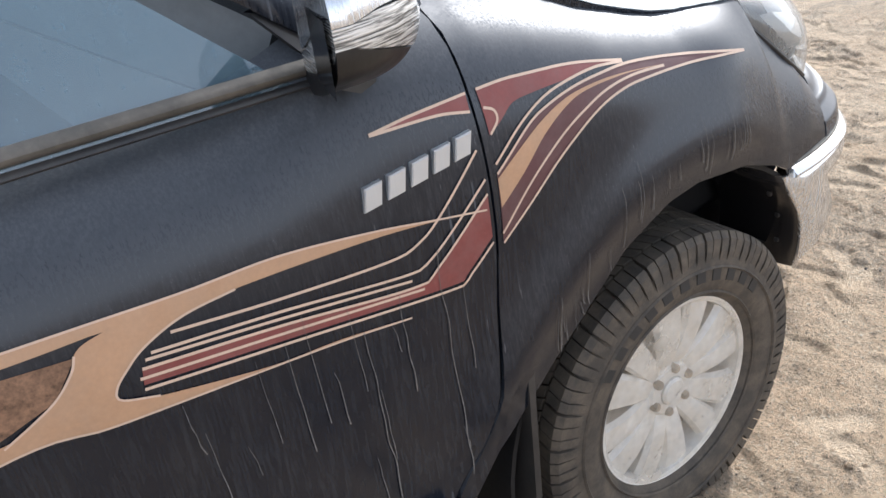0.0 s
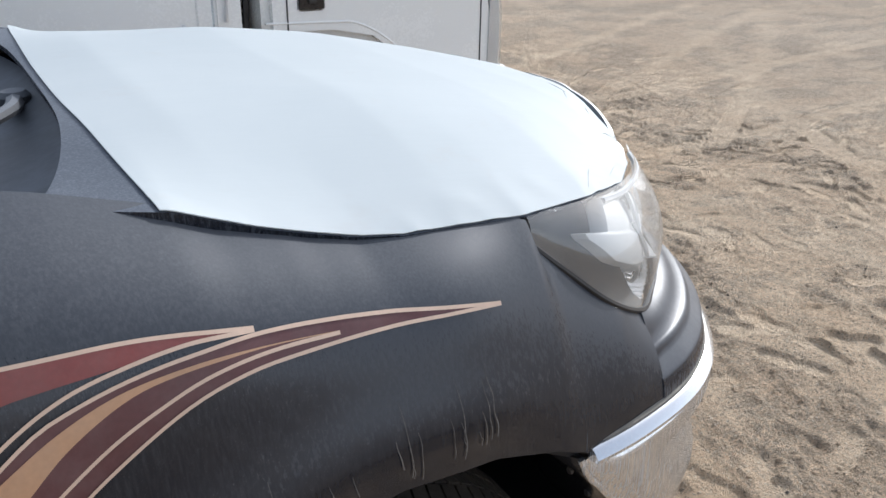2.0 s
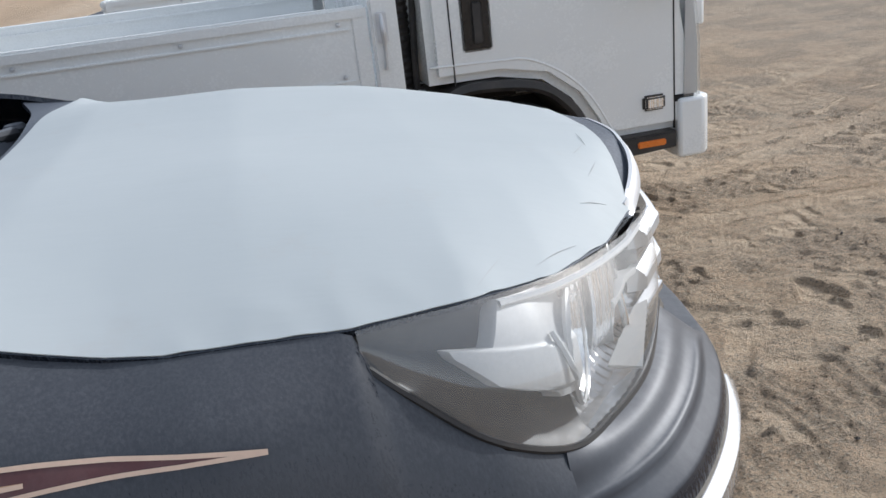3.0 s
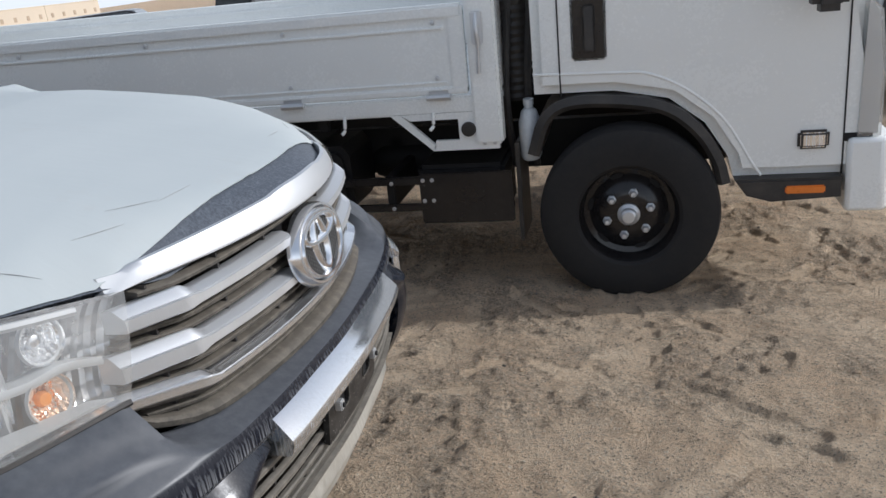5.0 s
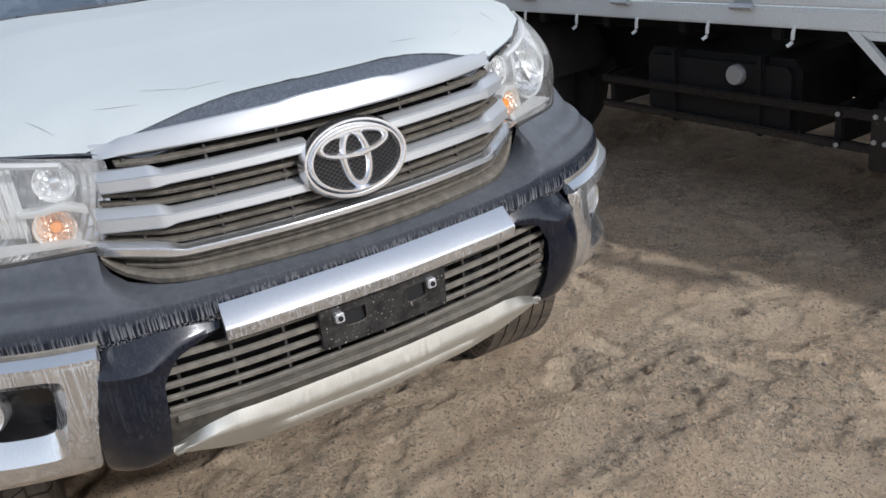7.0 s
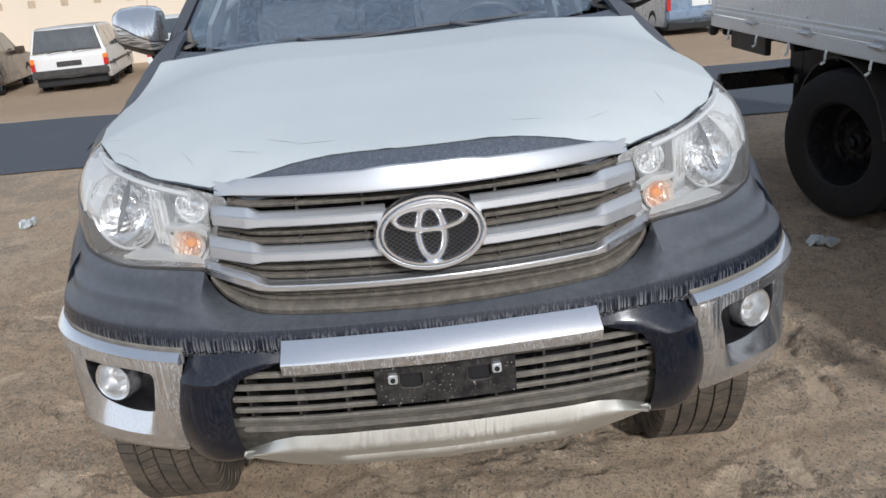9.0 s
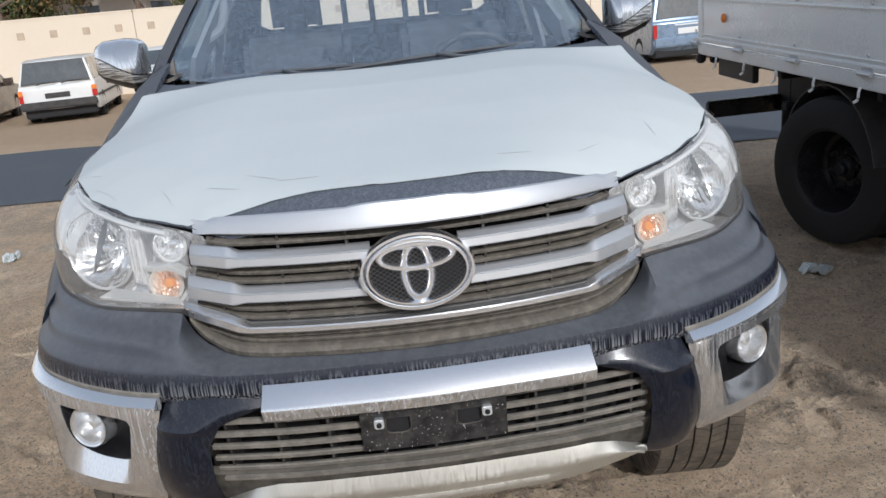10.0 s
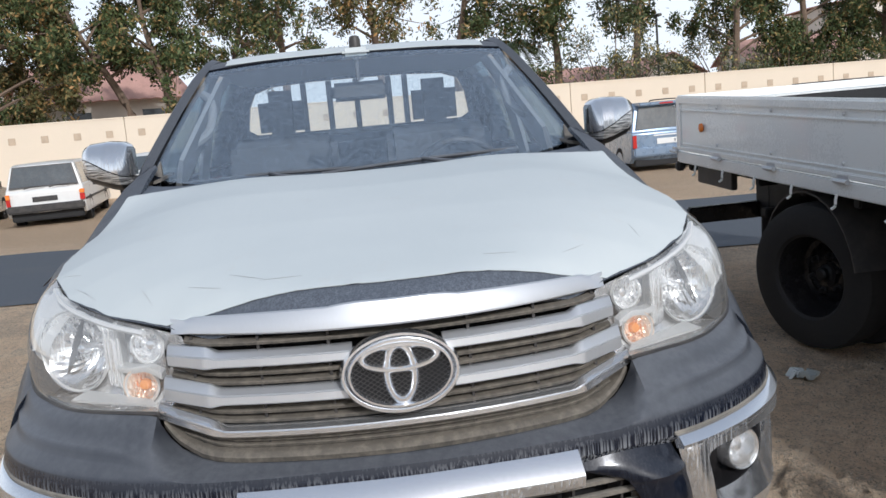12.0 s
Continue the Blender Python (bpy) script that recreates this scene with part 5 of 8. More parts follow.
def plate_holder():
    """A black number plate carrier with two round-cornered slots, no plate on it."""
    slots = ((-0.090, -0.044), (0.043, 0.089))

    def at(u, v):
        y, z = lerp(-0.137, 0.137, u), lerp(0.690, 0.774, v)
        return 0.968 - 0.3 * y * y - 0.012 * (0.774 - z) / 0.08, y, z

    vs, fs = grid(at, 140, 44)

    def cut(f):
        y, z = sum(vs[i][1] for i in f) / 4, sum(vs[i][2] for i in f) / 4
        for a, b in slots:
            dy, dz = max(0.0, abs(y - (a + b) / 2) - (b - a) / 2 + 0.009), max(0.0, 0.736 - z)
            if math.hypot(dy, dz) < 0.009 and z < 0.759:
                return True
        return False

    holder = part("plate_carrier", (vs, [f for f in fs if not cut(f)]), speckled_black(), bumper, "empty black number plate carrier", thick=0.012)
    part("carrier_back", box(0.9500, 0.9545, -0.11, 0.11, 0.710, 0.766), DARK, holder)
    for a, b in slots:
        rim = [(b, 0.758), (b, 0.735), (b - 0.008, 0.727), (a + 0.008, 0.727), (a, 0.735), (a, 0.758)]
        part("slot_rim", tube([Vector(at((y + 0.137) / 0.274, (z - 0.690) / 0.084)) + Vector((0.0008, 0, 0)) for y, z in rim], 0.0012, 24, 6), DUSTY_BLACK, holder)
    for y in (-0.102, 0.099):
        part("screw_clip", box(0.960, 0.975, y - 0.009, y + 0.009, 0.744, 0.763, 0.002), SATIN, holder)
        part("screw", lathe([(0.005, 0), (0.005, 0.004), (0, 0.005)], 10, Matrix.Translation((0.974, y, 0.753)) @ pose(0, 0, 0, 0, 90, 0)), DARK, holder)


plate_holder()

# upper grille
# the grille's back is a near-black sheet, its shade put into the colour
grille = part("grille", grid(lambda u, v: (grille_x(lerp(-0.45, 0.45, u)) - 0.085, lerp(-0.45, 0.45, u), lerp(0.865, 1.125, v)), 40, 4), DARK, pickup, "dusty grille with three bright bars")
for sgn in (-1, 1):
    for inner, outer, end in (((1.083, 1.058), (1.094, 1.056, 1.090, 1.055), 0.420), ((1.015, 0.989), (1.026, 0.985, 1.028, 0.986), 0.437)):
        part("bright_bar", grille_bar(inner, outer, *sorted((sgn * 0.080, sgn * end))), SATIN, grille, "silver grille bar")
part("bright_bar", grille_bar((0.946, 0.928), (0.958, 0.930, 0.970, 0.944), -0.458, 0.458, 0.035, 120), CHROME_CLEAN, grille, "slim bright grille bar")


def grille_slat(z, wide, rise, deep=0.020, lead=-0.020):
    rings = []
    for k in range(61):
        y = lerp(-wide, wide, k / 60)
        x = grille_x(y) + lead
        zz = z + rise * max(0.0, (abs(y) - 0.30) / 0.14) ** 1.3
        rings.append([(x - deep, y, zz + 0.0055), (x - 0.002, y, zz + 0.0025), (x, y, zz + 0.0005), (x - 0.001, y, zz - 0.004), (x - deep, y, zz - 0.001)])
    return skin(rings)


for z, wide, rise in ((1.097, 0.385, 0.006), (1.041, 0.415, 0.010), (1.024, 0.420, 0.010), (0.970, 0.430, 0.014), (0.953, 0.430, 0.016), (0.918, 0.425, 0.024), (0.906, 0.410, 0.020)):
    part("slat", grille_slat(z, wide, rise), GRILLE_DUST, grille)
for k in range(-3, 4):
    y = 0.125 * k + 0.004
    if abs(y) > 0.08:
        x = grille_x(y)
        part("rib", box(x - 0.075, x - 0.026, y - 0.0025, y + 0.0025, 0.895, 1.108), BLACK, grille)
rim = []
for k in range(61):
    y = lerp(-0.447, 0.447, k / 60)
    z = along(abs(y), [0, 0.30, 0.375, 0.415, 0.436, 0.45], [0.893, 0.895, 0.900, 0.915, 0.932, 0.95])
    x = grille_x(y)
    rim.append([(x - 0.060, y, z + 0.010), (x - 0.012, y, z + 0.0045), (x - 0.004, y, z + 0.002), (x + 0.002, y, z - 0.004), (x, y, z - 0.013), (x - 0.060, y, z - 0.013)])
part("grille_surround", skin(rim), GRILLE_DUST, grille, "sand-dusted grille frame")


def bonnet_lip():
    """The bright strip along the bonnet's front edge: nearly even in height, pinched to a point at both ends."""
    rings = []
    for k in range(73):
        y = lerp(-0.412, 0.412, k / 72)
        q = abs(y) / 0.412
        x = bonnet_front(y) + 0.006 - 0.006 * q * q
        pinch = smooth01(1.0, 0.89, q)
        low = 1.116 - 0.006 * q * q
        top = lerp(low + 0.006, 1.156 - 0.019 * q * q, pinch)
        h = top - low
        over = max(top, bonnet_z(x - 0.012, y) + 0.003)
        rings.append([(x - 0.014, y, over), (x - 0.007, y, over - h * 0.04), (x, y, top - h * 0.30), (x + 0.006, y, top - h * 0.74), (x + 0.007, y, low + h * 0.10), (x + 0.003, y, low), (x - 0.016, y, low)])
    return skin(rings)


part("bonnet_lip", bonnet_lip(), SATIN, bonnet, "silver bonnet edge strip")


def emblem():
    """An oval badge: a bright ring with plain bright ovals over a dark mesh."""
    base = Matrix.Translation((0.944, 0, 1.03)) @ pose(0, 0, 0, 0, 84, 0) @ pose(0, 0, 0, 0, 0, 90) @ Matrix.Diagonal((1.07, 1.06, 1, 1))

    def oval(rx, ry, width, lift, cy=0.0, thick=0.010, n=64):
        rings = []
        for k in range(n):
            a = 2 * math.pi * k / n
            c, s = math.cos(a), math.sin(a)
            rings.append([base @ Vector((c * (rx + d), cy + s * (ry + d), lift + h)) for d, h in ((0, 0), (-width * 0.10, thick * 0.6), (-width * 0.35, thick), (-width * 0.65, thick), (-width * 0.90, thick * 0.6), (-width, 0))])
        return skin(rings + rings[:1], caps=False)

    ring = part("badge", oval(0.100, 0.070, 0.013, -0.014, 0, 0.022), BADGE, grille, "chrome oval badge")
    part("inner_ring", oval(0.089, 0.060, 0.011, -0.010, 0, 0.022), BADGE, ring)
    part("badge_shadow_gap", oval(0.0885, 0.0585, 0.005, -0.004, 0, 0.006), GLOSS_BLACK, ring)
    bm = lathe([(1.0, 0.0), (0.0, 0.001)], 40)
    bmesh.ops.transform(bm, matrix=base @ Matrix.Diagonal((0.084, 0.055, 1, 1)) , verts=bm.verts)
    part("badge_plate", bm, MESH, ring)
    wires = []
    for k in range(-17, 18):
        for sl in (-1, 1):
            c = 0.0052 * k
            run = []
            for i in range(41):
                u = lerp(-0.084, 0.084, i / 40)
                v = c * 1.5 + sl * u * 0.7
                if (u / 0.082) ** 2 + (v / 0.053) ** 2 < 1:
                    run.append(base @ Vector((u, v, 0.0015 + 0.0006 * sl)))
            if len(run) > 2:
                wires.append(tube([run[0], run[len(run) // 2], run[-1]], 0.0007, 2, 4))
    part("badge_mesh", join(*wires), BLACK, ring)
    part("inner_oval", oval(0.031, 0.053, 0.016, 0.0, 0.0, 0.010, 40), BADGE, ring)
    part("inner_oval", oval(0.069, 0.028, 0.015, 0.001, 0.026, 0.011, 48), BADGE, ring)


emblem()

# headlamps
def lamp_place(u, v, depth=0.0, bulge=0.035):
    a, b = LAMP_A[round(u * 40)], LAMP_B[round(u * 40)]
    p = Vector(b).lerp(Vector(a), v)
    out = Vector((0.80 - 0.5 * u, 0.42 + 0.5 * u, 0.25)).normalized()
    p = p + out * (bulge * math.sin(math.pi * v) * math.sin(math.pi * min(1.0, 0.08 + u * 0.86)) - depth)
    return p.x, -p.y, p.z


LAMP_WHITE = surface("bright_lamp_plastic", (0.62, 0.62, 0.61), 0.42, 0.10, 0.05, 20, 120, 0.02)
BULB_AMBER = surface("amber_bulb_glass", (0.85, 0.30, 0.05), 0.2, 0.0, 0.05)
LAMP_HOUSE = surface("lamp_housing", (0.86, 0.86, 0.86), 0.20, 0.70, 0.10, 40, 160, 0.20)


def lamp_side_edge(v):
    """Where the bright side housing ends and the smoked part begins, as a share along the lamp; it steps out in the middle."""
    return along(v, [0.0, 0.05, 0.34, 0.37, 0.55, 0.63, 0.66, 1.0], [0.55, 0.555, 0.62, 0.745, 0.83, 0.84, 0.755, 0.715])


def lamp_fine(u, v, depth=0.0, bulge=0.035):
    """lamp_place between the steps of its outline."""
    k = min(0.9999, max(0.0, u)) * 40
    a = math.floor(k)
    p, q = Vector(lamp_place(a / 40, v, depth, bulge)), Vector(lamp_place((a + 1) / 40, v, depth, bulge))
    return tuple(p.lerp(q, k - a))


def fluted_bowl(center, face, radius, deep, flutes, rings=9, steps=44):
    """A bright lamp bowl, its inside pressed into upright flutes."""
    m = Matrix.Translation(center) @ Vector(face).to_track_quat("Z", "Y").to_matrix().to_4x4()
    vs, fs = [], []
    for i in range(rings + 1):
        r = radius * (1.0 - i / rings) + 0.004
        for k in range(steps):
            a = 2 * math.pi * k / steps
            px, py = r * math.cos(a), r * math.sin(a)
            z = -deep * (1 - (r / radius) ** 2) + 0.0060 * abs(math.sin(px * flutes)) * (1 - 0.6 * (r / radius) ** 4)
            vs.append(m @ Vector((px, py, z)))
    for i in range(rings):
        for k in range(steps):
            l = (k + 1) % steps
            fs.append((i * steps + k, i * steps + l, (i + 1) * steps + l, (i + 1) * steps + k))
    fs.append(tuple(rings * steps + k for k in range(steps)))
    return (vs, fs), m


def headlamp(sgn):
    def fit_side(m):
        return m if sgn < 0 else mirrored(m)

    def solid(bm):
        if sgn > 0:
            bmesh.ops.transform(bm, matrix=Matrix.Diagonal((1, -1, 1, 1)), verts=bm.verts)
        return bm

    def bed(u, v):
        flute = 0.007 * abs((u * 24) % 1.0 - 0.5) + 0.003 * abs((v * 7) % 1.0 - 0.5)
        return lamp_fine(0.62 * u, v, 0.012 + flute + 0.085 * (math.sin(math.pi * v) * math.sin(math.pi * min(1.0, 0.06 + 0.8 * u))) ** 0.4, 0.0)

    house = part("headlamp", fit_side(grid(bed, 144, 28)), LAMP_HOUSE, pickup, "clear headlamp with bright reflectors and an amber indicator", smooth=12)
    part("side_shroud", fit_side(grid(lambda u, v: lamp_fine(0.50 + 0.5 * u, v, 0.012 + 0.030 * math.sin(math.pi * v) ** 0.5 * math.sin(math.pi * min(1, 0.1 + (0.5 + 0.5 * u) * 0.85)) ** 0.5, 0.0), 20, 14)), SHROUD, house, "dark inner shroud")
    lens = part("lens", fit_side(flip(grid(lambda u, v: lamp_place(u, v, 0.0), 40, 16))), LENS, house)
    lens.visible_shadow = False

    def wall(u, v):
        v = lerp(0.30, 1.0, v)
        e = lamp_side_edge(v)
        uu = lerp(0.53, e, min(1.0, u / 0.86))
        d = lerp(0.026, 0.005, smooth01(0.52, 0.66, uu)) - 0.006 * smooth01(0.34, 0.38, v) * smooth01(0.66, 0.62, v) * smooth01(0.50, 0.56, uu)
        if u > 0.86:
            d += 0.030 * (u - 0.86) / 0.14
        return lamp_fine(uu, lerp(0.03, 0.965, v), max(0.003, d), 0.030)

    part("side_housing", fit_side(flip(grid(wall, 40, 48))), LAMP_WHITE, house, "white reflector housing seen through the lens", smooth=25)
    part("upper_rail", fit_side(tube([lamp_fine(u, 0.93, 0.004, 0.030) for u in (0.10, 0.25, 0.42, 0.58, 0.715)], 0.006, 30, 6)), LAMP_WHITE, house)
    for u0, u1, v0, v1 in ((0.62, 0.58, 0.40, 0.70),):
        part("housing_rib", fit_side(tube([lamp_fine(lerp(u0, u1, k / 3), lerp(v1, v0, k / 3), 0.003, 0.030) for k in range(4)], 0.0045, 8, 5)), LAMP_WHITE, house)

    def bowl(name, center, face, radius, deep, flutes, mat, label=""):
        mesh, m = fluted_bowl(center, face, radius, deep, flutes)
        ob = part(name, fit_side(mesh), mat, house, label, smooth=0)
        rim = lathe([(radius + 0.001, -0.004), (radius + 0.005, 0.001), (radius + 0.002, 0.005), (radius - 0.001, 0.002)], 44, m)
        part("rim", solid(rim), LAMP_WHITE, ob)
        part("bulb", solid(lathe([(0.009, -deep), (0.012, -deep * 0.55), (0.009, -deep * 0.25), (0, -deep * 0.15)], 14, m)), CHROME_CLEAN if mat is not AMBER else BULB_AMBER, ob)
        return ob

    bowl("main_reflector", (0.600, -0.656, 1.052), (0.89, -0.42, 0.06), 0.083, 0.060, 300, REFLECTOR)
    bowl("side_reflector", (0.728, -0.476, 1.076), (0.95, -0.25, 0.10), 0.030, 0.030, 420, REFLECTOR)
    bowl("indicator", (0.733, -0.496, 0.999), (0.95, -0.22, 0.10), 0.032, 0.026, 420, AMBER, "amber indicator")

    def facets(u, v):
        k = math.floor(min(0.9999, u) * 9)
        f = u * 9 - k
        y = lerp(-0.580, -0.535, u)
        return 0.655 + 0.050 * u + 0.014 * abs(f - 0.5) - 0.030 * (v - 0.5) ** 2, y, lerp(0.985, 1.118, v)

    part("reflector_panel", fit_side(grid(facets, 54, 8)), REFLECTOR, house, smooth=0)
    band = [(0.700, -0.545, 1.030), (0.725, -0.515, 1.030), (0.752, -0.480, 1.037), (0.785, -0.442, 1.028)]
    part("divider", fit_side(skin([[(p.x + a, p.y, p.z + b) for a, b in ((-0.03, -0.006), (0.004, -0.006), (0.006, 0.0), (0.004, 0.006), (-0.03, 0.006))] for p in curve_points(band, 16)])), LAMP_WHITE, house)
    part("divider", fit_side(skin([[(0.690 + a, -0.540 + b, z) for a, b in ((-0.03, -0.004), (0.010, -0.004), (0.012, 0.0), (0.010, 0.004), (-0.03, 0.004))] for z in (0.968, 1.03, 1.122)])), LAMP_WHITE, house)
    shelf = grid(lambda u, v: (lerp(lerp(0.655, 0.77, u), lerp(0.70, 0.80, u), v), lerp(lerp(-0.625, -0.47, u), lerp(-0.645, -0.455, u), v), 0.977 - 0.004 * v), 16, 4)
    part("lower_shelf", fit_side(shelf), LAMP_WHITE, house, thick=0.004)
    trim = [lamp_place(k / 40, 0.0, 0.001, 0.0) for k in range(41)]
    part("lamp_seal", fit_side(tube(trim, 0.0050, 60, 6)), BLACK, house)


headlamp(-1)
headlamp(1)


# ---------------------------------------------------------------- the pickup: wheels, stripes, cabin
def tyre_mesh(R=0.385, half=0.128, rim=0.232):
    prof = [(rim, -half * 0.80), (rim + 0.012, -half * 0.90), (rim + 0.05, -half * 1.0), (rim + 0.09, -half * 0.99), (R - 0.030, -half * 0.90), (R - 0.012, -half * 0.80), (R - 0.010, -half * 0.4), (R - 0.010, half * 0.4), (R - 0.012, half * 0.80), (R - 0.030, half * 0.90), (rim + 0.09, half * 0.99), (rim + 0.05, half), (rim + 0.012, half * 0.90), (rim, half * 0.80)]
    bm = lathe(prof, 72)
    for e in (0.010, 0.070):
        lathe([(rim + e + 0.004, half * (0.93 if e < 0.05 else 1.0)), (rim + e + 0.008, half * (0.93 if e < 0.05 else 1.0) + 0.004), (rim + e + 0.012, half * (0.93 if e < 0.05 else 1.0))], 72, None, bm)
    return bm


def tread_blocks(R=0.385, half=0.128):
    """Shoulder and centre blocks round the tyre, cut apart by grooves."""
    vs, fs = [], []

    def block(a0, a1, h0, h1, skew=0.0, r_in=R - 0.014, r_out=R, drop0=0.0, drop1=0.0):
        k = len(vs)
        for r_kind in (0, 1):
            for (a, h, dr, sk) in ((a0, h0, drop0, 0), (a1, h0, drop0, 0), (a1, h1, drop1, skew), (a0, h1, drop1, skew)):
                r = (r_in if r_kind == 0 else r_out) - dr
                vs.append((r * math.cos(a + sk), r * math.sin(a + sk), h))
        fs.extend([(k, k + 3, k + 2, k + 1), (k + 4, k + 5, k + 6, k + 7)] + [(k + i, k + (i + 1) % 4, k + 4 + (i + 1) % 4, k + 4 + i) for i in range(4)])

    n = 84
    for i in range(n):
        a, w = 2 * math.pi * i / n, 2 * math.pi / n
        cut = (0.90, 0.76, 0.88)[i % 3]
        for sg in (1, -1):
            block(a, a + w * cut, sg * half * 0.56, sg * half * 0.86, sg * w * 0.20)
            block(a + sg * w * 0.20, a + sg * w * 0.20 + w * cut, sg * half * 0.86, sg * half * 0.945, sg * w * 0.06, R - 0.022, R, 0.0, 0.014)
            block(a + sg * w * 0.26, a + sg * w * 0.26 + w * (cut - 0.06), sg * half * 0.945, sg * half * (0.985 if i % 3 else 0.97), sg * w * 0.04, R - 0.022, R, 0.014, 0.040)
            block(a + w * 0.3, a + w * 1.14, sg * half * 0.20, sg * half * 0.51, -sg * w * 0.55)
        block(a, a + w * 0.86, -half * 0.155, half * 0.155, w * 0.4)
    return vs, fs


def rim_mesh(rim=0.236):
    """A cast wheel with six broad split spokes, seen from its outer face (local +z)."""
    bm = lathe([(rim, 0.060), (rim + 0.004, 0.072), (rim - 0.004, 0.078), (rim - 0.016, 0.074), (rim - 0.020, 0.050), (rim - 0.024, -0.06), (rim - 0.03, -0.10)], 60)
    lathe([(0.070, -0.01), (0.070, 0.052), (0.060, 0.062), (0.036, 0.064), (0.034, 0.058), (0.0, 0.060)], 36, None, bm)
    return bm


def spoke_mesh(a, w_in, w_out, rim=0.236):
    rings = []
    for k in range(9):
        t = k / 8
        r = lerp(0.050, rim - 0.016, t)
        w = lerp(w_in, w_out, t**1.2)
        z = lerp(0.050, 0.066, t) + 0.010 * math.sin(math.pi * t)
        rings.append([(r * math.cos(a) - s * math.sin(a), r * math.sin(a) + s * math.cos(a), zz) for s, zz in ((-w, z - 0.012), (-w * 0.75, z), (0, z + 0.003), (w * 0.75, z), (w, z - 0.012), (w * 0.8, z - 0.045), (-w * 0.8, z - 0.045))])
    return skin(rings)


RIM_DARK = surface("dusty_rim_inside", (0.30, 0.25, 0.19), 0.8, 0.0, mottle=7, dust=0.8, dust_color=(0.46, 0.375, 0.28))
LETTER = surface("raised_tyre_marking", (0.022, 0.021, 0.021), 0.65, dust=0.2, dust_color=(0.12, 0.10, 0.08))


def wheel_film_material():
    """Thin hazy plastic: half clear, half a dusty sheen that changes over its folds."""
    n = Nodes("hazy_wheel_film")
    fold = n.noise(7, 5, rough=0.6)
    p = n.shade(n.mix(n.ramp(n.noise(26, 5), 0.3, 0.7), (0.56, 0.47, 0.36), (0.72, 0.65, 0.55)), n.ramp(fold, 0.3, 0.7, 0.25, 0.6), 0.0, n.bump(fold, 0.5, 0.02))
    clear = n.t.nodes.new("ShaderNodeBsdfTransparent")
    mix = n.t.nodes.new("ShaderNodeMixShader")
    n.link(n.ramp(n.noise(9, 6, rough=0.65), 0.36, 0.66, 0.04, 0.42), mix.inputs[0])
    n.link(clear.outputs[0], mix.inputs[1])
    n.link(p.outputs[0], mix.inputs[2])
    n.link(mix.outputs[0], n.out.inputs[0])
    return n.mat


WHEEL_FILM = wheel_film_material()


def wheel_film():
    """A disc of film over the wheel's face, slack between hub and rim, with one torn hole near its edge."""
    def at(u, v):
        a, r = 2 * math.pi * u, lerp(0.001, 0.228, v)
        x, y = r * math.cos(a), r * math.sin(a)
        slack = 0.004 * noise.noise((x * 16, y * 16, 3.0)) + 0.003 * noise.noise((math.cos(a) * 5, math.sin(a) * 5, r * 4))
        return x, y, lerp(0.080, 0.0795, v) + slack - 0.006 * math.sin(math.pi * v)

    vs, fs = grid(at, 96, 22)

    def torn(f):
        x, y = sum(vs[i][0] for i in f) / 4, sum(vs[i][1] for i in f) / 4
        return ((x - 0.004) / 0.017) ** 2 + ((y - 0.200) / 0.015) ** 2 < 1.0 + 0.5 * noise.noise((x * 200, y * 200, 0))

    return vs, [f for f in fs if not torn(f)]


def wheel_at(x, y, side, turn=0.0, steer=0.0, z=0.40):
    m = pose(x, y, z, 0, 0, steer) @ pose(0, 0, 0, 90 * side, 0, 0) @ pose(0, 0, 0, 0, 0, turn)
    wheel = part("wheel", rim_mesh(), ALLOY, pickup, "dusty cast alloy wheel", m=m @ Matrix.Translation((0, 0, 0.026)))
    part("wheel_inside", lathe([(0.217, -0.06), (0.217, 0.006), (0.12, 0.018), (0.0, 0.018)], 40), RIM_DARK, wheel)
    for k in range(6):
        a = 2 * math.pi * k / 6
        part("spoke", spoke_mesh(a + 0.24, 0.027, 0.048), ALLOY, wheel)
        part("spoke", spoke_mesh(a - 0.22, 0.024, 0.038), ALLOY, wheel)
        part("wheel_nut", lathe([(0.012, 0.0), (0.012, 0.02), (0.008, 0.026), (0, 0.027)], 6, Matrix.Translation((0.056 * math.cos(a), 0.056 * math.sin(a), 0.046))), RIM_DARK, wheel)
    part("centre_cap", lathe([(0.034, 0.050), (0.034, 0.068), (0.028, 0.073), (0.0, 0.075)], 28), ALLOY, wheel)
    part("wheel_film", wheel_film(), WHEEL_FILM, wheel, "torn hazy plastic film stretched over the wheel", smooth=60)
    tyre = part("tyre", tyre_mesh(), TYRE, wheel, "all terrain tyre with sandy tread", m=Matrix.Translation((0, 0, -0.026)))
    part("tread", tread_blocks(), TYRE, tyre, smooth=0)
    for k in range(11):
        a = math.radians(122 - 10.0 * k)
        r = 0.296
        c, s = math.cos(a), math.sin(a)
        pts = [((r + d) * c - e * s, (r + d) * s + e * c) for d, e in ((-0.016, -0.017), (-0.016, 0.012), (0.016, 0.017), (0.016, -0.012))]
        part("raised_marking", prism(pts, 0.120, 0.1292, "z", 0.001), LETTER, tyre, smooth=0)
    return wheel


wheel_at(0.0, -0.755, 1, 20, -2)
wheel_at(0.0, 0.755, -1, 48, -2)
wheel_at(-3.085, -0.765, 1, 70)
wheel_at(-3.085, 0.765, -1, 10)

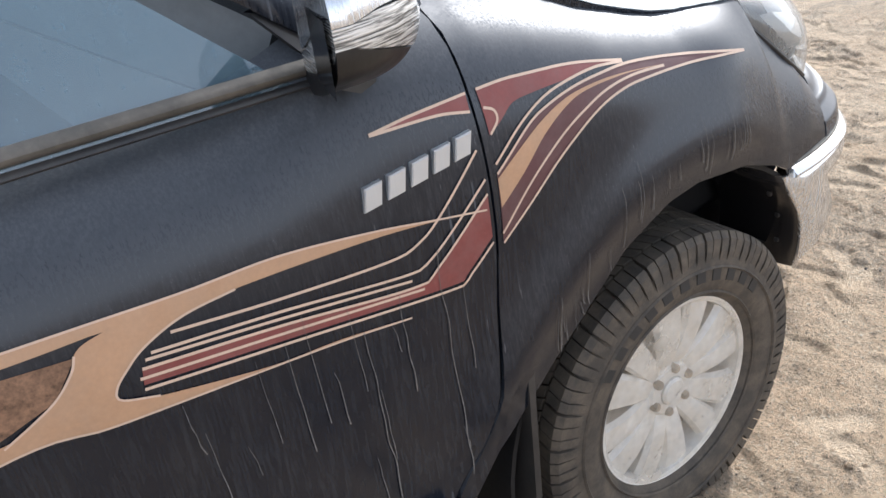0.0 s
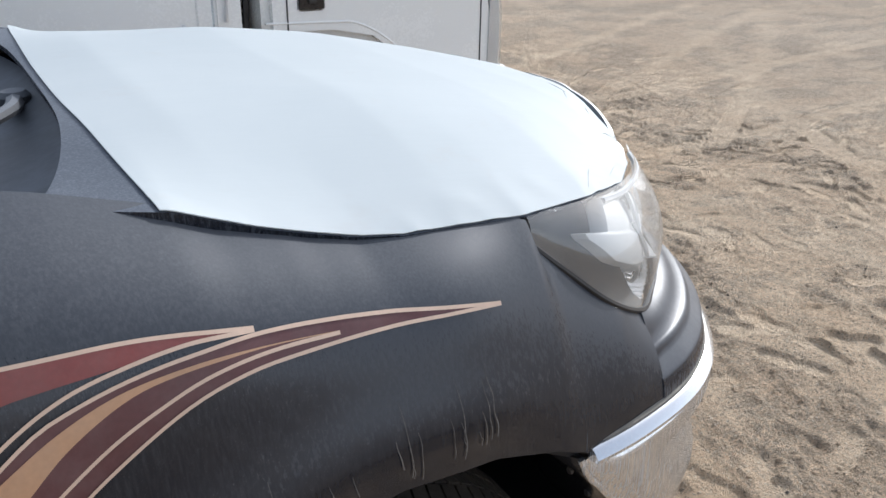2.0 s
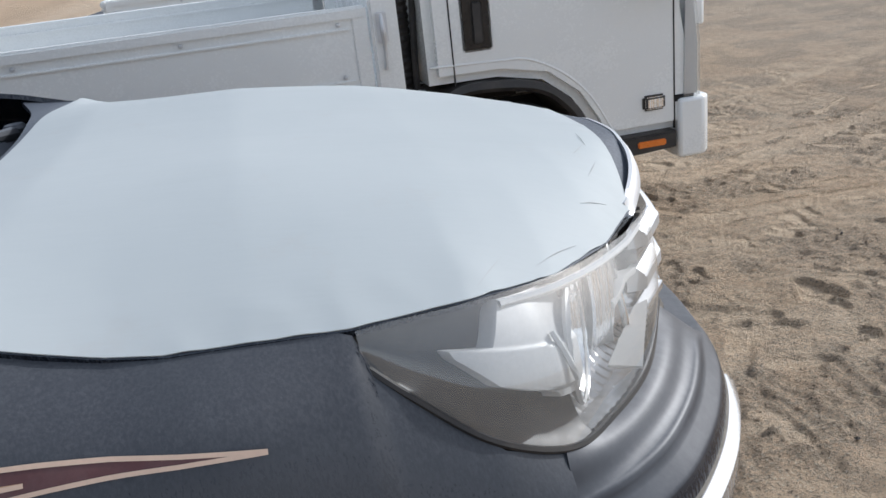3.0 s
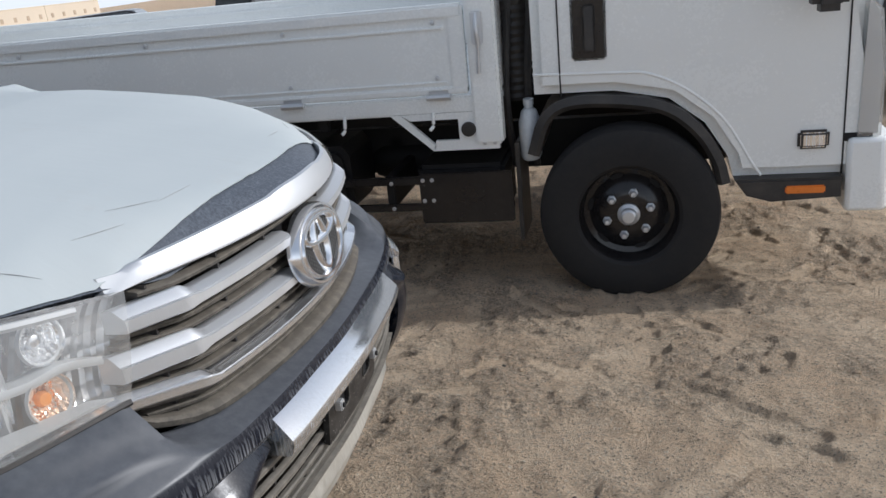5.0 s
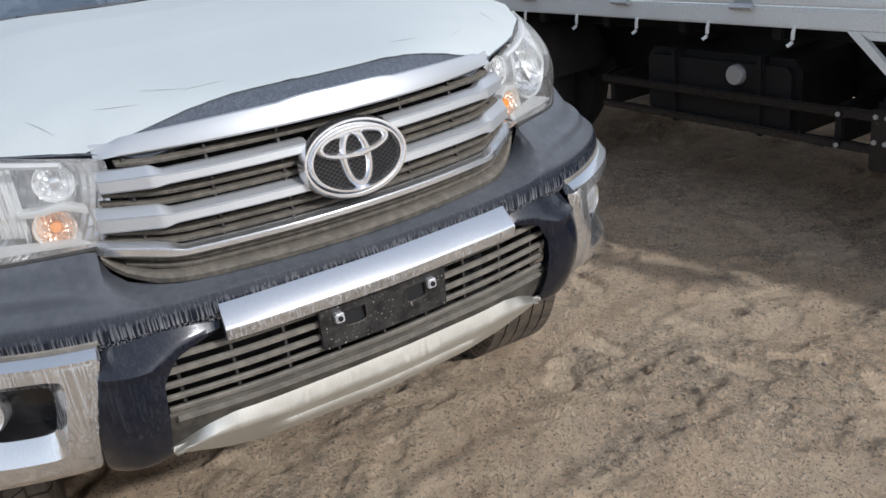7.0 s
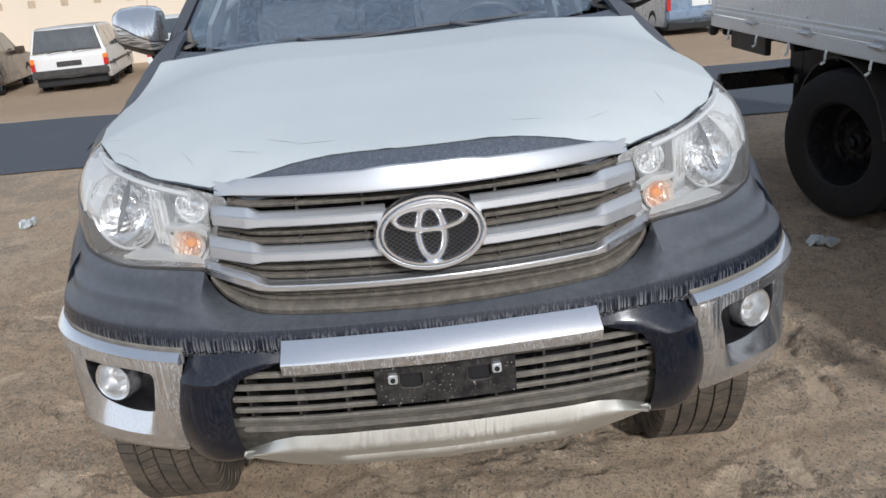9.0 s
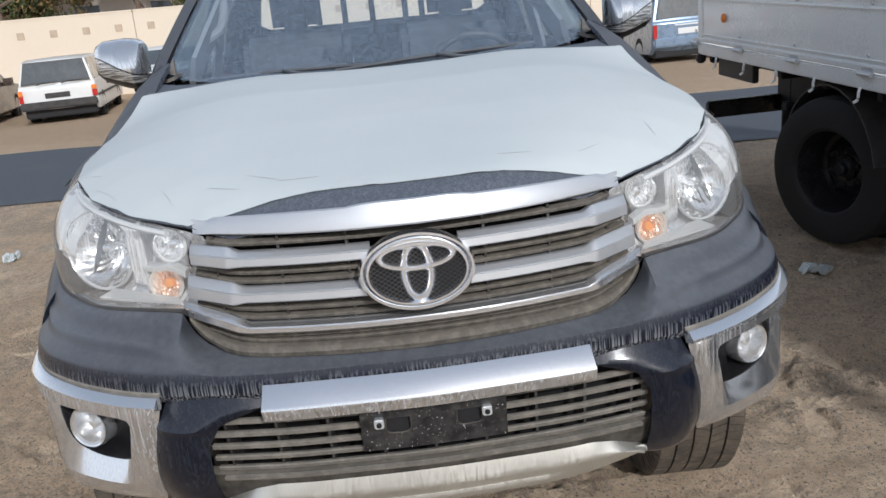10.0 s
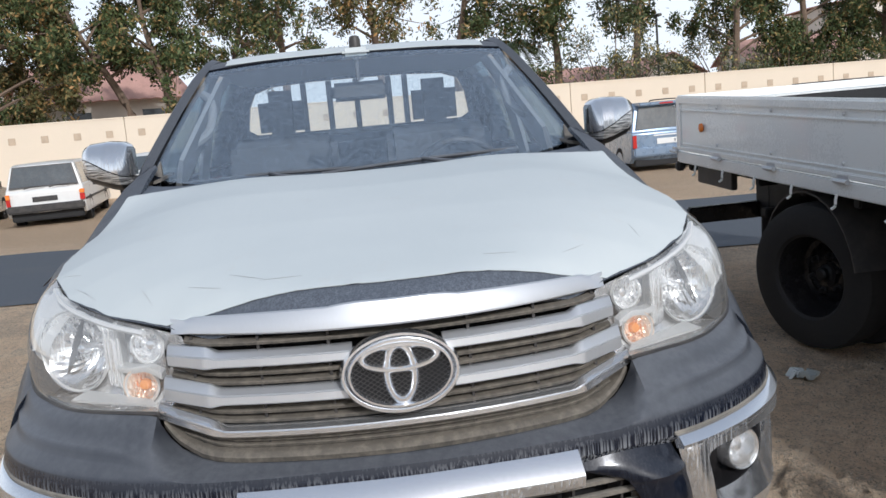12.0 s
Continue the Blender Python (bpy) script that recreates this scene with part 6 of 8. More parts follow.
# side stripes, on both sides of the body
S_TOP = [(-0.480, 1.239), (-0.427, 1.239), (-0.369, 1.234), (-0.292, 1.226), (-0.225, 1.214), (-0.147, 1.196)]
S_A = [(-0.475, 1.122), (-0.418, 1.164), (-0.363, 1.190), (-0.307, 1.201), (-0.225, 1.204), (-0.147, 1.194)]
S_B = [(-0.475, 1.106), (-0.397, 1.161), (-0.347, 1.179), (-0.289, 1.189), (-0.222, 1.192), (-0.131, 1.188), (0.021, 1.164), (0.188, 1.131)]
S_TAN_U = [(-0.475, 1.098), (-0.425, 1.129), (-0.366, 1.160), (-0.299, 1.179), (-0.218, 1.182), (-0.146, 1.176), (-0.046, 1.163)]
S_TAN_L = [(-0.475, 1.049), (-0.421, 1.090), (-0.365, 1.137), (-0.302, 1.168), (-0.242, 1.177), (-0.146, 1.174), (-0.046, 1.162)]
S_C = [(-0.478, 1.005), (-0.407, 1.071), (-0.328, 1.124), (-0.256, 1.153), (-0.199, 1.166), (-0.131, 1.168), (-0.046, 1.161)]
S_D = [(-0.478, 0.988), (-0.415, 1.034), (-0.335, 1.092), (-0.246, 1.137), (-0.170, 1.154), (-0.084, 1.154), (0.046, 1.146), (0.188, 1.130)]
S_LOW = [(-0.476, 1.168), (-0.449, 1.183), (-0.418, 1.202), (-0.370, 1.205), (-0.283, 1.204), (-0.210, 1.204), (-0.147, 1.195)]
D_TAN_U = [(-1.60, 1.168), (-1.196, 1.140), (-1.094, 1.133), (-0.98, 1.125), (-0.85, 1.120), (-0.707, 1.099), (-0.598, 1.076), (-0.505, 1.057)]
D_TAN_L = [(-1.60, 1.150), (-1.204, 1.123), (-1.085, 1.117), (-1.00, 1.099), (-0.922, 1.102), (-0.724, 1.090), (-0.598, 1.074), (-0.505, 1.056)]
D_OUT = [(-1.60, 0.975), (-1.242, 1.013), (-1.116, 0.994), (-0.968, 0.977), (-0.796, 0.957), (-0.67, 0.937)]
D_IN = [(-1.60, 1.012), (-1.232, 1.034), (-1.097, 1.020), (-1.052, 1.006), (-0.903, 0.972), (-0.796, 0.960), (-0.67, 0.938)]
D_NECK_A = [(-0.922, 1.102), (-0.996, 1.097), (-1.051, 1.079), (-1.081, 1.058), (-1.098, 1.040), (-1.096, 1.024), (-1.052, 1.007)]
D_NECK_B = [(-1.085, 1.118), (-1.114, 1.113), (-1.128, 1.104), (-1.137, 1.086), (-1.162, 1.062), (-1.193, 1.046), (-1.232, 1.030)]
D_L1 = [(-1.016, 1.083), (-0.863, 1.062), (-0.690, 1.045), (-0.638, 1.053), (-0.596, 1.078), (-0.507, 1.155)]
D_L2 = [(-1.046, 1.068), (-0.867, 1.044), (-0.666, 1.011), (-0.623, 1.018), (-0.573, 1.050), (-0.500, 1.106)]
D_L3 = [(-1.062, 1.052), (-0.873, 1.024), (-0.655, 0.985), (-0.609, 1.000), (-0.500, 1.082)]
D_RED = [(-1.066, 1.030), (-0.878, 1.001), (-0.588, 0.957), (-0.555, 0.966), (-0.500, 1.008)]
D_LX = [(-1.067, 1.024), (-0.879, 0.995), (-0.589, 0.950), (-0.553, 0.959), (-0.499, 0.998)]
D_RU = [(-0.677, 1.229), (-0.614, 1.235), (-0.501, 1.239)]
D_RL = [(-0.677, 1.228), (-0.610, 1.226), (-0.552, 1.222), (-0.502, 1.212)]
LINE = 0.0042
DRIED = surface("dried_dust_run", (0.16, 0.148, 0.135), 0.9, 0.0, 0.7, 60, 200, 0.05)


def stripe_set(fender, door, fit_side):
    def put(name, m, mat, parent):
        part(name, fit_side(m), mat, parent, smooth=180)

    put("maroon_field", fill(S_TOP, S_LOW), DECAL_RED, fender)
    put("tan_field", fill(S_TAN_U, S_TAN_L), DECAL_TAN, fender)
    put("deep_field", fill(S_TAN_L, S_C), DECAL_DEEP, fender)
    for pts in (S_TOP, S_A, S_B, S_C, S_D, [(-0.476, 1.211), (-0.458, 1.202), (-0.456, 1.186), (-0.474, 1.169)]):
        put("pin_line", ribbon(pts, LINE), DECAL_LINE, fender)
    put("deep_field", fill(S_B, S_D, lift=0.0009), DECAL_DEEP, fender)
    put("maroon_field", fill(D_RU, D_RL), DECAL_RED, door)
    put("maroon_field", fill(D_L3, D_RED), DECAL_RED, door)
    put("tan_field", fill(D_TAN_U, D_TAN_L), DECAL_TAN, door)
    put("tan_field", fill(D_OUT, D_IN), DECAL_TAN, door)
    put("tan_field", fill(D_NECK_A, D_NECK_B, lift=0.0020), DECAL_TAN, door)
    put("pin_line", ribbon(D_NECK_A, 0.003, lift=0.0028), DECAL_LINE, door)
    put("pin_line", ribbon(D_NECK_B[2:], 0.003, lift=0.0028), DECAL_LINE, door)
    put("brown_field", fill([(-1.60, 1.135), (-1.30, 1.120), (-1.128, 1.101)], [(-1.60, 1.010), (-1.30, 1.030), (-1.165, 1.058)], lift=0.0012), DECAL_BROWN, door)
    for pts in (D_L1, D_L2, D_L3, D_LX, D_RU, D_RL, [(-1.068, 1.040), (-0.878, 1.012), (-0.640, 0.975)], [(-1.055, 1.062), (-0.870, 1.034), (-0.660, 0.998)]):
        put("pin_line", ribbon(pts, LINE), DECAL_LINE, door)
    put("pin_line", ribbon(D_TAN_U, 0.003, lift=0.0026), DECAL_LINE, door)
    put("pin_line", ribbon(D_OUT, 0.003, lift=0.0026), DECAL_LINE, door)
    # dried runs of dusty water, thickest along the wheel arch
    rnd = random.Random(11)
    for k in range(46):
        on_door = k >= 30
        x = rnd.uniform(-1.05, -0.56) if on_door else rnd.uniform(-0.43, 0.14)
        low = rnd.uniform(0.56, 0.90) if on_door else max(arch(x), 0.56) + rnd.uniform(0.004, 0.05)
        tall = rnd.uniform(0.05, 0.22) if on_door else rnd.uniform(0.03, 0.13)
        pts = [(x + 0.003 * noise.noise((x * 40, i * 1.7, 1.0)) + 0.010 * i / 5, lerp(low + tall, low, i / 5)) for i in range(6)]
        put("dried_run", ribbon(pts, rnd.uniform(0.0009, 0.0022), lift=0.0030, taper=(0.3, 1.0)), DRIED, door if on_door else fender)
    for x, z0, z1 in ((-0.610, 1.03, 0.52), (-0.755, 0.955, 0.60)):
        pts = [(x + 0.007 * noise.noise((x * 40, i * 0.9, 1.0)) + 0.02 * i / 8, lerp(z0, z1, i / 8)) for i in range(9)]
        put("dried_run", ribbon(pts, 0.0024, lift=0.0032, taper=(0.4, 1.0)), DRIED, door)
    # name badge on the door: plain bright bars in place of its letters
    for k in range(5):
        x0 = -0.716 + 0.0415 * k
        z0 = 1.130 + 0.0052 * k
        vs = [(x0, z0), (x0 + 0.030, z0 + 0.0035), (x0 + 0.036, z0 + 0.0385), (x0 + 0.006, z0 + 0.035)]
        y = side_y(x0, z0 + 0.02)
        bm = prism(vs, -y - 0.008, -y + 0.004, "y", 0.0015)
        if fit_side is mirrored:
            bmesh.ops.transform(bm, matrix=Matrix.Diagonal((1, -1, 1, 1)), verts=bm.verts)
        part("badge_bar", bm, SATIN, door, "bright badge bar")


stripe_set(fender_right, door_right, lambda m: m)
stripe_set(fender_left, door_left, mirrored)

# cowl, wipers, roof lamp
part("cowl", flip(grid(lambda u, v: (lerp(bonnet_rear(0.69 * (2 * u - 1)) + 0.02, -0.44 - 0.24 * (2 * u - 1) ** 2, v), 0.70 * (2 * u - 1), lerp(1.285, 1.275, v) - 0.03 * math.sin(math.pi * v)), 30, 8)), COWL, pickup, "black cowl panel below the windscreen")
for pts, arm in (([(-0.60, -0.64, 1.345), (-0.505, -0.40, 1.355), (-0.455, -0.06, 1.352)], [(-0.268, 0.09, 1.300), (-0.295, -0.10, 1.330), (-0.375, -0.26, 1.345), (-0.485, -0.33, 1.358)]), ([(-0.445, -0.16, 1.342), (-0.455, 0.16, 1.358), (-0.535, 0.52, 1.362)], [(-0.345, 0.60, 1.305), (-0.350, 0.42, 1.330), (-0.395, 0.27, 1.345), (-0.450, 0.18, 1.362)])):
    pts, arm = [(x, y, z - 0.030) for x, y, z in pts], [(x, y, z - 0.030) for x, y, z in arm]
    blade = part("wiper", tube(pts, 0.0075, 20, 6), WIPER, pickup, "dusty black windscreen wiper")
    part("wiper_arm", tube(arm, [0.018, 0.013, 0.010, 0.007], 18, 8), WIPER, blade)
    part("pivot_cap", lathe([(0.030, -0.03), (0.030, 0.012), (0.022, 0.022), (0.0, 0.024)], 16, Matrix.Translation(arm[0])), WIPER, blade)
both_sides("fender_corner_cover", grid(lambda u, v: (lerp(-0.43, -0.66, u), -lerp(0.68, 0.775, v), 1.345 + 0.012 * u - 0.02 * v), 4, 4), SILL_DUST, thick=0.01)
stub = part("roof_aerial", lathe([(0.024, 0), (0.024, 0.028), (0.019, 0.044), (0.009, 0.048), (0, 0.048)], 18, Matrix.Translation((-1.165, 0, 1.774))), BLACK, roof, "small black roof fitting")
part("aerial_base", box(-1.215, -1.115, -0.055, 0.055, 1.738, 1.772, 0.012), FILM, stub)

# cabin
part("dashboard", skin([[(x, lerp(-0.74, 0.74, k / 8), z) for x, z in ((-0.62, 1.285), (-0.80, 1.30), (-0.98, 1.27), (-1.02, 1.10), (-0.95, 0.85), (-0.62, 0.85))] for k in range(9)]), DASH, pickup)
part("cabin_floor", box(-2.40, -0.60, -0.78, 0.78, 0.60, 0.64), DASH, pickup)
part("headlining", grid(lambda u, v: (lerp(-1.20, -2.36, u), lerp(-0.60, 0.60, v), 1.712 + 0.02 * math.sin(math.pi * v)), 6, 6), LINING, pickup)
wheel_rim = part("steering_wheel", lathe([(0.185 + 0.014 * math.cos(a), 0.014 * math.sin(a)) for a in (2 * math.pi * k / 10 for k in range(11))], 32, pose(-1.10, 0.37, 1.20, 0, -65, 0)), BLACK, pickup)
part("hub", lathe([(0.07, -0.03), (0.07, 0.01), (0.0, 0.02)], 18, pose(-1.10, 0.37, 1.20, 0, -65, 0)), BLACK, wheel_rim)


def cabin_seat(x, y, wide, top=1.44, rests=(0.0,)):
    back = part("seat", prism([(x, 0.86), (x - 0.12, 0.86), (x - 0.26, top - 0.06), (x - 0.20, top), (x - 0.12, top - 0.04), (x + 0.03, 0.95)], y - wide, y + wide, "y", 0.035), SEAT, pickup, "grey cloth seat")
    part("cushion", box(x - 0.06, x + 0.46, y - wide, y + wide, 0.78, 0.94, 0.05), SEAT, back)
    for dy in rests:
        part("headrest", box(x - 0.30, x - 0.19, y + dy - 0.108, y + dy + 0.108, top - 0.03, 1.655, 0.052, seg=4), SEAT, back)


cabin_seat(-1.52, -0.375, 0.25)
cabin_seat(-1.52, 0.36, 0.25)
cabin_seat(-2.16, 0.0, 0.62, 1.42, ())
inner = part("rear_view_mirror", box(-1.13, -1.10, -0.115, 0.115, 1.560, 1.635, 0.015), BLACK, pickup)
part("stalk", tube([(-1.11, 0, 1.64), (-1.12, 0, 1.70), (-1.14, 0, 1.735)], 0.010, 8, 6), BLACK, inner)
for sgn in (-1, 1):
    part("grab_handle", tube([(-0.90, 0.645 * sgn, 1.44), (-0.93, 0.590 * sgn, 1.48), (-0.97, 0.570 * sgn, 1.55), (-1.02, 0.580 * sgn, 1.605), (-1.07, 0.610 * sgn, 1.63)], 0.017, 18, 8), LINING, pickup)


# ---------------------------------------------------------------- the white flatbed truck
def truck_wheel(parent, m, deep=0.0):
    disc = part("wheel", lathe([(0.228, 0.075), (0.232, 0.085), (0.222, 0.090), (0.212, 0.072), (0.200, 0.020 - deep), (0.175, 0.012 - deep), (0.150, 0.030 - deep), (0.110, 0.060 - deep), (0.085, 0.064 - deep), (0.0, 0.064 - deep)], 48), GLOSS_BLACK, parent, "black steel wheel", m=m)
    part("tyre", lathe([(0.22, -0.09), (0.235, -0.105), (0.29, -0.112), (0.36, -0.105), (0.388, -0.092), (0.398, -0.06), (0.400, 0.0), (0.398, 0.06), (0.388, 0.092), (0.36, 0.105), (0.29, 0.112), (0.235, 0.105), (0.22, 0.09)], 64), TRUCK_TYRE, disc)
    # recessed hubs and nuts take the shade-deepened underbody black
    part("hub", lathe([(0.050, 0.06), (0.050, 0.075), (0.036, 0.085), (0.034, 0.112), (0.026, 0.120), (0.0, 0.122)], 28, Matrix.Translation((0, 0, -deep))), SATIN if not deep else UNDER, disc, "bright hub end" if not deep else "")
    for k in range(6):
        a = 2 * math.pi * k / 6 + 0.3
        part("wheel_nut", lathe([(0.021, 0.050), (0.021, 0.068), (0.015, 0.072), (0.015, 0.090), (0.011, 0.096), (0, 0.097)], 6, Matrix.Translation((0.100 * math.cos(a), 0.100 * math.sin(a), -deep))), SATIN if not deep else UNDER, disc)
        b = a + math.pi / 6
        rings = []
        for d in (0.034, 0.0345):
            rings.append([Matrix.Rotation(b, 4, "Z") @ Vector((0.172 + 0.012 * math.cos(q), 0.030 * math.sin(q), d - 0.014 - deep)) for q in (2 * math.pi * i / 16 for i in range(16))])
        # flat dark oval drawn as the shade of an opening
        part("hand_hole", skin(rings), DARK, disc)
    return disc


TRUCK_SLOPE = 2.35
CAB_DROP = pose(0, 0, -0.066)


def flatbed_truck(m, name_label):
    """Local axes: x ahead, y to its left, z up from the front wheel's centre; its right side is at y = 0."""
    t = thing("flatbed_truck", name_label, "truck", m)
    W = 1.98
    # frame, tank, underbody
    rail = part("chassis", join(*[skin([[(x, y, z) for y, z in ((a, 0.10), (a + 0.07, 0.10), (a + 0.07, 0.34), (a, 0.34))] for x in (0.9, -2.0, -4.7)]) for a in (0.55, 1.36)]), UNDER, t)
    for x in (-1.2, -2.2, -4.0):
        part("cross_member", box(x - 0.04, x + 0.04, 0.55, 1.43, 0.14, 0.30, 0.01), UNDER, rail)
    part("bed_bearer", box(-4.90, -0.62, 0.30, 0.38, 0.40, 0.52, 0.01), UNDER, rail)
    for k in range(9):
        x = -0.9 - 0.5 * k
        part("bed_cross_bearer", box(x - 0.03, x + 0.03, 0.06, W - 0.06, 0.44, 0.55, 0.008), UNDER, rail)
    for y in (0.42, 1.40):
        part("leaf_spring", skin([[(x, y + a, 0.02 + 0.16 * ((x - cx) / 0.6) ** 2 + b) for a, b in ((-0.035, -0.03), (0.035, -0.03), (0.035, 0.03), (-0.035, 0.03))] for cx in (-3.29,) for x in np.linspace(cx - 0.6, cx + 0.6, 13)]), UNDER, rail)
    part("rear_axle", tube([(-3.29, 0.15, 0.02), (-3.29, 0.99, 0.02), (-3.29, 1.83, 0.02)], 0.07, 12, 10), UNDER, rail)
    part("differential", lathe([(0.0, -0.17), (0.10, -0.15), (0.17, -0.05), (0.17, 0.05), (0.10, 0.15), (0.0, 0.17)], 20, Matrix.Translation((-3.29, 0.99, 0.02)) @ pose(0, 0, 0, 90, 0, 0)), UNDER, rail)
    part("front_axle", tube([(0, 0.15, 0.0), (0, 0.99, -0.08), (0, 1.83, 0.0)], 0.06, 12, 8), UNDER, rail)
    tank = part("fuel_tank", prism([(-1.35, 0.02), (-2.15, 0.02), (-2.18, 0.06), (-2.18, 0.30), (-2.14, 0.35), (-1.36, 0.35), (-1.32, 0.30), (-1.32, 0.06)], 0.10, 0.52, "y", 0.03), UNDER, t, "black fuel tank")
    part("filler_cap", lathe([(0.045, 0.0), (0.045, 0.02), (0.04, 0.03), (0.0, 0.032)], 24, Matrix.Translation((-1.62, 0.10, 0.27)) @ pose(0, 0, 0, 90, 0, 0)), SATIN, tank, "blue-grey filler cap")
    for x in (-1.50, -1.98):
        part("tank_strap", box(x - 0.02, x + 0.02, 0.085, 0.53, 0.01, 0.36, 0.01), UNDER, tank)
    part("battery_box", box(-0.98, -0.56, 0.10, 0.45, -0.02, 0.24, 0.02), UNDER, t)
    part("air_tank", lathe([(0.0, -0.3), (0.09, -0.28), (0.11, -0.22), (0.11, 0.22), (0.09, 0.28), (0.0, 0.3)], 20, Matrix.Translation((-1.05, 0.62, 0.16)) @ pose(0, 0, 0, 0, 90, 0)), UNDER, t)
    # side guard
    guard = part("side_guard", box(-2.45, -0.52, 0.06, 0.09, 0.16, 0.20, 0.006), GLOSS_BLACK, t, "black side guard rails")
    part("rail", box(-2.45, -0.52, 0.06, 0.09, 0.03, 0.065, 0.006), GLOSS_BLACK, guard)
    part("plate", box(-0.965, -0.52, 0.05, 0.075, -0.03, 0.215, 0.006), GLOSS_BLACK, guard)
    for x, z in ((-0.90, 0.185), (-0.945, 0.185), (-0.90, 0.085), (-0.945, 0.085), (-1.10, 0.175), (-1.10, 0.05)):
        part("bolt", lathe([(0.010, 0), (0.010, 0.006), (0, 0.008)], 8, Matrix.Translation((x, 0.05, z)) @ pose(0, 0, 0, 90, 0, 0)), SATIN, guard)
    for x in (-1.12, -2.40):
        part("bracket", box(x - 0.02, x + 0.02, 0.09, 0.55, 0.04, 0.20, 0.006), UNDER, guard)
    # bed
    bed = part("bed_floor", box(-4.96, -0.55, 0.0, W, 0.53, 0.58, 0.008), WHITE, t, "white steel load bed")
    part("edge_rail", box(-4.96, -0.55, -0.012, 0.05, 0.505, 0.585, 0.008), WHITE, bed)
    part("edge_rail", box(-4.96, -0.55, W - 0.05, W + 0.012, 0.505, 0.585, 0.008), WHITE, bed)
    part("headboard", box(-0.60, -0.55, 0.0, W, 0.58, 1.55, 0.01), WHITE, bed)
    for y in (0.02, W - 0.02):
        part("corner_post", box(-0.665, -0.535, y - 0.045, y + 0.045, 0.36, 1.55, 0.012), WHITE, bed)

    def board(y, out, x0=-4.95, x1=-0.675):
        """A drop side: a flat panel framed by a rounded top rail, a lower rail and end stiles."""
        s = out
        side = part("drop_side", box(x0, x1, y, y + 0.02 * -s, 0.60, 0.955, 0.004), WHITE, bed, "white hinged drop side")
        part("top_rail", box(x0, x1, y + 0.014 * s, y - 0.034 * s, 0.915, 0.978, 0.012), WHITE, side)
        part("upper_fold", box(x0 + 0.05, x1 - 0.09, y + 0.010 * s, y - 0.01 * s, 0.872, 0.886, 0.004), WHITE, side)
        part("lower_rail", box(x0, x1, y + 0.012 * s, y - 0.02 * s, 0.592, 0.625, 0.006), WHITE, side)
        part("lower_fold", box(x0 + 0.05, x1 - 0.09, y + 0.008 * s, y - 0.01 * s, 0.640, 0.650, 0.003), WHITE, side)
        for xa in (x0, x1 - 0.07):
            part("stile", box(xa, xa + 0.07, y + 0.010 * s, y - 0.02 * s, 0.60, 0.93, 0.004), WHITE, side)
        n = int((x1 - x0) / 0.70)
        for k in range(n + 1):
            x = x1 - 0.135 - 0.695 * k
            for z in (0.905, 0.667):
                part("rivet", lathe([(0.011, 0), (0.009, 0.006), (0, 0.008)], 10, Matrix.Translation((x, y + 0.008 * s, z)) @ pose(0, 0, 0, 90 * -s, 0, 0)), SATIN, side)
            hinge = part("hinge", tube([(x - 0.055, y + 0.022 * s, 0.583), (x, y + 0.022 * s, 0.583), (x + 0.055, y + 0.022 * s, 0.583)], 0.013, 6, 8), SATIN, side, "steel hinge")
            part("hinge_leaf", box(x - 0.045, x + 0.045, y + 0.014 * s, y + 0.004 * s, 0.575, 0.612, 0.002), SATIN, hinge)
        k = 0
        x = x1 - 0.17
        while x > x0 + 0.1:
            part("rope_hook", tube([(x, y + 0.008 * s, 0.515), (x, y + 0.016 * s, 0.49), (x - 0.004, y + 0.016 * s, 0.455), (x - 0.016, y + 0.03 * s, 0.44)], 0.008, 10, 6), WHITE, side)
            x -= 0.42
        return side

    near = board(-0.005, -1)
    part("marker_reflector", lathe([(0.030, 0), (0.028, 0.010), (0.018, 0.014), (0, 0.016)], 20, Matrix.Translation((-4.52, -0.014, 0.77)) @ pose(0, 0, 0, 90, 0, 0)), MARKER, near, "round amber reflector")
    board(W + 0.005, 1)
    # thin near-black sheet across the tailboard's inner face
    part("tailboard_dark_sheet", box(-4.950, -4.944, 0.30, W - 0.04, 0.60, 0.908, 0.001), UNDER, bed, "near-black sheet on the tailboard's inner face")
    tail = part("tailboard", box(-4.98, -4.955, 0.01, W - 0.01, 0.60, 0.955, 0.006), WHITE, bed)
    part("top_rail", box(-4.995, -4.94, 0.01, W - 0.01, 0.915, 0.978, 0.012), WHITE, tail)
    latch = part("latch", tube([(-0.615, -0.035, 0.93), (-0.615, -0.05, 0.87), (-0.612, -0.045, 0.80), (-0.618, -0.04, 0.68)], [0.008, 0.013, 0.008, 0.010], 18, 8), SATIN, bed, "rusty steel side latch")
    part("latch_plate", box(-0.640, -0.590, -0.040, -0.024, 0.80, 0.94, 0.006), SATIN, latch)
    # gusset plate under the bed corner, with its slot
    bm = prism([(-1.02, 0.505), (-0.555, 0.505), (-0.555, 0.345), (-0.78, 0.345), (-0.88, 0.40)], -0.010, 0.012, "y")
    gus = part("corner_gusset", join(*[skin([[(x, y, z) for x, z in q] for y in (-0.012, 0.012)]) for q in (
        [(-1.05, 0.510), (-1.00, 0.510), (-0.845, 0.36), (-0.86, 0.338)], [(-1.00, 0.510), (-0.555, 0.510), (-0.555, 0.480), (-0.955, 0.480)],
        [(-0.845, 0.385), (-0.860, 0.338), (-0.555, 0.338), (-0.555, 0.385)], [(-0.735, 0.480), (-0.555, 0.480), (-0.555, 0.385), (-0.735, 0.385)])]), WHITE, bed, "white corner gusset with a slot", smooth=0)
    bm.free()
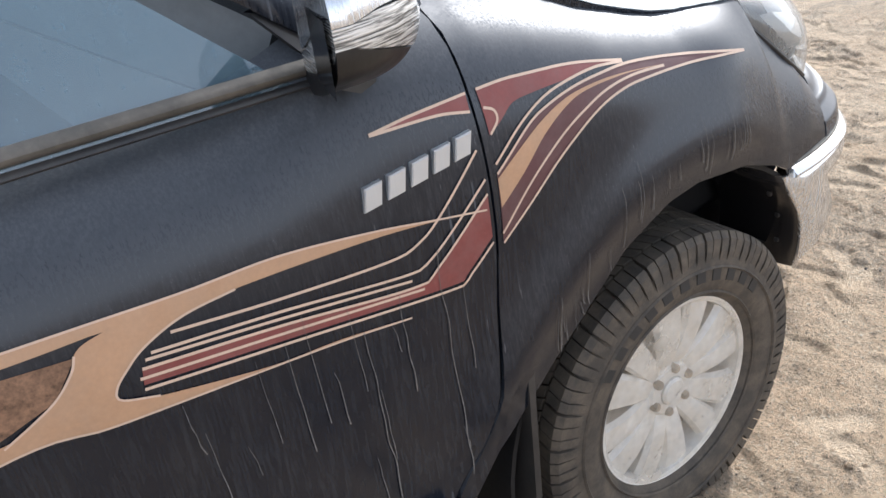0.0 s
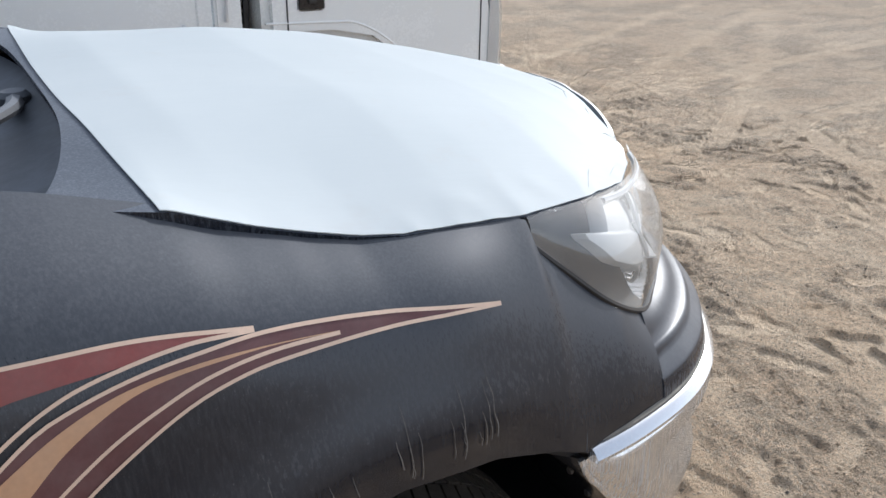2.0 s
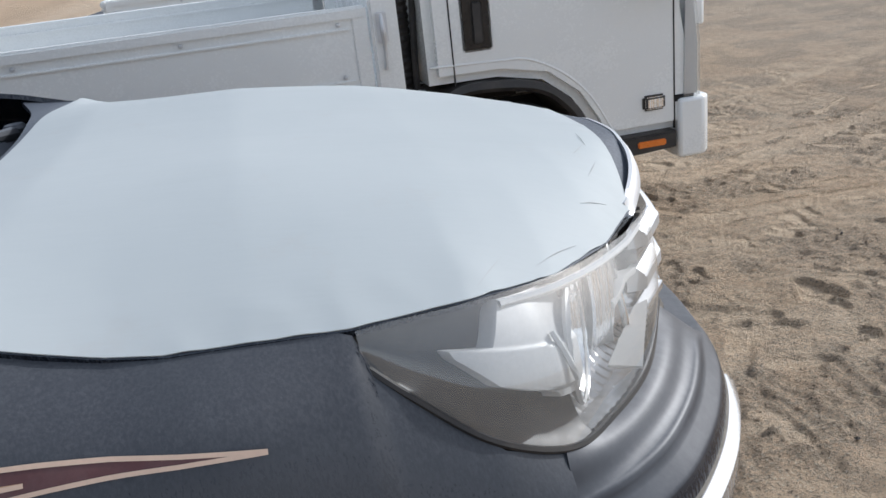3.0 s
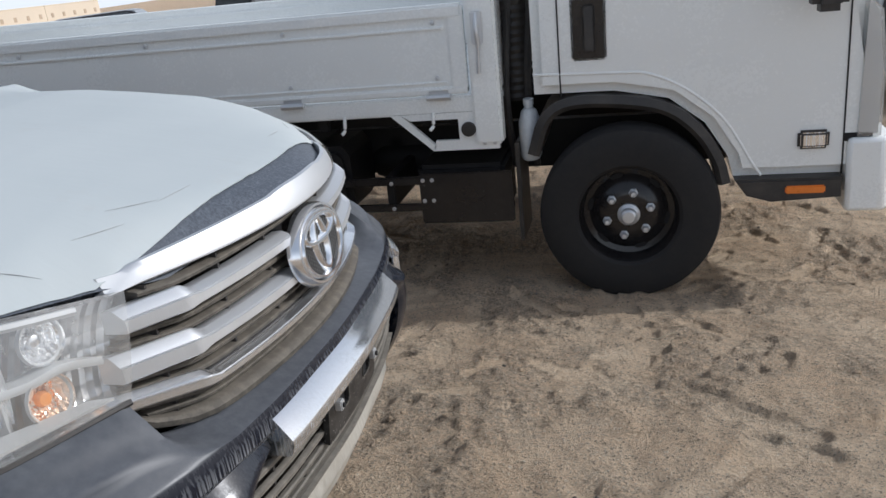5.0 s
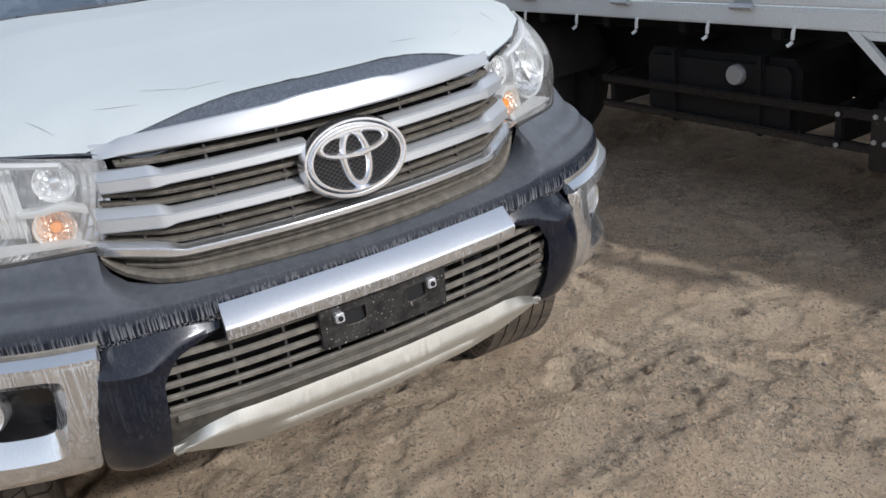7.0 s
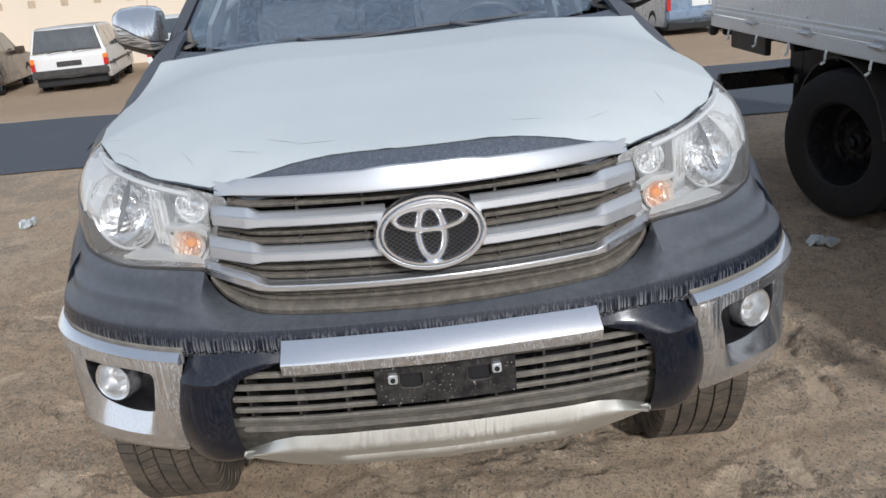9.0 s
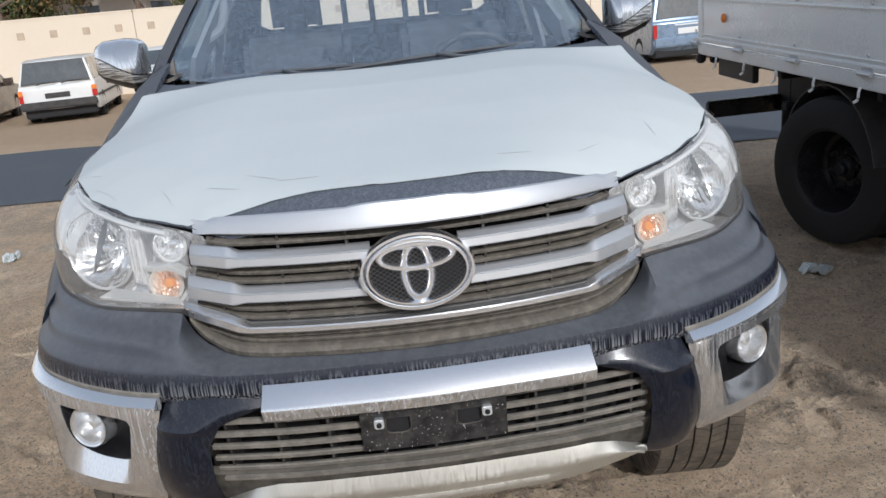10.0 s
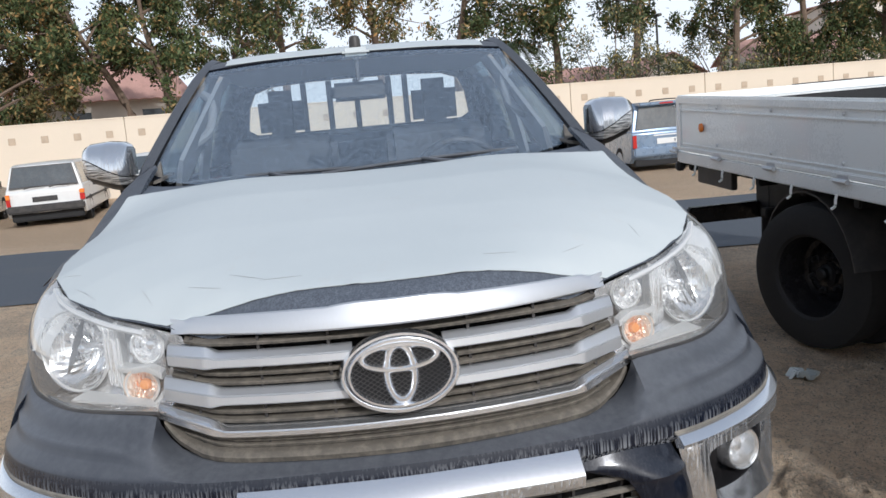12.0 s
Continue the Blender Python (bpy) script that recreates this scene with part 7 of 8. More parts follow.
    part("rubber_plug", lathe([(0.034, 0), (0.032, 0.012), (0, 0.016)], 20, Matrix.Translation((-0.69, -0.012, 0.432)) @ pose(0, 0, 0, 90, 0, 0)), BLACK, gus)
    for x, z in ((-0.575, 0.365), (-0.62, 0.365), (-0.575, 0.49), (-0.62, 0.49)):
        part("bolt", lathe([(0.009, 0), (0.009, 0.006), (0, 0.008)], 8, Matrix.Translation((x, -0.012, z)) @ pose(0, 0, 0, 90, 0, 0)), SATIN, gus)
    # cab
    cab_out = [(-0.40, 0.615), (-0.40, 1.60), (-0.30, 1.82), (0.15, 1.86), (0.58, 1.80), (0.92, 1.05), (1.0, 0.60), (1.0, 0.205), (0.45, 0.205), (0.425, 0.30), (0.33, 0.45), (0.18, 0.565), (-0.05, 0.612)]
    cab = part("cab", prism(cab_out, 0.05, W - 0.05, "y", 0.045), WHITE, t, "white truck cab", m=CAB_DROP)
    part("pressed_fold", tube([(x, 0.052, z) for x, z in ((-0.396, 0.707), (-0.046, 0.694), (0.101, 0.680), (0.269, 0.594), (0.413, 0.457), (0.523, 0.27), (0.56, 0.215))], 0.007, 40, 8), WHITE, cab)
    part("door_gap", box(-0.282, -0.276, 0.046, 0.06, 0.605, 1.62), DARK, cab)
    part("door_gap", box(0.878, 0.884, 0.046, 0.06, 0.21, 1.12), DARK, cab)
    handle = part("handle_recess", box(-0.225, -0.075, 0.040, 0.060, 0.755, 1.02, 0.02), GLOSS_BLACK, cab, "black door handle recess")
    part("grip", box(-0.175, -0.120, 0.028, 0.045, 0.79, 0.99, 0.01), BLACK, handle)
    lamp = part("side_indicator", box(0.70, 0.825, 0.030, 0.06, 0.325, 0.405, 0.012), BLACK, cab, "clear side indicator")
    part("lens", box(0.71, 0.815, 0.022, 0.045, 0.333, 0.397, 0.010), REFLECTOR, lamp)
    part("side_window", prism([(-0.20, 1.14), (0.74, 1.14), (0.46, 1.66), (-0.20, 1.70)], 0.046, 0.06, "y"), CAR_GLASS, cab)
    part("windscreen", prism([(0.14, 1.02), (W - 0.14, 1.02), (W - 0.20, 1.70), (0.20, 1.70)], 0.0, 0.01, "x"), CAR_GLASS, cab, m=pose(0.955, 0, 0) @ pose(0, 0, 1.02, 0, -29, 0) @ pose(0, 0, -1.02))
    hl = part("head_lamp", skin([[(x, y, z) for x, z in ((0.93, 0.37), (1.02, 0.37), (1.02, 0.66), (0.995, 0.88), (0.94, 0.93))] for y in (0.035, 0.36)]), LENS, cab, "tall clear head lamp")
    part("reflector", skin([[(x, y, z) for x, z in ((0.935, 0.38), (1.01, 0.38), (1.01, 0.65), (0.985, 0.87), (0.945, 0.92))] for y in (0.045, 0.34)]), SATIN, hl)
    part("front_panel", box(0.985, 1.015, 0.36, W - 0.36, 0.34, 1.00, 0.01), WHITE, cab)
    bump = part("front_bumper", skin([[(x, y, z) for y, z in ((0.02 + e, 0.045), (W - 0.02 - e, 0.045), (W - 0.02 - e, 0.365), (0.02 + e, 0.365))] for x, e in ((0.895, 0.0), (1.04, 0.0), (1.09, 0.05))]), WHITE, t, "white steel front bumper", bev=0.02, m=CAB_DROP)
    part("gap", box(0.885, 0.99, 0.045, W - 0.045, 0.35, 0.385), DARK, bump)
    step = part("cab_step", prism([(0.45, 0.203), (0.88, 0.203), (0.88, 0.115), (0.60, 0.10), (0.50, 0.13)], 0.02, 0.40, "y", 0.01), BLACK, cab, "black step below the door")
    part("marker_lamp", box(0.655, 0.815, 0.010, 0.03, 0.138, 0.172, 0.006), MARKER, step, "long amber marker")
    mir = part("door_mirror", box(0.70, 0.83, -0.16, -0.03, 0.90, 1.38, 0.03), BLACK, cab, "black door mirror")
    part("stay", tube([(0.66, 0.05, 1.30), (0.72, -0.03, 1.36), (0.76, -0.09, 1.36)], 0.012, 8, 6), BLACK, mir)
    lip = curve_points([(x, 0, z) for x, z in ((-0.44, 0.36), (-0.38, 0.52), (-0.264, 0.598), (-0.05, 0.60), (0.171, 0.556), (0.316, 0.446), (0.405, 0.304), (0.435, 0.19))], 30)
    rings = []
    for k, p in enumerate(lip):
        d = (lip[min(k + 1, 30)] - lip[max(k - 1, 0)]).normalized()
        q = Vector((d.z, 0, -d.x))
        rings.append([(p.x + q.x * w, y, p.z + q.z * w) for w, y in ((0.0, 0.038), (0.0, 0.50), (0.055, 0.50), (0.055, 0.045), (0.035, 0.030))])
    part("wheel_arch", skin(rings), BLACK, t, "black wheel arch", m=CAB_DROP)
    part("mud_flap", box(-0.50, -0.48, 0.06, 0.36, -0.13, 0.34, 0.004), BLACK, t)
    part("coolant_bottle", lathe([(0.0, 0.0), (0.050, 0.0), (0.062, 0.02), (0.062, 0.17), (0.045, 0.22), (0.026, 0.235), (0.026, 0.25), (0.030, 0.25), (0.030, 0.275), (0.0, 0.278)], 20, Matrix.Translation((-0.435, 0.14, 0.25)) @ Matrix.Diagonal((0.8, 1.2, 1, 1))), surface("milky_plastic", (0.55, 0.58, 0.60), 0.45), t, "milky coolant bottle")
    part("intake_duct", lathe([(0.07 + 0.008 * (k % 2), 0.5 + 0.018 * k) for k in range(60)], 18, Matrix.Translation((-0.50, 0.30, 0))), BLACK, t, "black bellows intake duct")
    for x in (-0.42, -0.52):
        part("hose", tube([(x, 0.22, 0.2), (x - 0.02, 0.20, 0.55), (x + 0.02, 0.24, 1.1)], 0.018, 14, 6), BLACK, t)
    truck_wheel(t, pose(0, 0.085, 0.0, 90, 0, 0))
    truck_wheel(t, pose(0, W - 0.085, 0.0, -90, 0, 30))
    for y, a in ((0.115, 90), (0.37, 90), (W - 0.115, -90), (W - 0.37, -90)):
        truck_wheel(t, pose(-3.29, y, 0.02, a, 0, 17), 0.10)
    for y0, y1 in ((0.02, 0.50), (W - 0.50, W - 0.02)):
        rings = []
        for k in range(13):
            a = lerp(2.9, 0.25, k / 12)
            rings.append([(-3.29 + r * math.cos(a), y, 0.02 + r * math.sin(a)) for r, y in ((0.455, y0), (0.465, y0), (0.465, y1), (0.455, y1))])
        part("rear_mudguard", skin(rings), BLACK, t)
        part("mud_flap", box(-3.78, -3.765, y0, y1, -0.22, 0.30, 0.004), BLACK, t)
        part("mud_flap_stay", box(-3.78, -3.72, y0, y1 + 0.1, 0.28, 0.33, 0.006), UNDER, t)
    part("rear_underrun_bar", box(-4.90, -4.83, 0.02, W - 0.02, 0.06, 0.18, 0.012), GLOSS_BLACK, t, "black rear underrun bar")
    for y in (0.58, 1.40):
        part("underrun_bracket", box(-4.90, -4.70, y - 0.03, y + 0.03, 0.06, 0.36, 0.01), UNDER, t)
    tl = part("tail_lamp_carrier", box(-4.97, -4.86, 0.16, 0.55, 0.38, 0.49, 0.01), BLACK, t)
    part("tail_lamp", box(-4.985, -4.96, 0.18, 0.53, 0.40, 0.47, 0.008), RED_LAMP, tl)
    part("under_bed_panel", box(-4.75, -4.22, 0.05, 0.09, 0.375, 0.505, 0.006), BLACK, t, "black panel below the bed")
    part("rubber_stop", box(-4.99, -4.93, -0.02, 0.04, 0.44, 0.51, 0.012), BLACK, t)
    return t


truck = flatbed_truck(pose(1.42, 2.30, 0.285, 0, TRUCK_SLOPE, 0.4), "white flatbed truck with drop sides standing on the sand")
copy_thing(truck, pose(3.95, 6.80, 0.16, 0, TRUCK_SLOPE, 1.0))


# ---------------------------------------------------------------- parked cars beyond the road
def car_profile(kind):
    """Side outlines (x ahead from the tail, z) as shares of length and height: body, and cabin glass line."""
    if kind == "wagon":
        return [(0.0, 0.30), (0.0, 0.55), (0.02, 0.62), (0.66, 0.62), (0.97, 0.56), (1.0, 0.45), (1.0, 0.22), (0.96, 0.17), (0.03, 0.17)], [(0.012, 0.60), (0.05, 0.97), (0.10, 1.0), (0.52, 1.0), (0.56, 0.98), (0.70, 0.61)]
    if kind == "van":
        return [(0.0, 0.22), (0.0, 0.56), (0.01, 0.60), (0.80, 0.58), (0.96, 0.48), (1.0, 0.38), (1.0, 0.18), (0.96, 0.14), (0.03, 0.14)], [(0.008, 0.58), (0.035, 0.96), (0.08, 1.0), (0.60, 1.0), (0.66, 0.97), (0.86, 0.57)]
    return [(0.0, 0.30), (0.0, 0.58), (0.03, 0.66), (0.18, 0.69), (0.70, 0.66), (0.96, 0.56), (1.0, 0.44), (1.0, 0.22), (0.96, 0.16), (0.03, 0.16)], [(0.14, 0.67), (0.30, 0.96), (0.36, 1.0), (0.54, 1.0), (0.60, 0.97), (0.74, 0.65)]


def parked_car(name, label, kind, L, W, H, paint, m, bumper=None, group="cars parked across the road"):
    c = thing(name, label, "car", m, group)
    low, high = car_profile(kind)

    def loft(outline, half_low, half_high, z0, z1):
        rings = []
        for k in range(7):
            f = lerp(-1, 1, k / 6)
            ring = []
            for x, z in outline:
                t = min(1.0, max(0.0, (z * H - z0) / (z1 - z0)))
                half = lerp(half_low, half_high, t)
                pinch = 0.035 * (f * f) * (1 if x < 0.5 else -1) * L * 0.3 if (x < 0.05 or x > 0.93) else 0.0
                ring.append((x * L + pinch, f * half, z * H - (0.012 * H * f**4 if z > 0.9 else 0.0)))
            rings.append(ring)
        return skin(rings)

    part("body", loft(low, W / 2, W / 2 * 0.96, 0.3 * H, 0.6 * H), paint, c, bev=0.02)
    part("cabin", loft(high, W / 2 * 0.95, W / 2 * 0.78, 0.6 * H, H), paint, c, bev=0.02)
    zt, zb = 0.955 * H, 0.625 * H

    def at_side(x, z, s):
        t = min(1.0, max(0.0, (z - 0.6 * H) / (0.4 * H)))
        return x, s * (lerp(W / 2 * 0.95, W / 2 * 0.78, t) + 0.006), z

    x_lo, x_hi = {"wagon": (0.05, 0.66), "van": (0.04, 0.80), "sedan": (0.22, 0.68)}[kind]
    top_lo, top_hi = {"wagon": (0.075, 0.54), "van": (0.05, 0.63), "sedan": (0.335, 0.575)}[kind]
    cuts = [0.0, 0.30, 0.62, 1.0] if kind != "sedan" else [0.0, 0.45, 1.0]
    for s in (-1, 1):
        for a, b in zip(cuts, cuts[1:]):
            def pane(u, v, a=a, b=b, s=s):
                f = lerp(a + 0.012, b - 0.012, u)
                return at_side(lerp(lerp(x_lo, x_hi, f), lerp(top_lo, top_hi, f), v) * L, lerp(zb, zt, v), s)
            part("side_window", grid(pane, 3, 3), CAR_GLASS, c, thick=0.005)
    (xa, za), (xb, zb2) = high[0], high[1]

    def rear(u, v):
        x, z = lerp(xa, xb, lerp(0.12, 0.92, v)) * L - 0.008, lerp(za, zb2, lerp(0.12, 0.92, v)) * H
        return x, lerp(-1, 1, u) * lerp(W / 2 * 0.84, W / 2 * 0.70, v), z

    part("rear_window", grid(rear, 4, 3), CAR_GLASS, c, thick=0.005)
    (xc, zc), (xd, zd) = high[-2], high[-1]
    part("windscreen", grid(lambda u, v: (lerp(xd, xc, lerp(0.1, 0.95, v)) * L + 0.008, lerp(-1, 1, u) * lerp(W / 2 * 0.86, W / 2 * 0.70, v), lerp(zd, zc, lerp(0.1, 0.95, v)) * H), 4, 3), CAR_GLASS, c, thick=0.005)
    dark = bumper or BLACK
    part("rear_bumper", box(-0.09, 0.12, -W / 2 * 0.97, W / 2 * 0.97, 0.24 * H, 0.36 * H, 0.03), dark, c)
    part("front_bumper", box(L - 0.10, L + 0.08, -W / 2 * 0.97, W / 2 * 0.97, 0.18 * H, 0.33 * H, 0.03), dark, c)
    part("plate", box(-0.012, 0.0, -0.26, 0.26, 0.40 * H, 0.48 * H, 0.004), BLACK if kind != "van" else WHITE_CAR, c)
    if kind == "wagon":
        part("roof_panel", grid(lambda u, v: (lerp(0.105, 0.52, u) * L, lerp(-0.365, 0.365, v) * W, H + 0.006 - 0.012 * H * (2 * v - 1) ** 4), 6, 8), ROOF_GREY, c, "grey roof", thick=0.01)
        part("window_surround", skin([[(lerp(xa, xb, v) * L - 0.004, y * lerp(W / 2 * 0.88, W / 2 * 0.74, v), lerp(za, zb2, v) * H) for y, v in ((-1, 0.06), (1, 0.06), (1, 0.97), (-1, 0.97))], [(lerp(xa, xb, v) * L + 0.01, y * lerp(W / 2 * 0.88, W / 2 * 0.74, v), lerp(za, zb2, v) * H) for y, v in ((-1, 0.06), (1, 0.06), (1, 0.97), (-1, 0.97))]]), BLACK, c)
        for y in (-0.34, 0.18):
            part("rear_wiper", tube([(-0.02, y + 0.22, za * H + 0.02), (-0.02, y + 0.05, za * H + 0.05), (-0.015, y - 0.20, za * H + 0.06)], 0.010, 8, 5), BLACK, c)
        for s in (-1, 1):
            part("side_moulding", box(0.03 * L, 0.97 * L, s * W / 2 - 0.008, s * W / 2 + 0.008, 0.36 * H, 0.395 * H, 0.004), BLACK, c)
    if kind == "van":
        spoiler = part("roof_spoiler", box(-0.02, 0.36, -W * 0.37, W * 0.37, 0.955 * H, 0.995 * H, 0.02), paint, c)
        part("brake_lamp", box(-0.032, -0.015, -0.16, 0.16, 0.965 * H, 0.985 * H, 0.003), RED_LAMP, spoiler)
        part("tailgate_handle", box(-0.014, 0.0, -0.34, 0.34, 0.515 * H, 0.535 * H, 0.004), SATIN, c)
        for s in (-1, 1):
            part("roof_rail", tube([(0.12 * L, s * W * 0.35, H - 0.02), (0.16 * L, s * W * 0.35, H + 0.035), (0.52 * L, s * W * 0.35, H + 0.035), (0.56 * L, s * W * 0.35, H - 0.02)], 0.016, 16, 6), BLACK, c)
    for s in (-1, 1):
        part("tail_lamp", box(-0.014, 0.10, s * W / 2 * 0.97 - 0.02, s * W / 2 * 0.87 if kind != "sedan" else s * W / 2 * 0.76, 0.37 * H, 0.47 * H, 0.01), RED_LAMP, c)
        part("rear_indicator", box(-0.014, 0.10, s * W / 2 * 0.97 - 0.02, s * W / 2 * 0.87 if kind != "sedan" else s * W / 2 * 0.76, 0.475 * H, 0.54 * H, 0.01), MARKER if kind == "wagon" else RED_LAMP, c)
        part("head_lamp", box(L - 0.10, L + 0.012, s * W / 2 * 0.95 - 0.01, s * W / 2 * 0.60, 0.38 * H, 0.48 * H, 0.01), CLEAR_LAMP, c)
        part("door_mirror", box(0.60 * L, 0.635 * L, s * W / 2, s * (W / 2 + 0.16), 0.60 * H, 0.70 * H, 0.02), dark, c)
        for x in (0.19 * L, 0.80 * L):
            w = part("wheel", lathe([(0.0, 0.02), (0.10, 0.02), (0.16, 0.0), (0.19, 0.03), (0.20, 0.05)], 24), SATIN, c, m=pose(x, s * (W / 2 - 0.10), 0.30, -90 * s, 0, 0))
            part("tyre", lathe([(0.19, -0.09), (0.25, -0.10), (0.295, -0.085), (0.305, 0.0), (0.295, 0.085), (0.25, 0.10), (0.19, 0.09)], 28), TRUCK_TYRE, w)
    part("underbody", box(0.08, L - 0.08, -W / 2 * 0.9, W / 2 * 0.9, 0.15, 0.30 * H, 0.02), UNDER, c)
    return c


BLUE_CAR = surface("pale_blue_car_paint", (0.19, 0.27, 0.38), 0.25, 0.4, 0.06, dust=0.15, coat=0.4)
ROOF_GREY = surface("grey_roof_paint", (0.30, 0.30, 0.29), 0.3, 0.0, 0.08, dust=0.3, coat=0.3)
BROWN_CAR = surface("dark_brown_car_paint", (0.055, 0.035, 0.025), 0.25, 0.3, 0.06, dust=0.12, coat=0.4)
DARK_CAR = surface("dark_grey_car_paint", (0.02, 0.022, 0.027), 0.22, 0.3, 0.06, dust=0.1, coat=0.4)
BEIGE_CAR = surface("beige_car_paint", (0.48, 0.44, 0.36), 0.3, 0.1, 0.06, dust=0.15, coat=0.3)


def parked_at(x, y, heading):
    return pose(x, y, ground_level(x, y) - 0.02, 0, 0, heading)


parked_car("estate_car", "old white estate car with a black bumper and red tail lamps", "wagon", 4.75, 1.66, 1.42, WHITE_CAR, parked_at(-17.0, -7.02, 189.5))
parked_car("minivan", "pale blue minivan with tinted windows parked by the wall", "van", 4.6, 1.75, 1.62, BLUE_CAR, parked_at(-16.6, 7.15, 182), BLUE_CAR)
parked_car("saloon_car", "dark brown saloon car parked on the sandy verge", "sedan", 4.6, 1.75, 1.42, BROWN_CAR, parked_at(-16.6, -9.55, 189), BROWN_CAR)
parked_car("saloon_car", "white saloon car parked on the sandy verge", "sedan", 4.5, 1.72, 1.42, WHITE_CAR, parked_at(-18.8, -4.95, 187), WHITE_CAR)
parked_car("minivan", "beige minivan standing side-on before the wall", "van", 4.7, 1.75, 1.72, BEIGE_CAR, parked_at(-19.5, 11.6, 97), BEIGE_CAR)
parked_car("hatchback_car", "dark grey estate car beyond the flatbed truck", "wagon", 4.6, 1.78, 1.60, DARK_CAR, parked_at(-15.2, 20.5, 20), DARK_CAR, "cars beyond the truck")
parked_car("hatchback_car", "black van-shaped car beyond the flatbed truck", "van", 4.4, 1.78, 1.72, DARK_CAR, parked_at(-11.6, 25.0, 75), DARK_CAR, "cars beyond the truck")


# ---------------------------------------------------------------- houses, trees and shrubs behind the wall
def house(label, m, L, D, H, rise, group="houses behind the wall"):
    """A plain plastered house with a tiled gable roof; the ridge runs along local x."""
    h = thing("house", label, "house", m, group)
    part("wall", box(-L / 2, L / 2, -D / 2, D / 2, -0.5, H, 0.02), PLASTER, h)
    part("gable", prism([(-D / 2, H), (D / 2, H), (0, H + rise)], -L / 2 + 0.02, L / 2 - 0.02, "x"), PLASTER, h, smooth=0)
    for s in (-1, 1):
        def slope(u, v, s=s):
            y = s * lerp(-0.05 * s * s, D / 2 + 0.35, v)
            z = H + rise + 0.08 - rise * (abs(y) / (D / 2))
            return lerp(-L / 2 - 0.3, L / 2 + 0.3, u), y, z + 0.045 * abs(math.sin(u * L * 7.0)) * 1.0

        n = max(20, int(L * 9))
        roof_part = part("roof", grid(slope, n, 10) if s < 0 else flip(grid(slope, n, 10)), TILE, h, "terracotta tiled roof", thick=0.05, smooth=60)
        roof_part["label"] = "terracotta tiled roof"
    for x in (-L / 4, L / 4):
        w = part("window", box(x - 0.5, x + 0.5, -D / 2 - 0.02, -D / 2 + 0.05, H - 1.6, H - 0.5, 0.01), CAR_GLASS, h)
        part("window_frame", box(x - 0.56, x + 0.56, -D / 2 - 0.035, -D / 2 - 0.01, H - 0.52, H - 0.44), PLASTER, w)
    for y in (-D / 5, D / 5):
        w = part("window", box(L / 2 - 0.05, L / 2 + 0.02, y - 0.4, y + 0.4, H - 1.6, H - 0.6, 0.01), CAR_GLASS, h)
        part("window_frame", box(L / 2 - 0.01, L / 2 + 0.035, y - 0.46, y + 0.46, H - 1.68, H - 1.60), PLASTER, w)
    return h


house("white plastered house with a terracotta gable roof", pose(-38, -11.6, 0, 0, 0, 123), 6.4, 5.0, 3.55, 1.5)
house("pale plastered house with a terracotta roof", pose(-39, 9.0, 0, 0, 0, 86), 6.4, 5.0, 2.35, 0.8)
house("pale plastered house with a low tiled roof", pose(-41, 15.2, 0, 0, 0, 8), 6.0, 3.0, 2.6, 0.9)
house("pale plastered house with a low tiled roof", pose(-39, 22.0, 0, 0, 0, 84), 5.2, 5.0, 2.85, 1.0)
house("tall pale plastered house among the trees", pose(-48, 31.5, 0, 0, 0, 88), 6.0, 6.0, 5.9, 0.04)
house("tall pale plastered house among the trees", pose(-46, -24.0, 0, 0, 0, 85), 9.0, 6.0, 4.8, 1.8)


def leaf_cloud(rnd, centers, per, spread, size, droop=0.0):
    vs, fs = [], []
    for cx, cy, cz, k in centers:
        for _ in range(int(per * k)):
            d = Vector((rnd.gauss(0, 1), rnd.gauss(0, 1), rnd.gauss(0, 0.8)))
            p = Vector((cx, cy, cz)) + d * spread * k
            p.z -= droop * rnd.random() ** 2 * spread * 2.5
            a = Vector((rnd.gauss(0, 1), rnd.gauss(0, 1), rnd.gauss(-0.8, 0.8))).normalized()
            b = a.cross(Vector((rnd.gauss(0, 1), rnd.gauss(0, 1), rnd.gauss(0, 1)))).normalized()
            s = size * rnd.uniform(0.6, 1.4)
            i = len(vs)
            vs += [p - a * s, p + b * s * 0.38, p + a * s, p - b * s * 0.38]
            fs.append((i, i + 1, i + 2, i + 3))
    return vs, fs


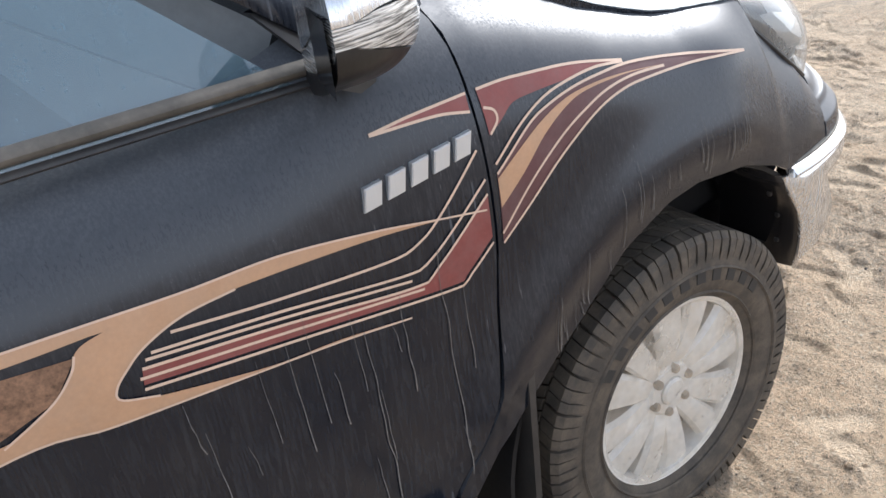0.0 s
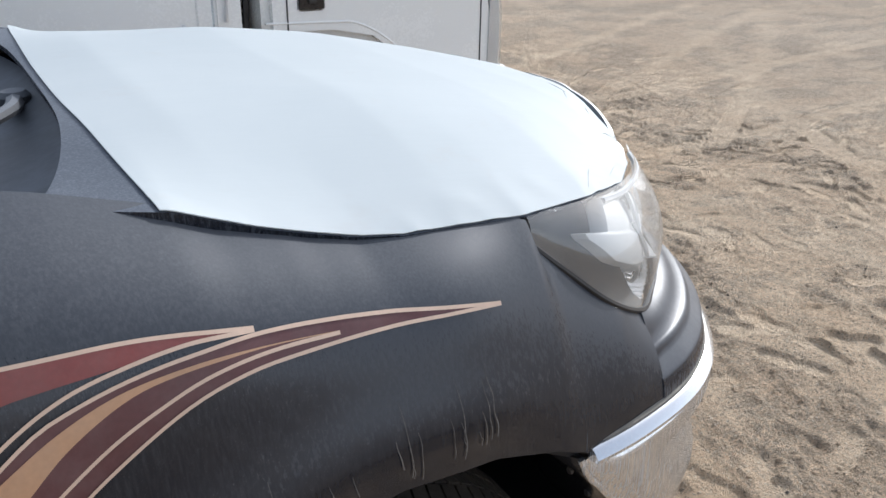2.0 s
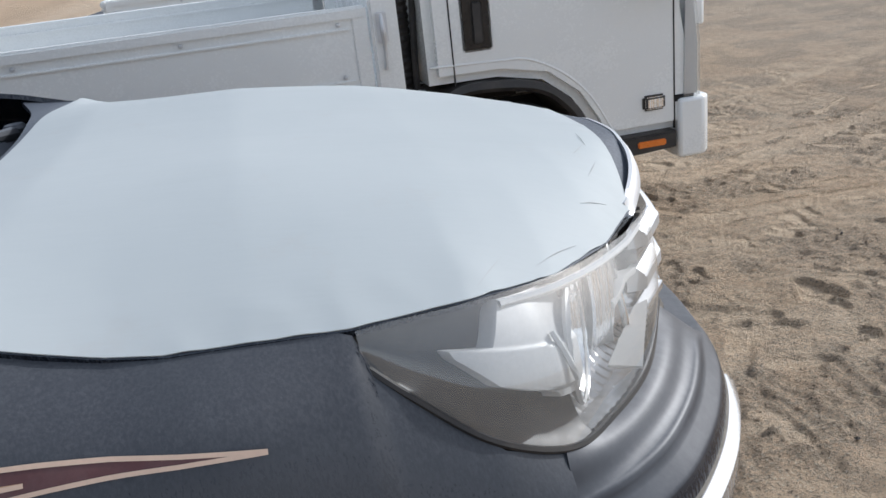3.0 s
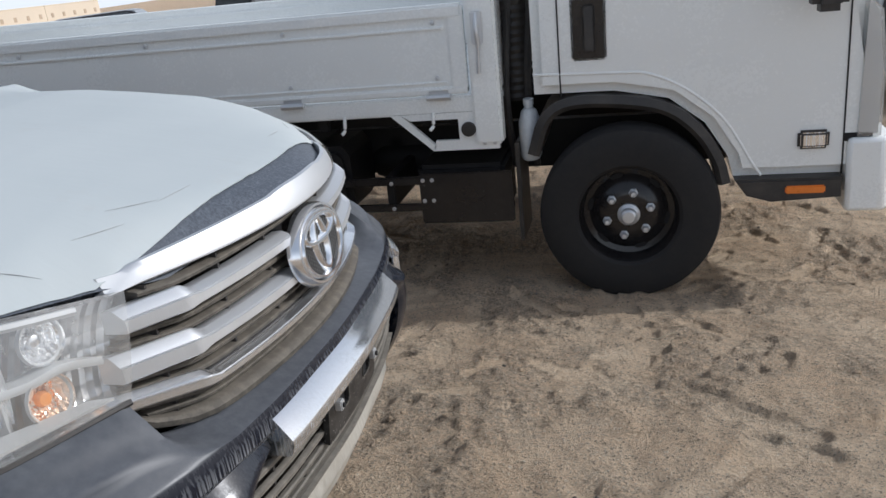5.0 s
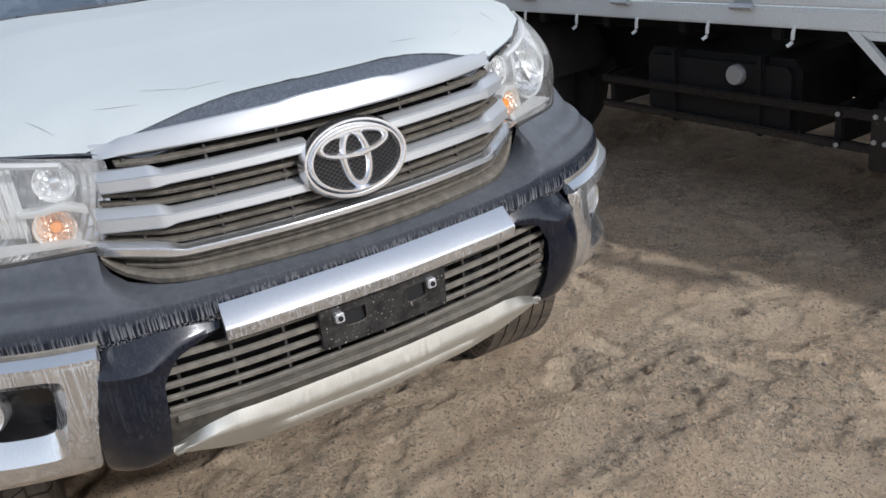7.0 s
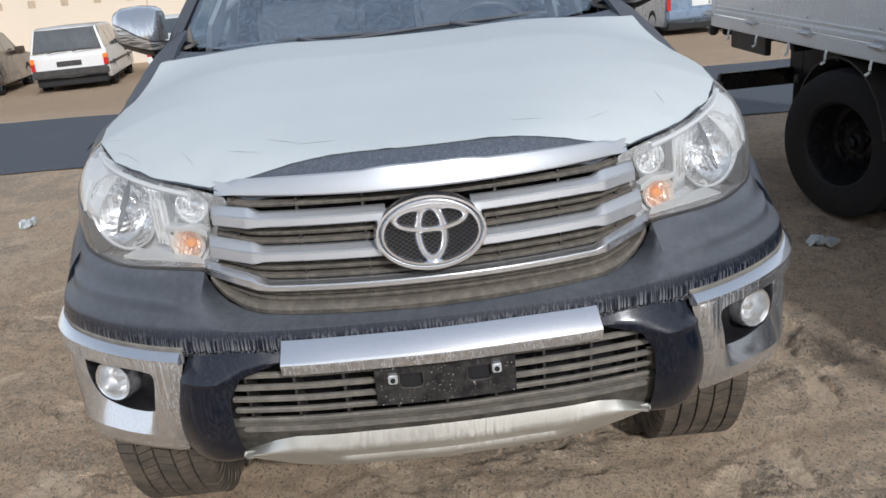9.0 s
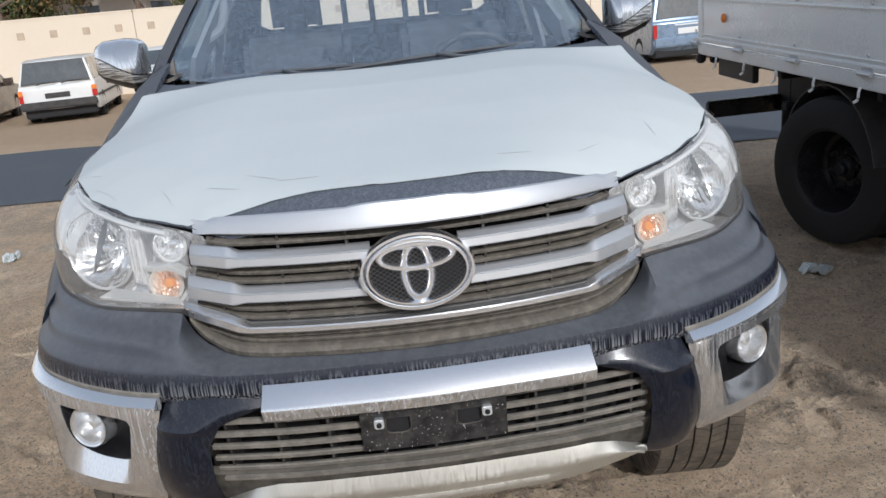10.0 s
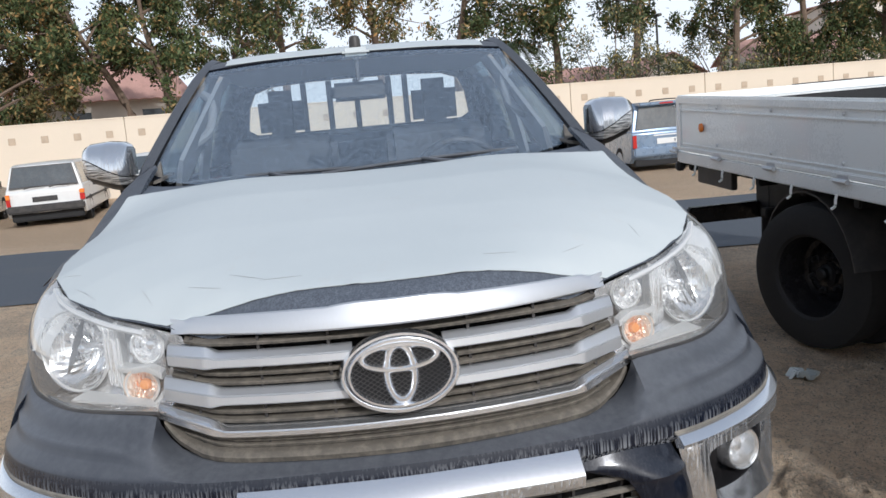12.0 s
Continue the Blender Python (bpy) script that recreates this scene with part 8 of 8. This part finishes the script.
def tree(x, y, seed, height, lean=(0.0, 0.0), girth=0.17, wide=2.3, leaves=LEAF, dense=1.0, first=0.42, label="tall leafy tree with a bare trunk behind the wall"):
    """A trunk with limbs and twigs, and hanging clumps of narrow leaves with gaps between them."""
    rnd = random.Random(seed)
    t = thing("tree", label, "tree", pose(x, y, 0), "trees behind the wall")
    top = Vector((lean[0], lean[1], height * 0.92))
    bend = Vector((rnd.uniform(-0.3, 0.3), rnd.uniform(-0.3, 0.3), 0))
    spine = [Vector((0, 0, -0.3)), top * 0.35 + bend, top * 0.7 - bend * 0.6, top]
    wood = [tube(spine, [girth, girth * 0.75, girth * 0.5, girth * 0.14], 18, 8)]
    path = curve_points(spine, 20)
    centers = []
    for k in range(15):
        f = lerp(first, 0.98, (k + rnd.random() * 0.7) / 15)
        root = path[int(f * 20)]
        a = rnd.uniform(0, 2 * math.pi)
        reach = wide * (1.15 - 0.65 * abs(f - 0.62)) * rnd.uniform(0.45, 1.0)
        out = Vector((math.cos(a), math.sin(a), 0)) * reach
        tip = root + out + Vector((0, 0, rnd.uniform(0.2, 1.1)))
        mid = root.lerp(tip, 0.5) + Vector((0, 0, rnd.uniform(0.0, 0.35)))
        wood.append(tube([root, mid, tip], [girth * 0.34, girth * 0.2, girth * 0.06], 8, 5))
        centers.append((*tip, rnd.uniform(0.6, 1.2)))
        centers.append((*mid.lerp(tip, 0.4), rnd.uniform(0.4, 0.9)))
        for _ in range(3):
            q = tip + Vector((rnd.gauss(0, 0.6), rnd.gauss(0, 0.6), rnd.gauss(-0.1, 0.5)))
            wood.append(tube([mid.lerp(tip, 0.5), mid.lerp(q, 0.7), q], [girth * 0.12, girth * 0.08, girth * 0.04], 4, 4))
            centers.append((*q, rnd.uniform(0.45, 0.9)))
    centers.append((*top, 1.0))
    part("trunk", join(*wood), BARK, t)
    part("crown", leaf_cloud(rnd, centers, 290 * dense, 0.245, 0.088, 0.9), leaves, t, smooth=0)
    return t


for x, y, seed, height, lean, wide, dense, leaves, first in (
    (-28.6, -7.2, 1, 8.6, (0.5, -2.6), 2.5, 1.0, LEAF, 0.5), (-28.8, -6.5, 2, 8.8, (0.3, -0.5), 2.4, 1.1, LEAF, 0.45), (-27.8, -12.3, 3, 8.4, (0.6, 0.2), 2.8, 1.7, LEAF_DRY, 0.24),
    (-29.5, -13.8, 4, 8.8, (0.0, 0.3), 3.0, 1.7, LEAF, 0.24), (-29.3, -2.7, 5, 9.0, (0.3, 0.6), 1.7, 0.65, LEAF, 0.48), (-29.4, 0.8, 6, 9.2, (0.2, 0.4), 1.6, 0.5, LEAF_DRY, 0.50),
    (-30.5, 4.2, 7, 9.6, (0.0, 0.5), 1.5, 0.55, LEAF, 0.50), (-29.2, 7.5, 8, 9.2, (0.2, 0.2), 1.4, 0.6, LEAF, 0.50), (-29.4, 10.9, 9, 9.4, (0.2, 0.3), 1.8, 0.7, LEAF, 0.50),
    (-29.2, 14.7, 10, 9.4, (0.0, 0.4), 2.5, 1.2, LEAF, 0.36), (-30.0, 18.2, 11, 9.4, (0.0, -0.4), 2.5, 1.2, LEAF, 0.36), (-29.5, 20.8, 12, 9.4, (0.3, 0.4), 2.4, 1.2, LEAF, 0.34),
    (-30.5, -17.5, 13, 9.0, (0.0, 0.0), 2.9, 1.3, LEAF, 0.3), (-31.0, 24.5, 14, 9.2, (0.0, 0.0), 2.6, 1.2, LEAF, 0.32), (-32.5, -4.6, 15, 9.6, (0.0, 0.4), 1.8, 0.5, LEAF_DRY, 0.45),
):
    tree(x, y, seed, height, lean, 0.20, wide, leaves, dense, first)


def shrub(x, y, seed, wide, tall, leaves, label):
    rnd = random.Random(seed)
    t = thing("shrub", label, "shrub", pose(x, y, 0), "shrubs behind the wall")
    wood, centers = [], []
    for k in range(26):
        a, r = rnd.uniform(0, 6.283), wide * math.sqrt(rnd.random())
        z = tall * (0.35 + 0.6 * rnd.random() * math.sqrt(max(0.0, 1 - (r / wide) ** 2)))
        tip = Vector((0.6 * r * math.cos(a), r * math.sin(a), z))
        wood.append(tube([(0, 0, 0), (tip.x * 0.4, tip.y * 0.4, z * 0.5), tip], [0.05, 0.03, 0.01], 6, 4))
        centers.append((*tip, rnd.uniform(0.6, 1.1)))
    part("branchwork", join(*wood), BARK, t)
    part("foliage", leaf_cloud(rnd, centers, 210, 0.28, 0.065, 0.2), leaves, t, smooth=0)


shrub(-28.2, 9.6, 31, 2.3, 5.2, LEAF_GREY, "grey-green flowering shrub above the wall")
shrub(-28.4, 7.0, 32, 0.9, 3.6, LEAF, "dark green shrub above the wall")
shrub(-28.6, 14.2, 33, 2.6, 5.0, LEAF_GREY, "dense dull green shrub above the wall")
shrub(-28.8, 16.6, 34, 1.4, 3.8, LEAF, "dark green shrub above the wall")
shrub(-28.2, -10.2, 35, 1.2, 2.95, LEAF, "dark green shrub above the wall")
shrub(-28.6, -13.0, 36, 2.2, 4.0, LEAF, "dark green shrub above the wall")
shrub(-28.6, 19.6, 37, 1.6, 3.9, LEAF, "dark green shrub above the wall")


def street_lamp(x, y):
    t = thing("street_lamp", "slim dark street lamp post behind the wall", "street lamp", pose(x, y, 0))
    part("pole", tube([(0, 0, -0.2), (0, 0, 2.2), (0, 0, 4.5)], [0.06, 0.05, 0.04], 10, 8), BLACK, t)
    part("head", box(-0.08, 0.40, -0.08, 0.08, 4.46, 4.56, 0.02), BLACK, t)


street_lamp(-28.9, 11.6)


def palm(x, y, height, seed):
    """A palm: a straight trunk and arching fronds of narrow leaflets."""
    rnd = random.Random(seed)
    t = thing("palm_tree", "green palm tree behind the wall among other trees", "palm tree", pose(x, y, 0))
    part("trunk", tube([(0, 0, -0.3), (0.05, 0, height * 0.5), (0, 0.05, height)], [0.20, 0.17, 0.15], 14, 10), BARK, t)
    for k in range(22):
        a, up = 6.2832 * k / 22 + rnd.uniform(-0.15, 0.15), rnd.uniform(-0.1, 1.2)
        d = Vector((math.cos(a), math.sin(a), 0))
        side = Vector((-d.y, d.x, 0))
        rib, edge = [], []
        for i in range(27):
            f = i / 26
            p = Vector((0, 0, height)) + d * 1.7 * f + Vector((0, 0, up * f - 1.5 * f * f))
            ln = 0.42 * math.sin(math.pi * min(1.0, 0.1 + f * 0.85))
            rib.append(p)
            edge.append([p + side * s * ln * 0.8 + d * ln * 0.5 - Vector((0, 0, 0.25 * ln)) for s in (-1, 1)])
        vs, fs = list(rib), []
        for i in range(26):
            for s in (0, 1):
                vs.append(edge[i][s])
                fs.append((i, i + 1, len(vs) - 1))
        part("frond", (vs, fs), LEAF, t, smooth=0)


palm(-36.0, 7.5, 4.5, 51)


# ---------------------------------------------------------------- litter and pebbles on the sand
def litter(x, y, seed, size, label):
    rnd = random.Random(seed)
    ph = [rnd.uniform(0, 6) for _ in range(4)]

    def at(u, v):
        a, b = (u - 0.5) * size * 1.5, (v - 0.5) * size
        z = 0.02 + size * 0.25 * (0.5 + 0.5 * math.sin(u * 7 + ph[0]) * math.cos(v * 6 + ph[1])) + 0.02 * math.sin(u * 15 + ph[2])
        return a + 0.02 * math.sin(v * 9 + ph[3]), b + 0.02 * math.sin(u * 11 + ph[1]), z

    ob = part("plastic_scrap", grid(at, 12, 10), FILM, None, thick=0.0015, m=pose(x, y, surface_z(x, y), 0, 0, rnd.uniform(0, 360)), smooth=20)
    return tagged(ob, label, "litter")


litter(-1.42, 2.02, 3, 0.075, "crumpled white plastic scrap on the sand")
litter(-3.6, -2.75, 4, 0.085, "crumpled white plastic scrap on the sand")


def pebbles():
    rnd = random.Random(21)
    vs, fs = [], []
    for _ in range(2600):
        x, y = rnd.uniform(-2.5, 5.5), rnd.uniform(-3.2, 5.2)
        if crusty(x, y) < rnd.uniform(0.0, 0.9):
            continue
        r = 0.0025 + 0.009 * rnd.random() ** 5
        z = surface_z(x, y) + 0.3 * r
        k = len(vs)
        pts = [(1, 0, 0), (-0.9, 0.1, 0), (0.1, 0.9, 0), (0, -1, 0.1), (0.1, 0, 0.7), (0, 0, -0.7)]
        a = rnd.uniform(0, 6.28)
        for px, py, pz in pts:
            vs.append((x + r * (px * math.cos(a) - py * math.sin(a)), y + r * (px * math.sin(a) + py * math.cos(a)) * 0.8, z + r * pz))
        for q, w, e in ((0, 2, 4), (2, 1, 4), (1, 3, 4), (3, 0, 4), (2, 0, 5), (1, 2, 5), (3, 1, 5), (0, 3, 5)):
            fs.append((k + q, k + w, k + e))
    ob = part("pebbles", (vs, fs), surface("pebble_stone", (0.16, 0.14, 0.12), 0.9, spread=0.6, mottle=40), smooth=0)
    return tagged(ob, "small dark pebbles strewn over the sand", "pebbles", kind="stuff")


def clods():
    """Crusts and lumps of trodden sand, half sunk in it."""
    rnd = random.Random(5)
    vs, fs = [], []
    for _ in range(9000):
        x, y = rnd.uniform(-1.8, 5.2), rnd.uniform(-2.8, 5.2)
        if crusty(x, y) < rnd.uniform(0.1, 1.0):
            continue
        r = 0.004 + 0.010 * rnd.random() ** 3
        z = surface_z(x, y)
        k = len(vs)
        n = 6
        for lvl, zz in ((1.0, -0.5), (0.85, 0.25), (0.45, 0.55)):
            for i in range(n):
                a = 6.2832 * i / n + lvl
                q = r * lvl * rnd.uniform(0.65, 1.3)
                vs.append((x + q * math.cos(a) * 1.25, y + q * math.sin(a), z + r * zz * rnd.uniform(0.7, 1.2)))
        vs.append((x, y, z + r * 0.6))
        for lv in range(2):
            for i in range(n):
                a, b = k + lv * n + i, k + lv * n + (i + 1) % n
                fs.append((a, b, b + n, a + n))
        fs += [(k + 2 * n + i, k + 2 * n + (i + 1) % n, k + 3 * n) for i in range(n)]
    ob = part("sand_clods", (vs, fs), SAND, smooth=50)
    return tagged(ob, "small crusty lumps of trodden sand lying on the lot", "sand lumps", kind="stuff")


def dry_twig(x, y, turn, long, seed):
    """A thin dry stalk lying on the sand."""
    rnd = random.Random(seed)
    a = math.radians(turn)
    pts = []
    for k in range(5):
        u = (k / 4 - 0.5) * long
        px, py = x + u * math.cos(a) + rnd.uniform(-0.012, 0.012), y + u * math.sin(a) + rnd.uniform(-0.012, 0.012)
        pts.append((px, py, surface_z(px, py) + 0.006))
    ob = part("dry_twig", tube(pts, [0.0012, 0.0018, 0.001], 16, 5), STRAW, None)
    return tagged(ob, "thin pale dry stalk lying on the sand", "twig")


STRAW = surface("dry_straw", (0.50, 0.42, 0.30), 0.8)
pebbles()
clods()
dry_twig(1.55, 1.72, 25, 0.14, 1)
dry_twig(1.95, 0.35, 140, 0.22, 2)
dry_twig(2.25, 0.20, 60, 0.18, 3)
